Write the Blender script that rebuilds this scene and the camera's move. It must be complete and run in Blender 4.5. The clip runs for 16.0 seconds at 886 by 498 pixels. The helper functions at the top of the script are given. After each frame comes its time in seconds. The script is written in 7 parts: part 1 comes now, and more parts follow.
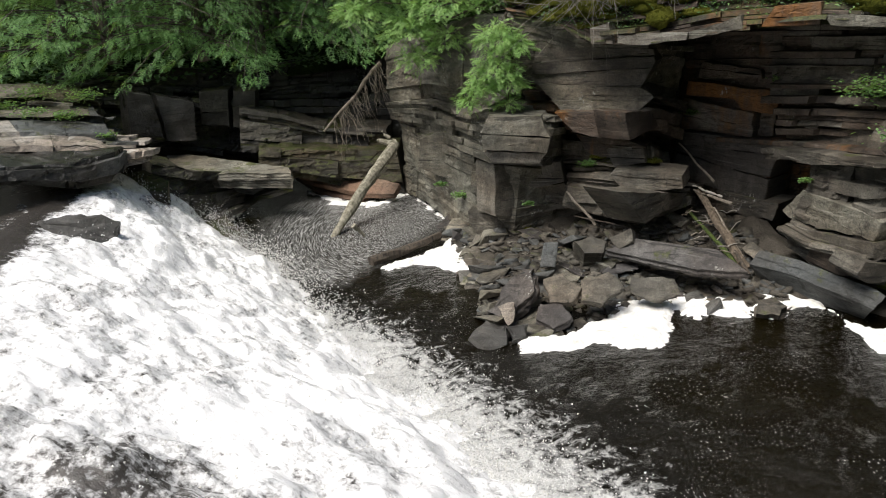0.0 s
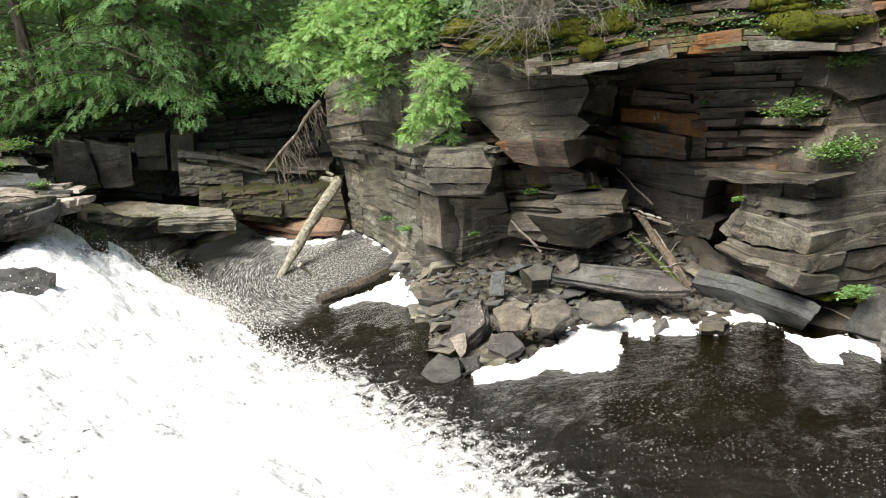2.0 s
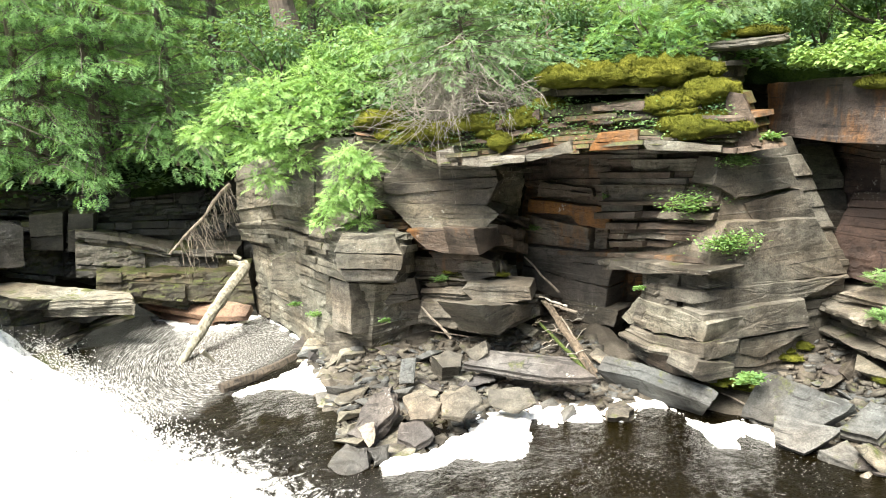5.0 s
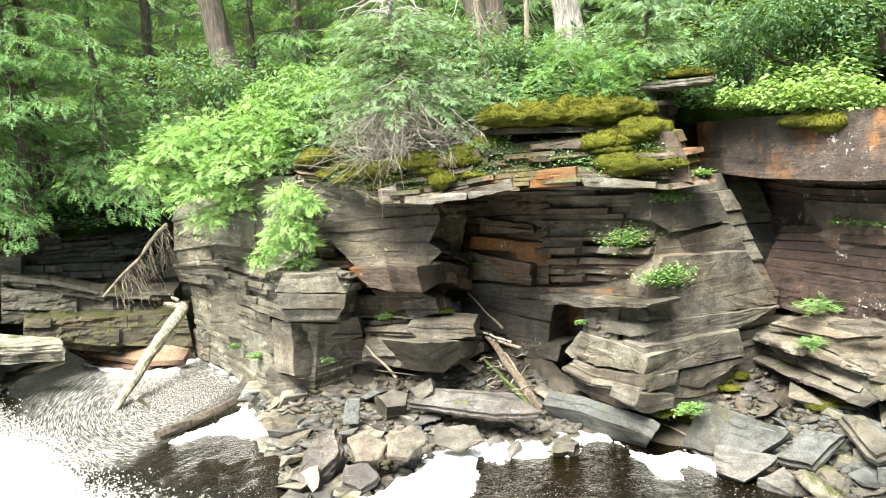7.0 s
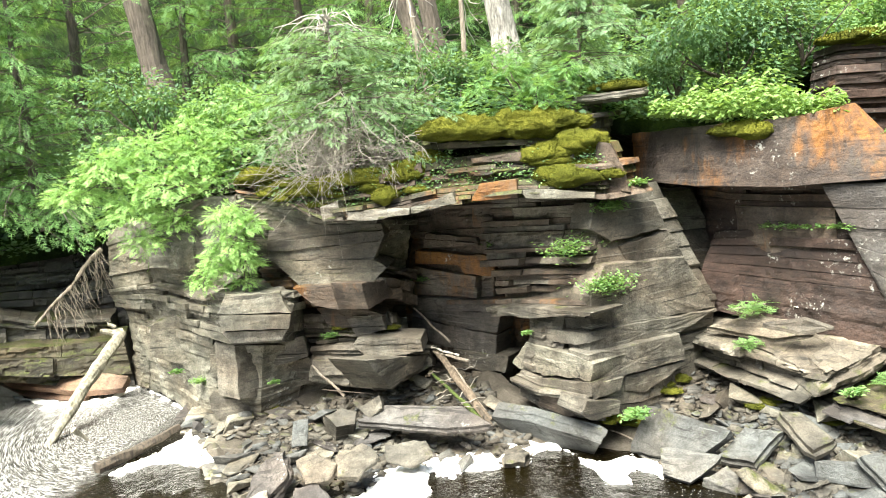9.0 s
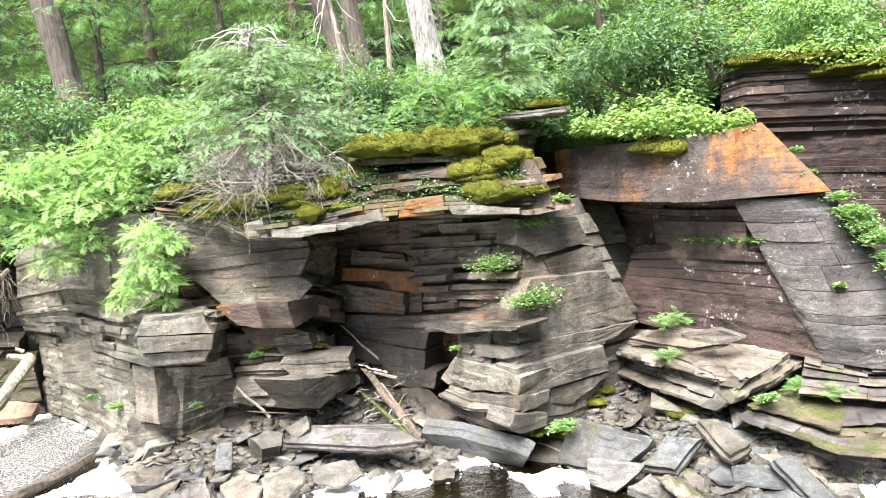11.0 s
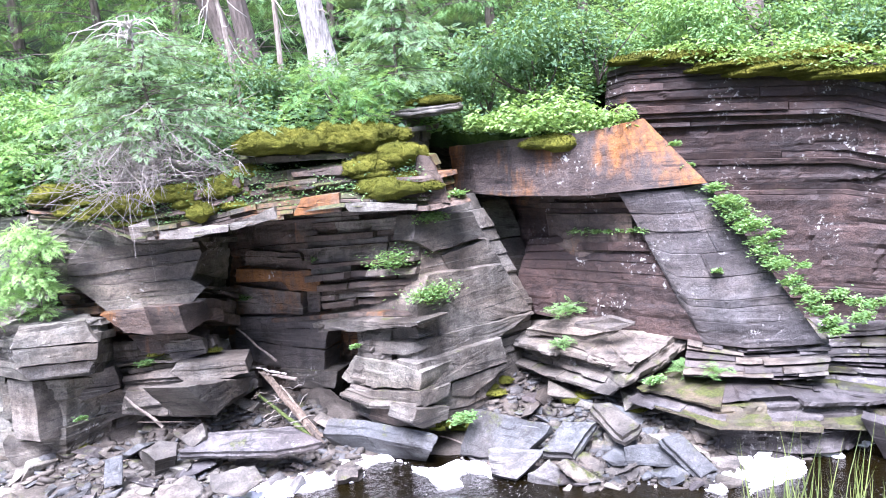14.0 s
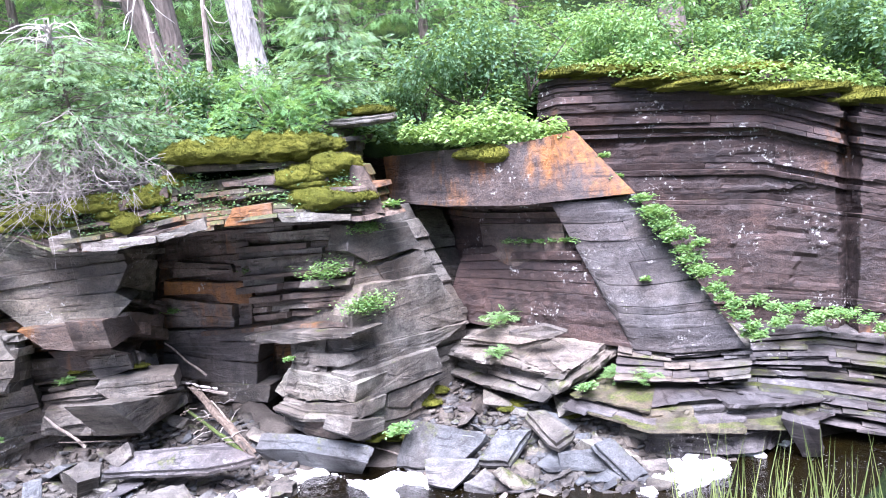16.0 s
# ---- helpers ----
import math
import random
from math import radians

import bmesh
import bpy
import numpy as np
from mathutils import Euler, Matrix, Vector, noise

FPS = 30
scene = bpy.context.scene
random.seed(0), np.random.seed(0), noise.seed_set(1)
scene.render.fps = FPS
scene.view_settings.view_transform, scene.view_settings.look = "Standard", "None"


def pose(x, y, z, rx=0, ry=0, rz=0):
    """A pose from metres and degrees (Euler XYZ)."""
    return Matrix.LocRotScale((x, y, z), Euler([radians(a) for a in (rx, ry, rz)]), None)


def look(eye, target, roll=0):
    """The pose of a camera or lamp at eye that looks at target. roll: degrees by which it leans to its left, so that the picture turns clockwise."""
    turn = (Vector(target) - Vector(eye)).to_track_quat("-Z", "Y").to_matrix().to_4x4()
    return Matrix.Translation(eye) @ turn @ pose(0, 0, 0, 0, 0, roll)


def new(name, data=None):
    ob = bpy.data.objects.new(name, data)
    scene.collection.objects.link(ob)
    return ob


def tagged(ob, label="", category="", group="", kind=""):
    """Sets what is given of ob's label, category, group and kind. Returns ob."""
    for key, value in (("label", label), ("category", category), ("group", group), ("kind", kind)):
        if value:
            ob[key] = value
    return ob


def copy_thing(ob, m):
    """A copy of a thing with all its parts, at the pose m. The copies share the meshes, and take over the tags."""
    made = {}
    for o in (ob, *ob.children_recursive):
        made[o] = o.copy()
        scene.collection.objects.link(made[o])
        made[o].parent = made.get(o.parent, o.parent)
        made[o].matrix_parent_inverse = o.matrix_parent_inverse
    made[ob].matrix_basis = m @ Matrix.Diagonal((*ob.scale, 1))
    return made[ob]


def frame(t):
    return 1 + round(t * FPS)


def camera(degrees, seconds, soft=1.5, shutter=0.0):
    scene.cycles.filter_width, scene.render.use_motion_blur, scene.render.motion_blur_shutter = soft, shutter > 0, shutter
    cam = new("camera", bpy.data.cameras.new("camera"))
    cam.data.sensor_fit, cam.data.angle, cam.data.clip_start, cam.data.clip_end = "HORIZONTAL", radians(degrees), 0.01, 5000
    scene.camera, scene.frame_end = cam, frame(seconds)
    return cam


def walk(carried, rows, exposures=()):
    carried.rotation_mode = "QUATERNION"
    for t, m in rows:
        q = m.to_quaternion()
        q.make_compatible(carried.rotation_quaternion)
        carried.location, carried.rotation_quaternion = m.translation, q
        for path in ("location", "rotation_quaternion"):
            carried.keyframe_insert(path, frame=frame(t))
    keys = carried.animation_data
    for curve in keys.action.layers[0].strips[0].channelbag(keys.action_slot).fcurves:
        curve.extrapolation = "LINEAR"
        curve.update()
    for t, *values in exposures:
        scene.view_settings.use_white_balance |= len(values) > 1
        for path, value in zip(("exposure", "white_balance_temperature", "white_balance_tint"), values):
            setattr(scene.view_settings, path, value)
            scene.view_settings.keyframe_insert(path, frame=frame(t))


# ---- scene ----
# The camera stands still on the near bank, 4 m above the pool, and pans to the right.
cam = camera(62.26, 16.0, soft=1.0)
EYE = (0.0, 0.0, 4.0)
# seconds, heading, pitch, lean in degrees
TURNS = [
    (0.0, 0.00, -19.60, -4.00),
    (0.5, -0.99, -19.14, -4.42),
    (1.0, -1.98, -18.62, -4.68),
    (1.5, -3.26, -17.98, -5.13),
    (2.0, -4.51, -17.34, -5.49),
    (2.5, -5.93, -16.29, -5.37),
    (3.0, -7.19, -15.31, -5.37),
    (3.5, -8.50, -14.17, -5.00),
    (4.0, -9.75, -13.04, -4.11),
    (6.5, -15.69, -9.02, -2.85),
    (7.0, -16.81, -8.46, -3.02),
    (7.5, -17.88, -8.14, -3.24),
    (8.0, -18.88, -7.94, -3.65),
    (8.5, -19.92, -7.81, -4.10),
    (9.0, -21.25, -7.58, -4.26),
    (9.5, -22.75, -7.33, -4.41),
    (10.0, -24.45, -7.00, -4.28),
    (12.5, -30.67, -7.10, -4.24),
    (13.0, -32.33, -7.28, -4.31),
    (13.5, -33.72, -7.41, -4.46),
    (14.0, -35.03, -7.61, -4.63),
    (14.5, -36.40, -7.62, -4.73),
    (15.0, -37.79, -7.50, -4.56),
    (15.5, -39.06, -7.37, -4.43),
    (16.0, -40.20, -7.22, -4.34),
]
walk(cam, [(t, pose(*EYE, 0, 0, h) @ pose(0, 0, 0, 90 + p) @ pose(0, 0, 0, 0, 0, r)) for t, h, p, r in TURNS], exposures=[(0.0, 0.08, 6500, 10), (1.5, 0.63, 6600, 9), (3.0, 1.5, 6800, 8), (4.0, 1.8, 6900, 8), (7.0, 2.13, 6800, 4), (10.0, 2.21, 6800, 4), (12.5, 2.42, 5450, 30), (16.0, 2.36, 5400, 30)])

# ---- light: a bright, thinly clouded sky over the gorge ----
SUN_UP, SUN_TURN = 61.0, 232.0
world = bpy.data.worlds.new("sky")
scene.world = world
world.use_nodes = True
wn = world.node_tree.nodes
sky = wn.new("ShaderNodeTexSky")
sky.sky_type, sky.sun_disc = "NISHITA", False
sky.sun_elevation, sky.sun_rotation = radians(SUN_UP), radians(SUN_TURN)
sky.air_density, sky.dust_density = 1.0, 3.0
world.node_tree.links.new(sky.outputs["Color"], wn["Background"].inputs["Color"])
wn["Background"].inputs["Strength"].default_value = 0.092
lamp = bpy.data.lights.new("sun", "SUN")
lamp.energy, lamp.angle, lamp.color = 4.6, radians(36), (1.0, 0.96, 0.9)
sun = new("sun", lamp)
sun_dir = Vector((math.sin(radians(SUN_TURN)) * math.cos(radians(SUN_UP)), math.cos(radians(SUN_TURN)) * math.cos(radians(SUN_UP)), math.sin(radians(SUN_UP))))
sun.matrix_world = look((sun_dir * 60)[:], (0, 0, 0))

# ---- materials ----
def shader(name):
    mat = bpy.data.materials.new(name)
    mat.use_nodes = True
    nt = mat.node_tree
    return mat, nt, nt.nodes["Principled BSDF"]


def node(nt, kind, **values):
    n = nt.nodes.new("ShaderNode" + kind)
    for key, value in values.items():
        n.inputs[key.replace("_", " ")].default_value = value
    return n


def ramp(nt, source, *stops):
    r = nt.nodes.new("ShaderNodeValToRGB")
    while len(r.color_ramp.elements) < len(stops):
        r.color_ramp.elements.new(0.5)
    for e, (at, col) in zip(r.color_ramp.elements, stops):
        e.position = at
        e.color = (*col, 1) if len(col) == 3 else col
    nt.links.new(source, r.inputs["Fac"])
    return r.outputs["Color"]


def grey(v):
    return (v, v, v)


def mixed(nt, fac, a, b, how="MIX"):
    m = nt.nodes.new("ShaderNodeMix")
    m.data_type, m.blend_type = "RGBA", how
    for sock, val in ((m.inputs[0], fac), (m.inputs[6], a), (m.inputs[7], b)):
        if hasattr(val, "links"):
            nt.links.new(val, sock)
        elif isinstance(val, tuple):
            sock.default_value = (*val, 1)
        else:
            sock.default_value = val
    return m.outputs[2]


def maths(nt, op, a, b=0.0):
    m = nt.nodes.new("ShaderNodeMath")
    m.operation = op
    for sock, val in ((m.inputs[0], a), (m.inputs[1], b)):
        if hasattr(val, "links"):
            nt.links.new(val, sock)
        else:
            sock.default_value = val
    return m.outputs[0]


def place(nt, scale=(1, 1, 1), turn=(0, 0, 0)):
    geo = nt.nodes.new("ShaderNodeNewGeometry")
    mp = nt.nodes.new("ShaderNodeMapping")
    mp.inputs["Scale"].default_value = scale
    mp.inputs["Rotation"].default_value = turn
    nt.links.new(geo.outputs["Position"], mp.inputs["Vector"])
    return mp.outputs["Vector"]


def noisy(nt, at, scale, detail=6.0, rough=0.6):
    n = node(nt, "TexNoise", Scale=scale, Detail=detail, Roughness=rough)
    nt.links.new(at, n.inputs["Vector"])
    return n.outputs["Fac"]


def bumped(nt, bsdf, height, strength=0.5, distance=0.02):
    b = node(nt, "Bump", Strength=strength, Distance=distance)
    nt.links.new(height, b.inputs["Height"])
    nt.links.new(b.outputs["Normal"], bsdf.inputs["Normal"])


def rock(name, dark, mid, pale, rust=0.0, moss=0.0, lichen=0.3, rough=0.75):
    """Bedded sandstone: thin level bands, blotches, grain, lichen spots, rust stains and moss on the upper faces."""
    mat, nt, bsdf = shader(name)
    at = place(nt)
    bed = noisy(nt, place(nt, (0.5, 0.5, 3.4)), 1.6, 5, 0.6)
    blotch = noisy(nt, at, 1.7, 8, 0.65)
    grain = noisy(nt, at, 38, 4, 0.7)
    piece = nt.nodes.new("ShaderNodeObjectInfo").outputs["Random"]
    tone = maths(nt, "ADD", maths(nt, "MULTIPLY", bed, 0.3), maths(nt, "MULTIPLY", blotch, 0.7))
    tone = maths(nt, "ADD", tone, maths(nt, "MULTIPLY", maths(nt, "SUBTRACT", piece, 0.5), 0.15))
    col = ramp(nt, tone, (0.32, dark), (0.5, mid), (0.68, pale))
    warm = ramp(nt, noisy(nt, place(nt, (0.8, 0.8, 1.5)), 0.8, 5, 0.6), (0.4, grey(0)), (0.66, grey(1)))
    col = mixed(nt, warm, col, mixed(nt, 1.0, col, (1.06, 0.92, 0.82), "MULTIPLY"))
    soot = noisy(nt, place(nt, (1.6, 1.6, 0.7)), 1.3, 7, 0.7)
    col = mixed(nt, 0.6, col, ramp(nt, soot, (0.38, (0.38, 0.35, 0.31)), (0.5, grey(1.05))), "MULTIPLY")
    col = mixed(nt, 0.7, col, ramp(nt, grain, (0.3, grey(0.4)), (0.7, grey(1.15))), "MULTIPLY")
    if rust:
        stain = noisy(nt, place(nt, (0.9, 0.9, 0.55)), 0.9, 5, 0.55)
        fine = noisy(nt, place(nt, (6, 6, 1.6)), 2.0, 6)
        where = ramp(nt, maths(nt, "ADD", maths(nt, "MULTIPLY", stain, 0.8), maths(nt, "MULTIPLY", fine, 0.2)), (0.62 - 0.16 * rust, grey(0)), (0.74 - 0.16 * rust, grey(0.85)))
        col = mixed(nt, where, col, ramp(nt, fine, (0.3, (0.098, 0.038, 0.009)), (0.6, (0.225, 0.092, 0.013))))
    if lichen:
        spot = ramp(nt, noisy(nt, at, 17, 5, 0.65), (0.57, grey(0)), (0.63, grey(1)))
        patch = ramp(nt, noisy(nt, at, 1.3, 5, 0.65), (0.66 - 0.14 * lichen, grey(0)), (0.76 - 0.14 * lichen, grey(0.85)))
        col = mixed(nt, mixed(nt, 1.0, spot, patch, "MULTIPLY"), col, (0.5, 0.5, 0.46))
    if moss:
        geo = nt.nodes.new("ShaderNodeNewGeometry")
        sep = nt.nodes.new("ShaderNodeSeparateXYZ")
        nt.links.new(geo.outputs["Normal"], sep.inputs[0])
        up = ramp(nt, sep.outputs["Z"], (0.25, grey(0)), (0.7, grey(1)))
        grown = ramp(nt, noisy(nt, at, 2.6, 6, 0.7), (0.62 - 0.25 * moss, grey(0)), (0.72 - 0.25 * moss, grey(1)))
        col = mixed(nt, mixed(nt, 1.0, up, grown, "MULTIPLY"), col, ramp(nt, grain, (0.35, (0.022, 0.03, 0.006)), (0.65, (0.085, 0.095, 0.016))))
    mott = noisy(nt, place(nt, (1.0, 1.0, 2.2)), 6.5, 5, 0.65)
    col = mixed(nt, 0.65, col, ramp(nt, mott, (0.36, grey(0.5)), (0.48, grey(0.98)), (0.66, grey(1.25))), "MULTIPLY")
    # fine laminae: dark partings and pale worn edges along the beds
    lam = noisy(nt, place(nt, (1.1, 1.1, 26.0)), 1.0, 4, 0.55)
    seen = ramp(nt, noisy(nt, place(nt, (1.0, 1.0, 2.5)), 1.4, 4, 0.6), (0.44, grey(0)), (0.58, grey(1)))
    dark_line = ramp(nt, lam, (0.375, grey(1)), (0.40, grey(0)))
    pale_line = ramp(nt, lam, (0.615, grey(0)), (0.64, grey(0.55)))
    col = mixed(nt, mixed(nt, 1.0, dark_line, seen, "MULTIPLY"), col, mixed(nt, 1.0, col, grey(0.35), "MULTIPLY"))
    col = mixed(nt, mixed(nt, 1.0, pale_line, seen, "MULTIPLY"), col, pale)
    speck = noisy(nt, at, 95, 3, 0.6)
    col = mixed(nt, 0.6, col, ramp(nt, speck, (0.36, grey(0.45)), (0.5, grey(1.0)), (0.68, grey(1.35))), "MULTIPLY")
    # hairline cracks along the beds and across them
    vor = node(nt, "TexVoronoi", Scale=1.0, Randomness=1.0)
    vor.feature = "DISTANCE_TO_EDGE"
    wob = node(nt, "TexNoise", Scale=3.0, Detail=4.0)
    nt.links.new(at, wob.inputs["Vector"])
    shift = nt.nodes.new("ShaderNodeVectorMath")
    shift.operation = "MULTIPLY_ADD"
    shift.inputs[1].default_value = (0.7, 0.7, 0.7)
    nt.links.new(wob.outputs["Color"], shift.inputs[0])
    nt.links.new(place(nt, (0.9, 0.9, 3.2)), shift.inputs[2])
    nt.links.new(shift.outputs[0], vor.inputs["Vector"])
    crack = ramp(nt, vor.outputs["Distance"], (0.006, grey(0.8)), (0.018, grey(0)))
    crack = mixed(nt, 1.0, crack, ramp(nt, noisy(nt, at, 2.3, 3), (0.46, grey(0)), (0.6, grey(1))), "MULTIPLY")
    col = mixed(nt, crack, col, mixed(nt, 1.0, col, grey(0.3), "MULTIPLY"))
    nt.links.new(col, bsdf.inputs["Base Color"])
    nt.links.new(ramp(nt, blotch, (0.35, grey(rough - 0.2)), (0.65, grey(rough + 0.1))), bsdf.inputs["Roughness"])
    strip = noisy(nt, place(nt, (4, 4, 11)), 1.2, 7, 0.65)
    pits = noisy(nt, at, 11, 6, 0.7)
    bumped(nt, bsdf, maths(nt, "ADD", maths(nt, "MULTIPLY", strip, 0.22), maths(nt, "ADD", maths(nt, "MULTIPLY", pits, 0.7), maths(nt, "MULTIPLY", grain, 0.3))), 1.0, 0.035)
    return mat


def leafy(name, low, high, gloss=0.6, light=0.35):
    """Leaves or needles: every leaf its own green, light shining through."""
    mat, nt, bsdf = shader(name)
    geo = nt.nodes.new("ShaderNodeNewGeometry")
    at = place(nt)
    tone = maths(nt, "ADD", maths(nt, "MULTIPLY", geo.outputs["Random Per Island"], 0.6), maths(nt, "MULTIPLY", noisy(nt, at, 1.4, 3), 0.4))
    col = ramp(nt, tone, (0.2, low), (0.8, high))
    nt.links.new(col, bsdf.inputs["Base Color"])
    bsdf.inputs["Roughness"].default_value = gloss
    thin = nt.nodes.new("ShaderNodeBsdfTranslucent")
    nt.links.new(mixed(nt, 0.5, col, (0.30, 0.42, 0.05), "MIX"), thin.inputs["Color"])
    join = nt.nodes.new("ShaderNodeMixShader")
    join.inputs[0].default_value = light
    nt.links.new(bsdf.outputs[0], join.inputs[1])
    nt.links.new(thin.outputs[0], join.inputs[2])
    nt.links.new(join.outputs[0], nt.nodes["Material Output"].inputs["Surface"])
    return mat


def bark(name, low, high, scale=6.0):
    mat, nt, bsdf = shader(name)
    n = noisy(nt, place(nt, (3, 3, 0.6)), scale, 8, 0.7)
    fine = noisy(nt, place(nt), 30, 4)
    nt.links.new(mixed(nt, 0.4, ramp(nt, n, (0.35, low), (0.65, high)), ramp(nt, fine, (0.3, grey(0.5)), (0.7, grey(1))), "MULTIPLY"), bsdf.inputs["Base Color"])
    bsdf.inputs["Roughness"].default_value = 0.9
    bumped(nt, bsdf, n, 0.9, 0.03)
    return mat


def carpet(name, stops, scale=5.0, bump=0.03):
    """Moss, soil and litter."""
    mat, nt, bsdf = shader(name)
    at = place(nt)
    big = noisy(nt, at, scale * 0.35, 4)
    small = noisy(nt, at, scale * 9, 5, 0.7)
    nt.links.new(ramp(nt, maths(nt, "ADD", maths(nt, "MULTIPLY", big, 0.6), maths(nt, "MULTIPLY", small, 0.4)), *stops), bsdf.inputs["Base Color"])
    bsdf.inputs["Roughness"].default_value = 1.0
    bsdf.inputs["Specular IOR Level"].default_value = 0.1
    bumped(nt, bsdf, small, 1.0, bump)
    return mat


STONE = rock("brown_sandstone", (0.0363, 0.0334, 0.0268), (0.1191, 0.1117, 0.0918), (0.2503, 0.2359, 0.1968), moss=0.25, lichen=0.45)
STONE_LIGHT = rock("lichened_sandstone", (0.0502, 0.0474, 0.0368), (0.1619, 0.1566, 0.1259), (0.3075, 0.3012, 0.2484), rust=0.0, moss=0.25, lichen=0.7)
STONE_ORANGE = rock("iron_stained_sandstone", (0.0440, 0.0387, 0.0317), (0.1232, 0.1074, 0.0862), (0.2464, 0.2200, 0.1804), rust=1.1, moss=0.15, lichen=0.3)
# in the cove this dark tone also stands for shade
STONE_DARK = rock("dark_stone", (0.01417, 0.014, 0.01164), (0.04252, 0.041, 0.03298), (0.0945, 0.09, 0.0679), moss=0.6, lichen=0.0, rough=0.6)
STONE_RUST = rock("rusty_sandstone", (0.0353, 0.0281, 0.0236), (0.0956, 0.0766, 0.0629), (0.1975, 0.1630, 0.1309), rust=0.85, moss=0.2, lichen=0.35)
BLOCK_RUST = rock("orange_streaked_sandstone", (0.0158, 0.0116, 0.0094), (0.0480, 0.0368, 0.0300), (0.1050, 0.0840, 0.0713), rust=0.95, moss=0.15, lichen=0.6)
ORANGE = rock("orange_stained_sandstone", (0.045, 0.036, 0.028), (0.11, 0.092, 0.074), (0.2, 0.175, 0.14), rust=1.65, moss=0.1, lichen=0.3)
STONE_BROWN = rock("brown_iron_sandstone", (0.030, 0.023, 0.017), (0.088, 0.068, 0.051), (0.19, 0.155, 0.12), rust=0.55, moss=0.2, lichen=0.35)
STONE_PLUM = rock("plum_sandstone", (0.0158, 0.0096, 0.0077), (0.0406, 0.0260, 0.0208), (0.1054, 0.0720, 0.0605), rust=0.15, moss=0.1, lichen=1.0)
STONE_PLATE = rock("blue_grey_sandstone", (0.0313, 0.0282, 0.0275), (0.0713, 0.0669, 0.0645), (0.1522, 0.1461, 0.1376), rust=0.0, moss=0.1, lichen=0.75)
SLATE = rock("grey_slab_stone", (0.0442, 0.0485, 0.0486), (0.0899, 0.0978, 0.0973), (0.1567, 0.1683, 0.1649), moss=0.2, lichen=0.2)
PALE = rock("pale_ledge_stone", (0.1710, 0.1620, 0.1395), (0.3510, 0.3330, 0.2970), (0.4950, 0.4770, 0.4320), moss=0.2, lichen=0.1)
PALEISH = rock("lichen_grey_sandstone", (0.10, 0.096, 0.08), (0.24, 0.23, 0.195), (0.42, 0.41, 0.36), moss=0.35, lichen=0.9)
SLATE_BROWN = rock("smooth_grey_brown_sandstone", (0.045, 0.042, 0.037), (0.098, 0.092, 0.082), (0.17, 0.16, 0.14), rust=0.1, moss=0.05, lichen=0.25)
# wet rock by the falls; in the cove its black paints the hemlocks' shade
STONE_BLACK = rock("black_wet_and_shade_stone", (0.01134, 0.011, 0.0097), (0.03308, 0.033, 0.0291), (0.08505, 0.085, 0.0776), lichen=0.0, rough=0.4)
RED = rock("reddish_slab_stone", (0.09, 0.055, 0.038), (0.18, 0.115, 0.08), (0.30, 0.21, 0.15), moss=0.3, lichen=0.0)
MOSSY = rock("mossy_stone", (0.036, 0.033, 0.023), (0.08, 0.072, 0.047), (0.15, 0.13, 0.08), moss=0.75, lichen=0.1)
CAPSTONE = rock("mossy_capstone", (0.026, 0.022, 0.015), (0.066, 0.058, 0.040), (0.145, 0.13, 0.092), rust=0.6, moss=1.3, lichen=0.8)
MOSS = carpet("moss", ((0.34, (0.058, 0.066, 0.012)), (0.48, (0.115, 0.125, 0.018)), (0.62, (0.22, 0.222, 0.036))), 7, 0.05)
SLOPE = carpet("leafy_slope", ((0.35, (0.007, 0.013, 0.004)), (0.5, (0.024, 0.048, 0.011)), (0.62, (0.065, 0.11, 0.018))), 3, 0.3)
SOIL = carpet("forest_litter", ((0.3, (0.02, 0.015, 0.01)), (0.5, (0.06, 0.045, 0.025)), (0.7, (0.05, 0.07, 0.02))), 4, 0.05)
GRAVEL = carpet("wet_gravel", ((0.3, (0.025, 0.022, 0.018)), (0.5, (0.09, 0.08, 0.066)), (0.7, (0.20, 0.18, 0.15))), 6, 0.04)
LEAF_BRIGHT = leafy("bright_leaf", (0.0792, 0.1936, 0.0572), (0.2464, 0.4048, 0.1452), light=0.4)
LEAF_MID = leafy("green_leaf", (0.033, 0.098, 0.043), (0.135, 0.25, 0.118), light=0.4)
LEAF_BERRY = leafy("yellow_green_leaf", (0.1232, 0.2376, 0.0528), (0.2992, 0.44, 0.1496), light=0.4)
GRASS = leafy("tall_grass", (0.075, 0.115, 0.03), (0.21, 0.26, 0.08), light=0.35)
NEEDLE_DARK = leafy("hemlock_needle", (0.032, 0.115, 0.036), (0.25, 0.47, 0.15), light=0.45)
NEEDLE_BLUE = leafy("fir_needle", (0.075, 0.165, 0.078), (0.27, 0.41, 0.205), light=0.4)
NEEDLE_BRIGHT = leafy("cedar_spray", (0.17, 0.37, 0.10), (0.45, 0.64, 0.25), light=0.45)
BARK = bark("bark", (0.05, 0.04, 0.032), (0.17, 0.14, 0.115))
BARK_PALE = bark("pale_bark", (0.11, 0.10, 0.09), (0.50, 0.47, 0.43), 9.0)
DEADWOOD = bark("weathered_wood", (0.12, 0.095, 0.07), (0.36, 0.315, 0.26), 9)
LOGWOOD = bark("barkless_log", (0.09, 0.085, 0.05), (0.44, 0.41, 0.33), 5.0)
BLEACHED = bark("bleached_twig", (0.32, 0.29, 0.25), (0.60, 0.56, 0.51), 9)
GREYTWIG = bark("grey_dead_twig", (0.17, 0.15, 0.125), (0.40, 0.37, 0.32), 9)
BROWNWOOD = bark("brown_driftwood", (0.06, 0.045, 0.03), (0.21, 0.165, 0.12), 9)
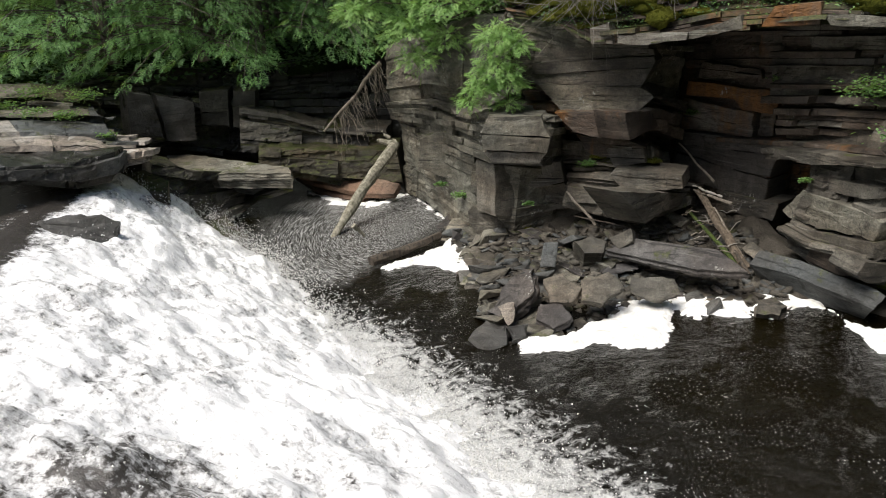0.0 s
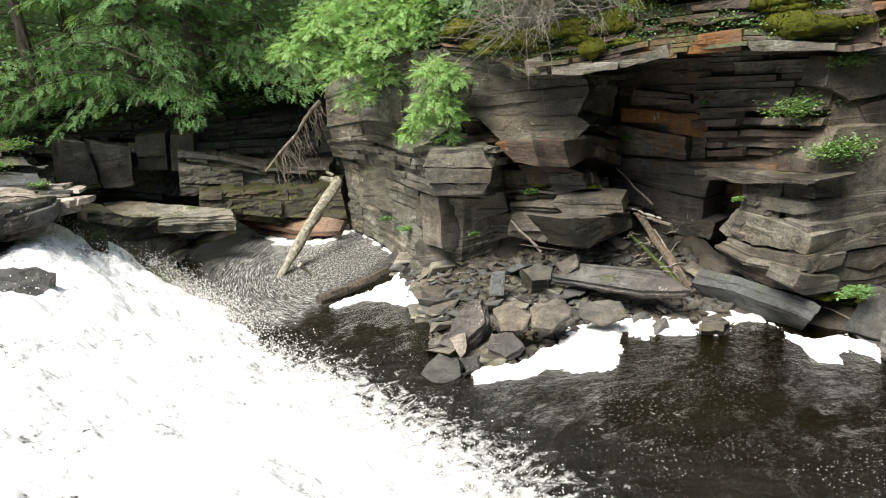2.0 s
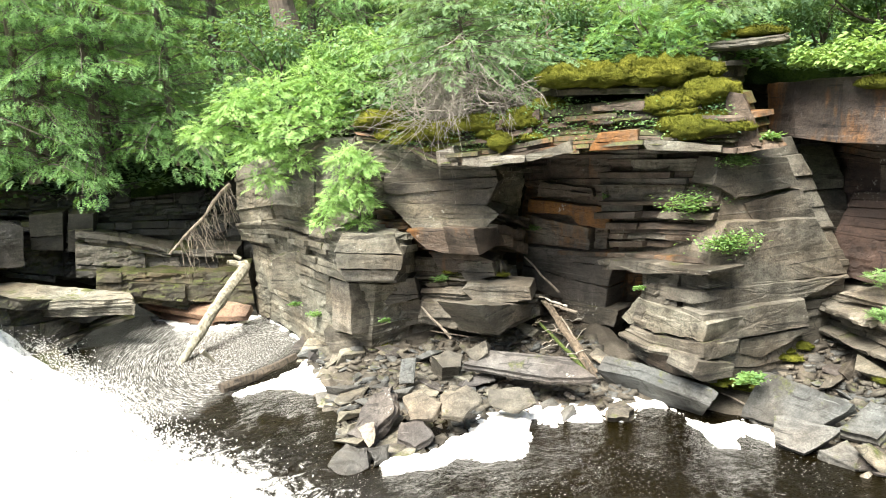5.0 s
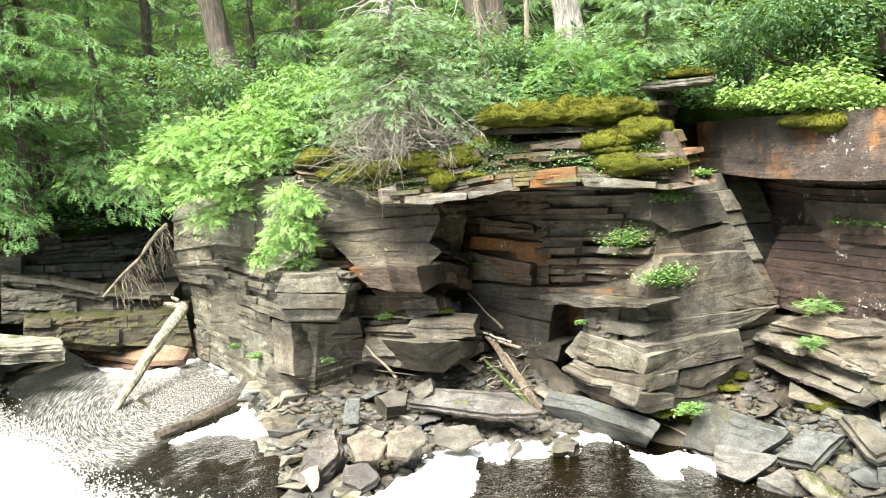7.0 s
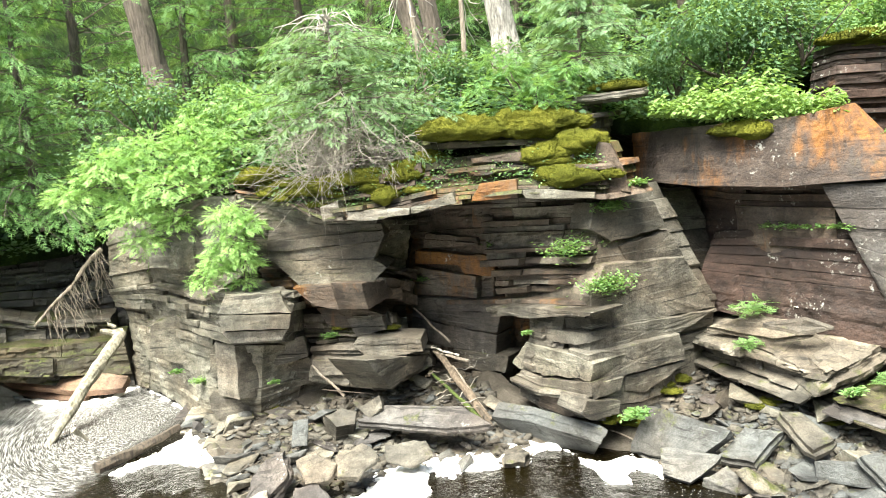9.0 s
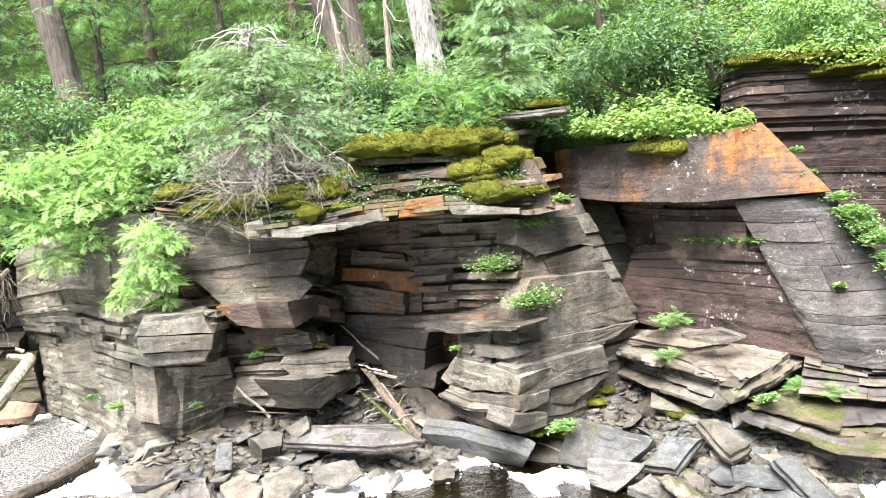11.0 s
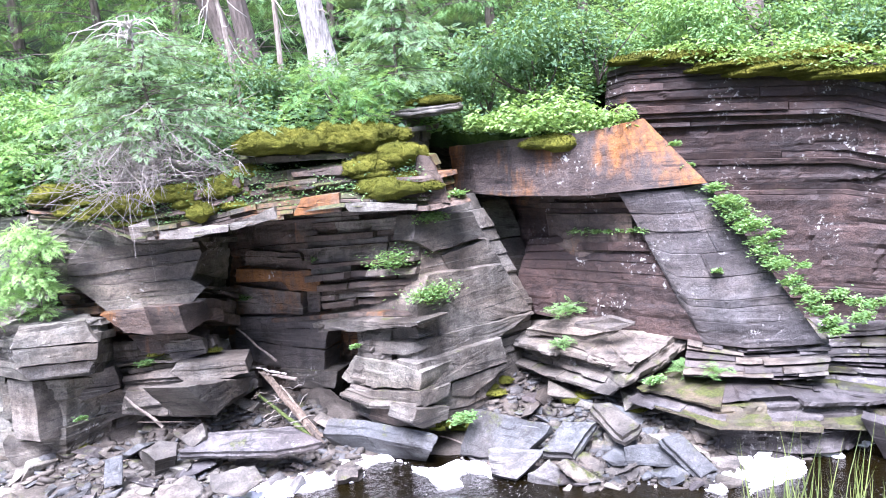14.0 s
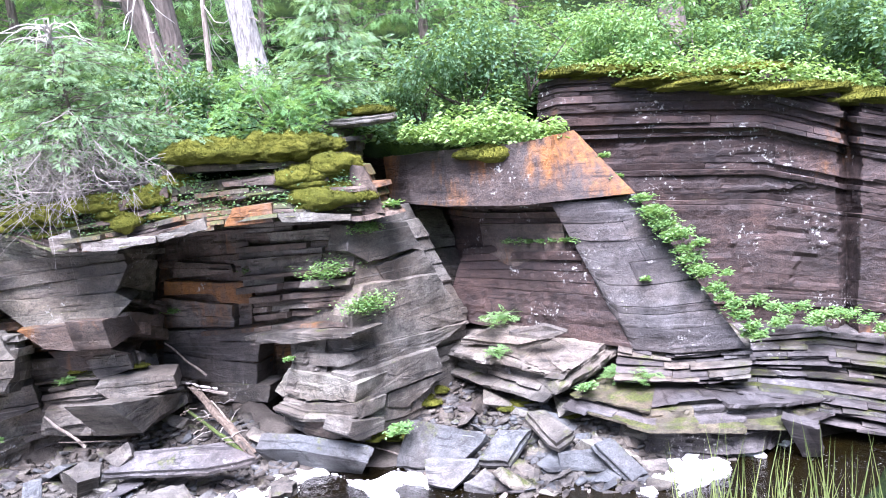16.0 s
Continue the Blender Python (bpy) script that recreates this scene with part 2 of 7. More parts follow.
MOSSWOOD = bark("mossy_wood", (0.025, 0.04, 0.008), (0.11, 0.155, 0.03), 9)
DRIFT = bark("wet_driftwood", (0.03, 0.025, 0.02), (0.12, 0.095, 0.07), 9)


# ---- building helpers ----
def mesh_ob(name, verts, faces, mat, parent=None, label="", smooth=False):
    me = bpy.data.meshes.new(name)
    me.from_pydata([tuple(v) for v in verts], [], faces)
    me.materials.append(mat)
    if smooth:
        me.polygons.foreach_set("use_smooth", [True] * len(me.polygons))
    ob = new(name, me)
    if parent:
        ob.parent = parent
        ob.matrix_parent_inverse = parent.matrix_basis.inverted()
    if label:
        ob["label"] = label
    return ob


def tri_mesh(name, verts, tris, mat, parent=None, label=""):
    """A mesh from arrays of points and triangles."""
    me = bpy.data.meshes.new(name)
    verts = np.asarray(verts, dtype=np.float32)
    tris = np.asarray(tris, dtype=np.int32)
    me.vertices.add(len(verts))
    me.vertices.foreach_set("co", verts.ravel())
    me.loops.add(tris.size)
    me.loops.foreach_set("vertex_index", tris.ravel())
    me.polygons.add(len(tris))
    me.polygons.foreach_set("loop_start", np.arange(len(tris), dtype=np.int32) * 3)
    me.update(calc_edges=True)
    me.materials.append(mat)
    ob = new(name, me)
    if parent:
        ob.parent = parent
        ob.matrix_parent_inverse = parent.matrix_basis.inverted()
    if label:
        ob["label"] = label
    return ob


def base(name, at, label, category, group="", kind=""):
    ob = new(name)
    ob.empty_display_size = 0.2
    ob.matrix_basis = Matrix.Translation(at)
    return tagged(ob, label, category, group, kind)


def fbm(p, scale, octaves=3):
    return noise.fractal(Vector(p) * scale, 0.8, 2.0, octaves)


def chance(*keys):
    """A steady random number for whole-number keys."""
    return math.sin(sum(k * f for k, f in zip(keys, (127.1, 311.7, 74.7, 53.3))) + 0.5) * 43758.5453 % 1.0


def broken(p, s, seed, stretch=1.0, coarse=1.0):
    """Stepped relief of a broken face: thin beds that end at short joints, from -1 to 1."""
    total = 0.0
    for k, (high, long, share) in enumerate(((0.17 * coarse, 0.9, 0.6), (0.062 * coarse ** 0.5, 0.4, 0.4))):
        h = (p.z + 0.16 * noise.noise((p.z * 2.1, seed, k)) + 0.06 * noise.noise((s * 1.1, k, seed))) / high
        i = math.floor(h)
        l = (s + 0.14 * noise.noise((s * 4, i, seed)) + 0.2 * noise.noise((s * 1.3, p.z * 5, k)) + 0.25 * high * (h - i)) / (long * stretch * (0.45 + chance(i, seed, k))) + chance(i, k, seed)
        j = math.floor(l)
        tilt, turn = 2 * chance(i, j, seed, k + 5) - 1, 2 * chance(i, j, seed, k + 9) - 1
        total += share * (2 * chance(i, j, seed, k) - 1 + 0.8 * tilt * (h - i - 0.5) + 1.2 * turn * (l - j - 0.5))
    return total


def strata(name, label, cols, layers, mat, depth=0.8, amp=0.05, joint=0.9, step=0.046, seed=0, rise=0.0, even=0.6, wear=0.03, gap=0.06, mats=(), shelf=0.035, stretch=1.0, coarse=1.0, thinness=0.2):
    """A bedded rock face between the foot and the top of each column; massive and thin beds, each broken at joints into blocks."""
    rnd = random.Random(seed)
    lo, hi = [Vector(c[0]) for c in cols], [Vector(c[1]) for c in cols]
    mid = [(a + b) / 2 for a, b in zip(lo, hi)]
    along = [0.0]
    for a, b in zip(mid, mid[1:]):
        along.append(along[-1] + max(0.02, (b - a).length))
    total = along[-1]
    high = sum((b - a).length for a, b in zip(lo, hi)) / len(lo)

    def at(s, u):
        s = min(max(s, 0.0), total)
        i = max(k for k in range(len(along) - 1) if along[k] <= s + 1e-9)
        f = (s - along[i]) / (along[i + 1] - along[i])
        return lo[i].lerp(lo[i + 1], f).lerp(hi[i].lerp(hi[i + 1], f), u)

    def out(s):
        d = at(s + 0.28, 0.5) - at(s - 0.28, 0.5)
        return Vector((d.y, -d.x, 0)).normalized()

    root = base(name, lo[0].lerp(lo[-1], 0.5), label, "rock face", kind="structure")
    # packets of thin beds between massive ones
    cuts = []
    for _ in range(layers):
        thick = high / layers * math.exp(rnd.gauss(0, even))
        if rnd.random() < thinness and thick > 0.1:
            n = max(2, min(5, int(thick / rnd.uniform(0.045, 0.09))))
            cuts += [(thick / n * rnd.uniform(0.6, 1.5), True) for _ in range(n)]
        else:
            cuts.append((thick, False))
    edges = [0.0]
    for c, _ in cuts:
        edges.append(edges[-1] + c / sum(c for c, _ in cuts))
    count, drift = len(cuts), 0.0
    for k in range(count):
        u0, u1 = edges[k], edges[k + 1]
        thin = cuts[k][1]
        drift = 0.55 * drift + rnd.gauss(0, amp * (1.0 if thin else 0.75))
        open_seam = rnd.choice((0.1, 0.2, 0.35, 0.6, 1.0))
        marks = [0.0]
        while marks[-1] < total:
            marks.append(marks[-1] + joint * rnd.uniform(0.35, 1.9) * (0.7 if thin else 1.25))
        if total - marks[-2] < 0.2 and len(marks) > 2:
            marks.pop(-2)
        marks[-1] = total
        for s0, s1 in zip(marks, marks[1:]):
            push = drift + rnd.gauss(0, amp * 0.7) - (2.2 * amp if rnd.random() < gap else 0)
            n = max(2, int((s1 - s0) / step))
            ss = [s0 + 0.003 + (s1 - s0 - 0.006) * i / n for i in range(n + 1)]
            thick = (at((s0 + s1) / 2, u1) - at((s0 + s1) / 2, u0)).length
            bev = min(0.022, thick * 0.2) * open_seam
            steps = max(1, min(14, int(thick / 0.036)))
            edge = min(0.2, 0.008 / max(thick, 0.01))
            rows = [0.0] + [edge + (1 - 2 * edge) * i / steps for i in range(steps + 1)] + [1.0]
            back = (1.0,) if k < count - 1 else (0.04, 0.16, 0.3, 0.45, 0.62, 0.8, 1.0)
            verts, faces = [], []
            lean, skew = rnd.gauss(0, 0.016), rnd.gauss(0, amp * 0.45)
            for i, s in enumerate(ss):
                o = out(s)
                endcut = bev * 0.8 if i in (0, n) else 0.0
                swing = skew * (i / n - 0.5)
                for r in rows:
                    p = at(s, u0 + (u1 - u0) * r)
                    rough = fbm(p + Vector((seed, 0, 0)), 1.6, 3) * wear * 0.5 + noise.noise(p * 11 + Vector((k, 0, 0))) * wear * 0.3
                    if not thin:
                        rough += shelf * 0.8 * broken(p, s, seed, stretch * 1.3, coarse * 1.5)
                    rough += min(1.0, amp / 0.06) * (0.02 * noise.noise((s * 3.1, k * 1.7, seed)) + 0.012 * noise.noise((s * 9.0, k * 2.9, seed)))
                    cut = bev * (1 + noise.noise(p * 7)) if r in (0.0, 1.0) else 0.0
                    q = p + o * (push + swing + rough - cut - endcut + lean * (r - 0.5))
                    if r == 1.0:
                        q.z -= 0.002 + 0.008 * abs(noise.noise(p * 6))
                    verts.append(q)
                p = at(s, u0) - o * depth
                p.z += rise
                verts.append(p)
                for f in back:
                    p = at(s, u1) - o * (depth * f)
                    p.z += rise * f - 0.003
                    if f < 1:
                        i2, j2 = math.floor(p.x * 2.3 + 0.4 * noise.noise(p * 3)), math.floor(p.y * 2.3 + 0.4 * noise.noise(p * 3.3))
                        p.z += 0.05 * (chance(i2, j2, seed) - 0.6) + 0.02 * noise.noise(p * 5)
                    verts.append(p)
            m = len(rows)
            w = m + 1 + len(back)
            for i in range(n):
                a, b = i * w, (i + 1) * w
                for j in range(m - 1):
                    faces.append((a + j, b + j, b + j + 1, a + j + 1))
                faces.append((a + m - 1, b + m - 1, b + m + 1, a + m + 1))
                for j in range(m + 1, w - 1):
                    faces.append((a + j, b + j, b + j + 1, a + j + 1))
                faces.append((a + m, b + m, b, a))
                faces.append((a + w - 1, b + w - 1, b + m, a + m))
            for a, turn in ((0, 1), (n * w, -1)):
                ring = [a + j for j in range(m)] + [a + j for j in range(m + 1, w)] + [a + m]
                faces.append(tuple(ring[::turn]))
            mesh_ob("rock_block", verts, faces, rnd.choice(mats) if mats else mat, root)
    return root


def slab(name, label, outline, thick, mat, seed=0, wear=0.012, category="rock slab", beds=2, parent=None, group=""):
    """A broken slab: its upper face's corners, in order, and its thickness; thin beds show on the broken edge."""
    rnd = random.Random(seed)
    corners = [Vector(p) for p in outline]
    mid = sum(corners, Vector()) / len(corners)
    normal = Vector()
    for a, b in zip(corners, corners[1:] + corners[:1]):
        normal += (a - mid).cross(b - mid)
    normal.normalize()
    if normal.z < 0:
        corners.reverse()
        normal = -normal
    ring = []
    for a, b in zip(corners, corners[1:] + corners[:1]):
        n = max(1, int((b - a).length / 0.07))
        side = (b - a).cross(normal).normalized()
        for i in range(n):
            p = a.lerp(b, i / n)
            ring.append((p, side, 0.0 if i == 0 else 1.0))
    verts, faces, n = [], [], len(ring)
    levels = [(0.0, -0.18), (0.0, -0.02)]
    for k in range(beds):
        d0, d1 = thick * k / beds, thick * (k + 1) / beds
        jut = rnd.gauss(0, 0.02)
        levels += [(d0 + 0.012, jut), (d1 - 0.008, jut)]
    levels.append((thick, -0.03))
    for d, jut in levels:
        for p, side, free in ring:
            q = p - normal * d
            if jut == -0.18:
                q = q.lerp(mid - normal * d, min(0.5, 0.18 / max(0.2, (q - mid).length)))
                q += normal * (noise.noise(q * 6) * wear * 0.6)
            else:
                q += side * (jut + free * noise.noise(q * 5 + Vector((seed, 0, 0))) * wear * 1.4 + noise.noise(q * 17) * wear * 0.5)
                q += normal * noise.noise(q * 4) * wear * 0.5
            verts.append(q)
    for l in range(len(levels) - 1):
        for i in range(n):
            j = (i + 1) % n
            faces.append((l * n + i, (l + 1) * n + i, (l + 1) * n + j, l * n + j))
    verts.append(mid + normal * noise.noise(mid * 3) * wear * 0.5)
    for i in range(n):
        faces.append((len(verts) - 1, i, (i + 1) % n))
    faces.append(tuple(range(len(levels) * n - n, len(levels) * n))[::-1])
    ob = mesh_ob(name, verts, faces, mat, parent)
    if not parent:
        tagged(ob, label, category, group)
    return ob


def limb(points, radii, sides=7, rough=0.0, seed=0):
    """Points and faces of a tapered, slightly crooked round limb."""
    verts, faces = [], []
    pts = [Vector(p) for p in points]
    for i, (p, r) in enumerate(zip(pts, radii)):
        d = (pts[min(i + 1, len(pts) - 1)] - pts[max(i - 1, 0)]).normalized()
        a = d.orthogonal().normalized()
        b = d.cross(a)
        for k in range(sides):
            w = 2 * math.pi * k / sides
            rr = r * (1 + rough * noise.noise(p * 5 + Vector((k * 1.7, seed, 0))))
            verts.append(p + a * (math.cos(w) * rr) + b * (math.sin(w) * rr))
    for i in range(len(pts) - 1):
        for k in range(sides):
            j = (k + 1) % sides
            faces.append((i * sides + k, i * sides + j, (i + 1) * sides + j, (i + 1) * sides + k))
    faces.append(tuple(range(sides))[::-1])
    faces.append(tuple(range((len(pts) - 1) * sides, len(pts) * sides)))
    return verts, faces


def joined(pieces):
    verts, faces = [], []
    for v, f in pieces:
        k = len(verts)
        verts += list(v)
        faces += [tuple(i + k for i in q) for q in f]
    return verts, faces


def bent(a, b, n, sag=0.0, crook=0.0, seed=0):
    a, b = Vector(a), Vector(b)
    out = []
    for i in range(n + 1):
        f = i / n
        p = a.lerp(b, f)
        p.z -= sag * 4 * f * (1 - f)
        p += Vector((noise.noise((seed, f * 3, 1)), noise.noise((seed, f * 3, 5)), noise.noise((seed, f * 3, 9)))) * crook * min(1, 3 * f)
        out.append(p)
    return out


def tilt_vec(rnd, k):
    return Vector((rnd.gauss(0, k), rnd.gauss(0, k), rnd.gauss(0, k)))


def tapered(r0, r1, n):
    return [r0 + (r1 - r0) * i / n for i in range(n + 1)]


# leaf and needle shapes: points and triangles lying along +x, z up
def leaf_shape(wide=0.5, fold=0.12):
    v = np.array([(0, 0, 0), (0.35, wide * 0.5, fold), (0.75, wide * 0.36, fold * 0.6), (1, 0, -0.1), (0.75, -wide * 0.36, fold * 0.6), (0.35, -wide * 0.5, fold)], dtype=np.float32)
    return v, np.array([(0, 3, 1), (1, 3, 2), (0, 5, 3), (5, 4, 3)])


def spray_shape(pairs=9, wide=0.55, droop=0.25, fat=0.075, full=True):
    """A flat spray of a conifer: side twigs with needles, each a thin leaf."""
    v, t = [], []

    def blade(p, q, w):
        k = len(v)
        p, q = np.array(p), np.array(q)
        d = q - p
        side = np.array([-d[1], d[0], 0]) / (np.hypot(d[0], d[1]) + 1e-6) * w
        v.extend([p + d * 0.2 + side, p + d * 0.2 - side, q])
        t.append((k, k + 1, k + 2))

    for i in range(pairs):
        f = (i + 0.6) / pairs
        reach = wide * (1 - f) ** 0.6 * (0.45 + 0.55 * min(1, f * 4))
        x = f
        z = -droop * f * f
        for sgn in (1, -1):
            tip = (x + reach * 0.55, sgn * reach * 0.8, z - droop * 0.5 * reach)
            blade((x, 0, z), tip, fat)
            m = ((x + tip[0]) / 2, tip[1] / 2, (z + tip[2]) / 2)
            blade(m, (m[0] + reach * 0.42, m[1] + sgn * reach * 0.08, m[2] - 0.02), fat * 0.7)
            if full:
                blade(m, (m[0] + reach * 0.1, m[1] + sgn * reach * 0.36, m[2] - 0.03), fat * 0.6)
    blade((0.5, 0, -droop * 0.25), (1.08, 0, -droop * 1.1), fat)
    return np.array(v, dtype=np.float32), np.array(t)


def scattered(shape, spots):
    """Copies of a leaf shape at (place, direction, up, size), as arrays."""
    v, t = shape
    n = len(spots)
    p = np.array([s[0] for s in spots], dtype=np.float64)
    d = np.array([s[1] for s in spots], dtype=np.float64)
    u = np.array([s[2] for s in spots], dtype=np.float64)
    size = np.array([s[3] for s in spots], dtype=np.float64)
    d /= np.linalg.norm(d, axis=1)[:, None] + 1e-9
    y = np.cross(u, d)
    y /= np.linalg.norm(y, axis=1)[:, None] + 1e-9
    z = np.cross(d, y)
    out = p[:, None, :] + size[:, None, None] * (v[None, :, 0:1] * d[:, None, :] + v[None, :, 1:2] * y[:, None, :] + v[None, :, 2:3] * z[:, None, :])
    tri = t[None, :, :] + (np.arange(n) * len(v))[:, None, None]
    return out.reshape(-1, 3), tri.reshape(-1, 3)


def clipped(poly, n, d):
    """The part of a flat polygon on the side of a plane where p.n < d."""
    res = []
    for a, b in zip(poly, poly[1:] + poly[:1]):
        fa, fb = a.dot(n) - d, b.dot(n) - d
        if fa <= 0:
            res.append(a)
        if fa * fb < 0:
            res.append(a.lerp(b, fa / (fa - fb)))
    return res


def chunk(front, normal, deep, mat, parent, seed):
    """One broken block: its front face's corners, the way it faces, and how far it runs back into the rock."""
    mid = sum(front, Vector()) / len(front)
    ring = []
    for a, b in zip(front, front[1:] + front[:1]):
        n = max(1, int((b - a).length / 0.055))
        side = (b - a).cross(normal).normalized()
        if side.dot(mid - a) > 0:
            side = -side
        for i in range(n):
            p = a.lerp(b, i / n)
            free = 0.35 if i == 0 else 1.0
            chip = 0.013 * noise.noise(p * 9 + Vector((seed, 0, 0))) + 0.02 * noise.noise(p * 3.1) - 0.03 * max(0.0, noise.noise(p * 5.3 + Vector((0, seed, 0))) - 0.42)
            ring.append(p + side * (free * chip))
    n = len(ring)
    verts, faces = [], []
    for k, back in ((1.0, deep), (1.0, 0.03), (0.992, 0.006), (0.975, 0.0), (0.8, 0.0), (0.55, 0.0), (0.28, 0.0)):
        for p in ring:
            q = mid.lerp(p, k) - normal * back
            if back < 0.1:
                q += normal * (0.014 * noise.noise(q * 4 + Vector((seed, 3, 0))) + 0.006 * noise.noise(q * 15))
            verts.append(q)
    for l in range(6):
        for i in range(n):
            j = (i + 1) % n
            faces.append((l * n + i, l * n + j, (l + 1) * n + j, (l + 1) * n + i))
    verts.append(mid)
    for i in range(n):
        faces.append((6 * n + i, 6 * n + (i + 1) % n, 7 * n))
    mesh_ob("rock_block", verts, faces, mat, parent)


def blocks(name, label, rows, seed):
    """Broken blocks that stand proud of a rock face; a row may part along its bedding into thinner ones."""
    root = base(name, rows[0][4][0], label, "rock face", kind="structure")
    rnd = random.Random(seed)
    for k, (mat, way, deep, beds, pts) in enumerate(rows):
        poly = [Vector(p) for p in pts]
        normal = Vector((way[0], way[1], 0)).normalized()
        level = Vector((rnd.gauss(0, 0.03), rnd.gauss(0, 0.03), 1)).normalized()
        low, top = min(p.dot(level) for p in poly), max(p.dot(level) for p in poly)
        cuts = [low - 1] + sorted(low + (top - low) * (i + rnd.uniform(-0.3, 0.3)) / beds for i in range(1, beds)) + [top + 1]
        for d0, d1 in zip(cuts, cuts[1:]):
            part = clipped(clipped(poly, level, d1), -level, -d0)
            if len(part) > 2:
                jut = normal * (rnd.gauss(0, 0.025) if beds > 1 else 0.0)
                chunk([p + jut for p in part], normal, deep, mat, root, seed + k)


LEAF, LEAF_WIDE = leaf_shape(0.5), leaf_shape(0.85, 0.08)
SPRAY_FIR = spray_shape(7, 0.46, 0.14, 0.036, False)
SPRAY, SPRAY_FULL = spray_shape(6, 0.5, 0.3, 0.034, False), spray_shape(6, 0.5, 0.2, 0.042)

# ---- the rock walls round the pool ----
# buttress beside the whirlpool
strata("cliff_pool_foot", "dark brown bedded sandstone face standing in the pool",
    [((-0.73, 14.98, 0.00), (-0.67, 14.99, 1.37)),
     ((-0.14, 13.40, 0.10), (-0.09, 13.20, 1.46)),
     ((0.38, 11.94, 0.01), (0.55, 11.59, 1.46)),
     ((0.73, 11.38, 0.10), (0.83, 11.02, 1.41)),
     ((1.12, 10.99, 0.17), (1.25, 10.78, 1.39)),
     ((1.77, 11.21, 0.30), (1.89, 11.14, 1.21))],
    3, STONE_LIGHT, 1.2, 0.02, 1.3, seed=1, stretch=1.4, shelf=0.05, gap=0.0, coarse=2.2)
strata("cliff_pool_middle", "brown sandstone blocks jutting out above the pool",
    [((-0.67, 14.99, 1.37), (-0.93, 14.97, 1.90)),
     ((-0.09, 13.20, 1.46), (-0.10, 13.00, 2.18)),
     ((0.53, 11.29, 1.52), (0.64, 11.18, 2.16)),
     ((0.81, 10.72, 1.48), (0.73, 10.68, 2.28)),
     ((1.54, 10.49, 1.44), (1.65, 10.47, 2.19)),
     ((1.92, 11.24, 1.27), (1.96, 11.23, 2.04))],
    3, STONE_LIGHT, 1.2, 0.04, 1.1, seed=2, stretch=1.2, shelf=0.055, coarse=1.7, thinness=0.3)
strata("cliff_pool_top", "smooth brown sandstone wall under a mossy overhang",
    [((-0.93, 14.97, 1.90), (-0.89, 15.17, 2.97)),
     ((-0.10, 13.10, 2.17), (-0.06, 12.90, 3.33)),
     ((0.66, 11.58, 2.11), (0.78, 11.57, 3.58)),
     ((1.45, 11.11, 2.55), (1.50, 11.00, 3.57)),
     ((2.24, 10.77, 2.48), (2.28, 10.66, 3.18)),
     ((2.92, 10.40, 2.46), (3.03, 10.26, 3.22)),
     ((3.74, 11.19, 2.04), (3.91, 11.13, 3.14))],
    4, STONE_LIGHT, 1.5, 0.035, 1.5, seed=3, stretch=1.6, shelf=0.045, wear=0.02, coarse=2.2)
strata("cliff_ledge_upper", "stepped brown ledges of broken sandstone",
    [((1.45, 11.41, 2.08), (1.48, 11.30, 2.53)),
     ((1.91, 11.04, 2.12), (1.86, 10.99, 2.50)),
     ((2.93, 10.50, 2.25), (2.94, 10.45, 2.45)),
     ((3.65, 11.12, 1.83), (3.72, 11.09, 2.15))],
    2, STONE_BROWN, 1.0, 0.12, 0.6, seed=4, shelf=0.08, coarse=1.0)
strata("cliff_ledge_middle", "stepped brown sandstone blocks with dark gaps",
    [((1.78, 11.26, 1.70), (1.82, 11.25, 2.10)),
     ((2.36, 10.85, 1.72), (2.31, 10.86, 2.09)),
     ((2.93, 10.50, 1.67), (2.93, 10.50, 2.25)),
     ((3.60, 11.13, 1.32), (3.66, 11.11, 1.88))],
    3, STONE_LIGHT, 1.0, 0.14, 0.6, seed=5, mats=(STONE, STONE_BROWN, STONE_BROWN), shelf=0.085, coarse=1.0, thinness=0.5)
strata("cliff_ledge_lower", "thin grey-brown sandstone beds, broken in steps",
    [((1.97, 11.13, 1.18), (1.87, 11.25, 1.69)),
     ((2.46, 10.72, 1.23), (2.42, 10.73, 1.70)),
     ((3.16, 10.38, 1.16), (3.13, 10.44, 1.65)),
     ((3.74, 10.88, 0.86), (3.66, 11.11, 1.36))],
    4, STONE, 1.0, 0.12, 0.5, seed=6, shelf=0.08, thinness=0.6)
strata("cliff_wedge", "dark grey wedge of sandstone over the rubble",
    [((1.87, 10.84, 0.70), (2.04, 11.01, 1.21)),
     ((2.42, 10.42, 0.62), (2.50, 10.51, 1.27)),
     ((2.92, 10.09, 0.56), (3.07, 10.30, 1.21)),
     ((3.65, 10.27, 0.77), (3.66, 10.37, 1.08)),
     ((3.98, 10.89, 0.55), (4.01, 10.99, 0.87))],
    2, STONE, 1.0, 0.05, 1.2, seed=7, coarse=1.5, shelf=0.05, thinness=0.5)
strata("cliff_shaded_foot", "dark bedded rock in the shade behind the rubble",
    [((1.21, 11.13, 0.02), (1.39, 11.62, 1.18)),
     ((1.78, 11.36, 0.11), (2.02, 11.63, 1.08)),
     ((2.99, 11.00, 0.08), (3.10, 11.18, 0.72)),
     ((3.69, 11.21, -0.06), (3.87, 11.25, 0.77))],
    5, STONE, 0.8, 0.09, 0.5, seed=8, shelf=0.07)
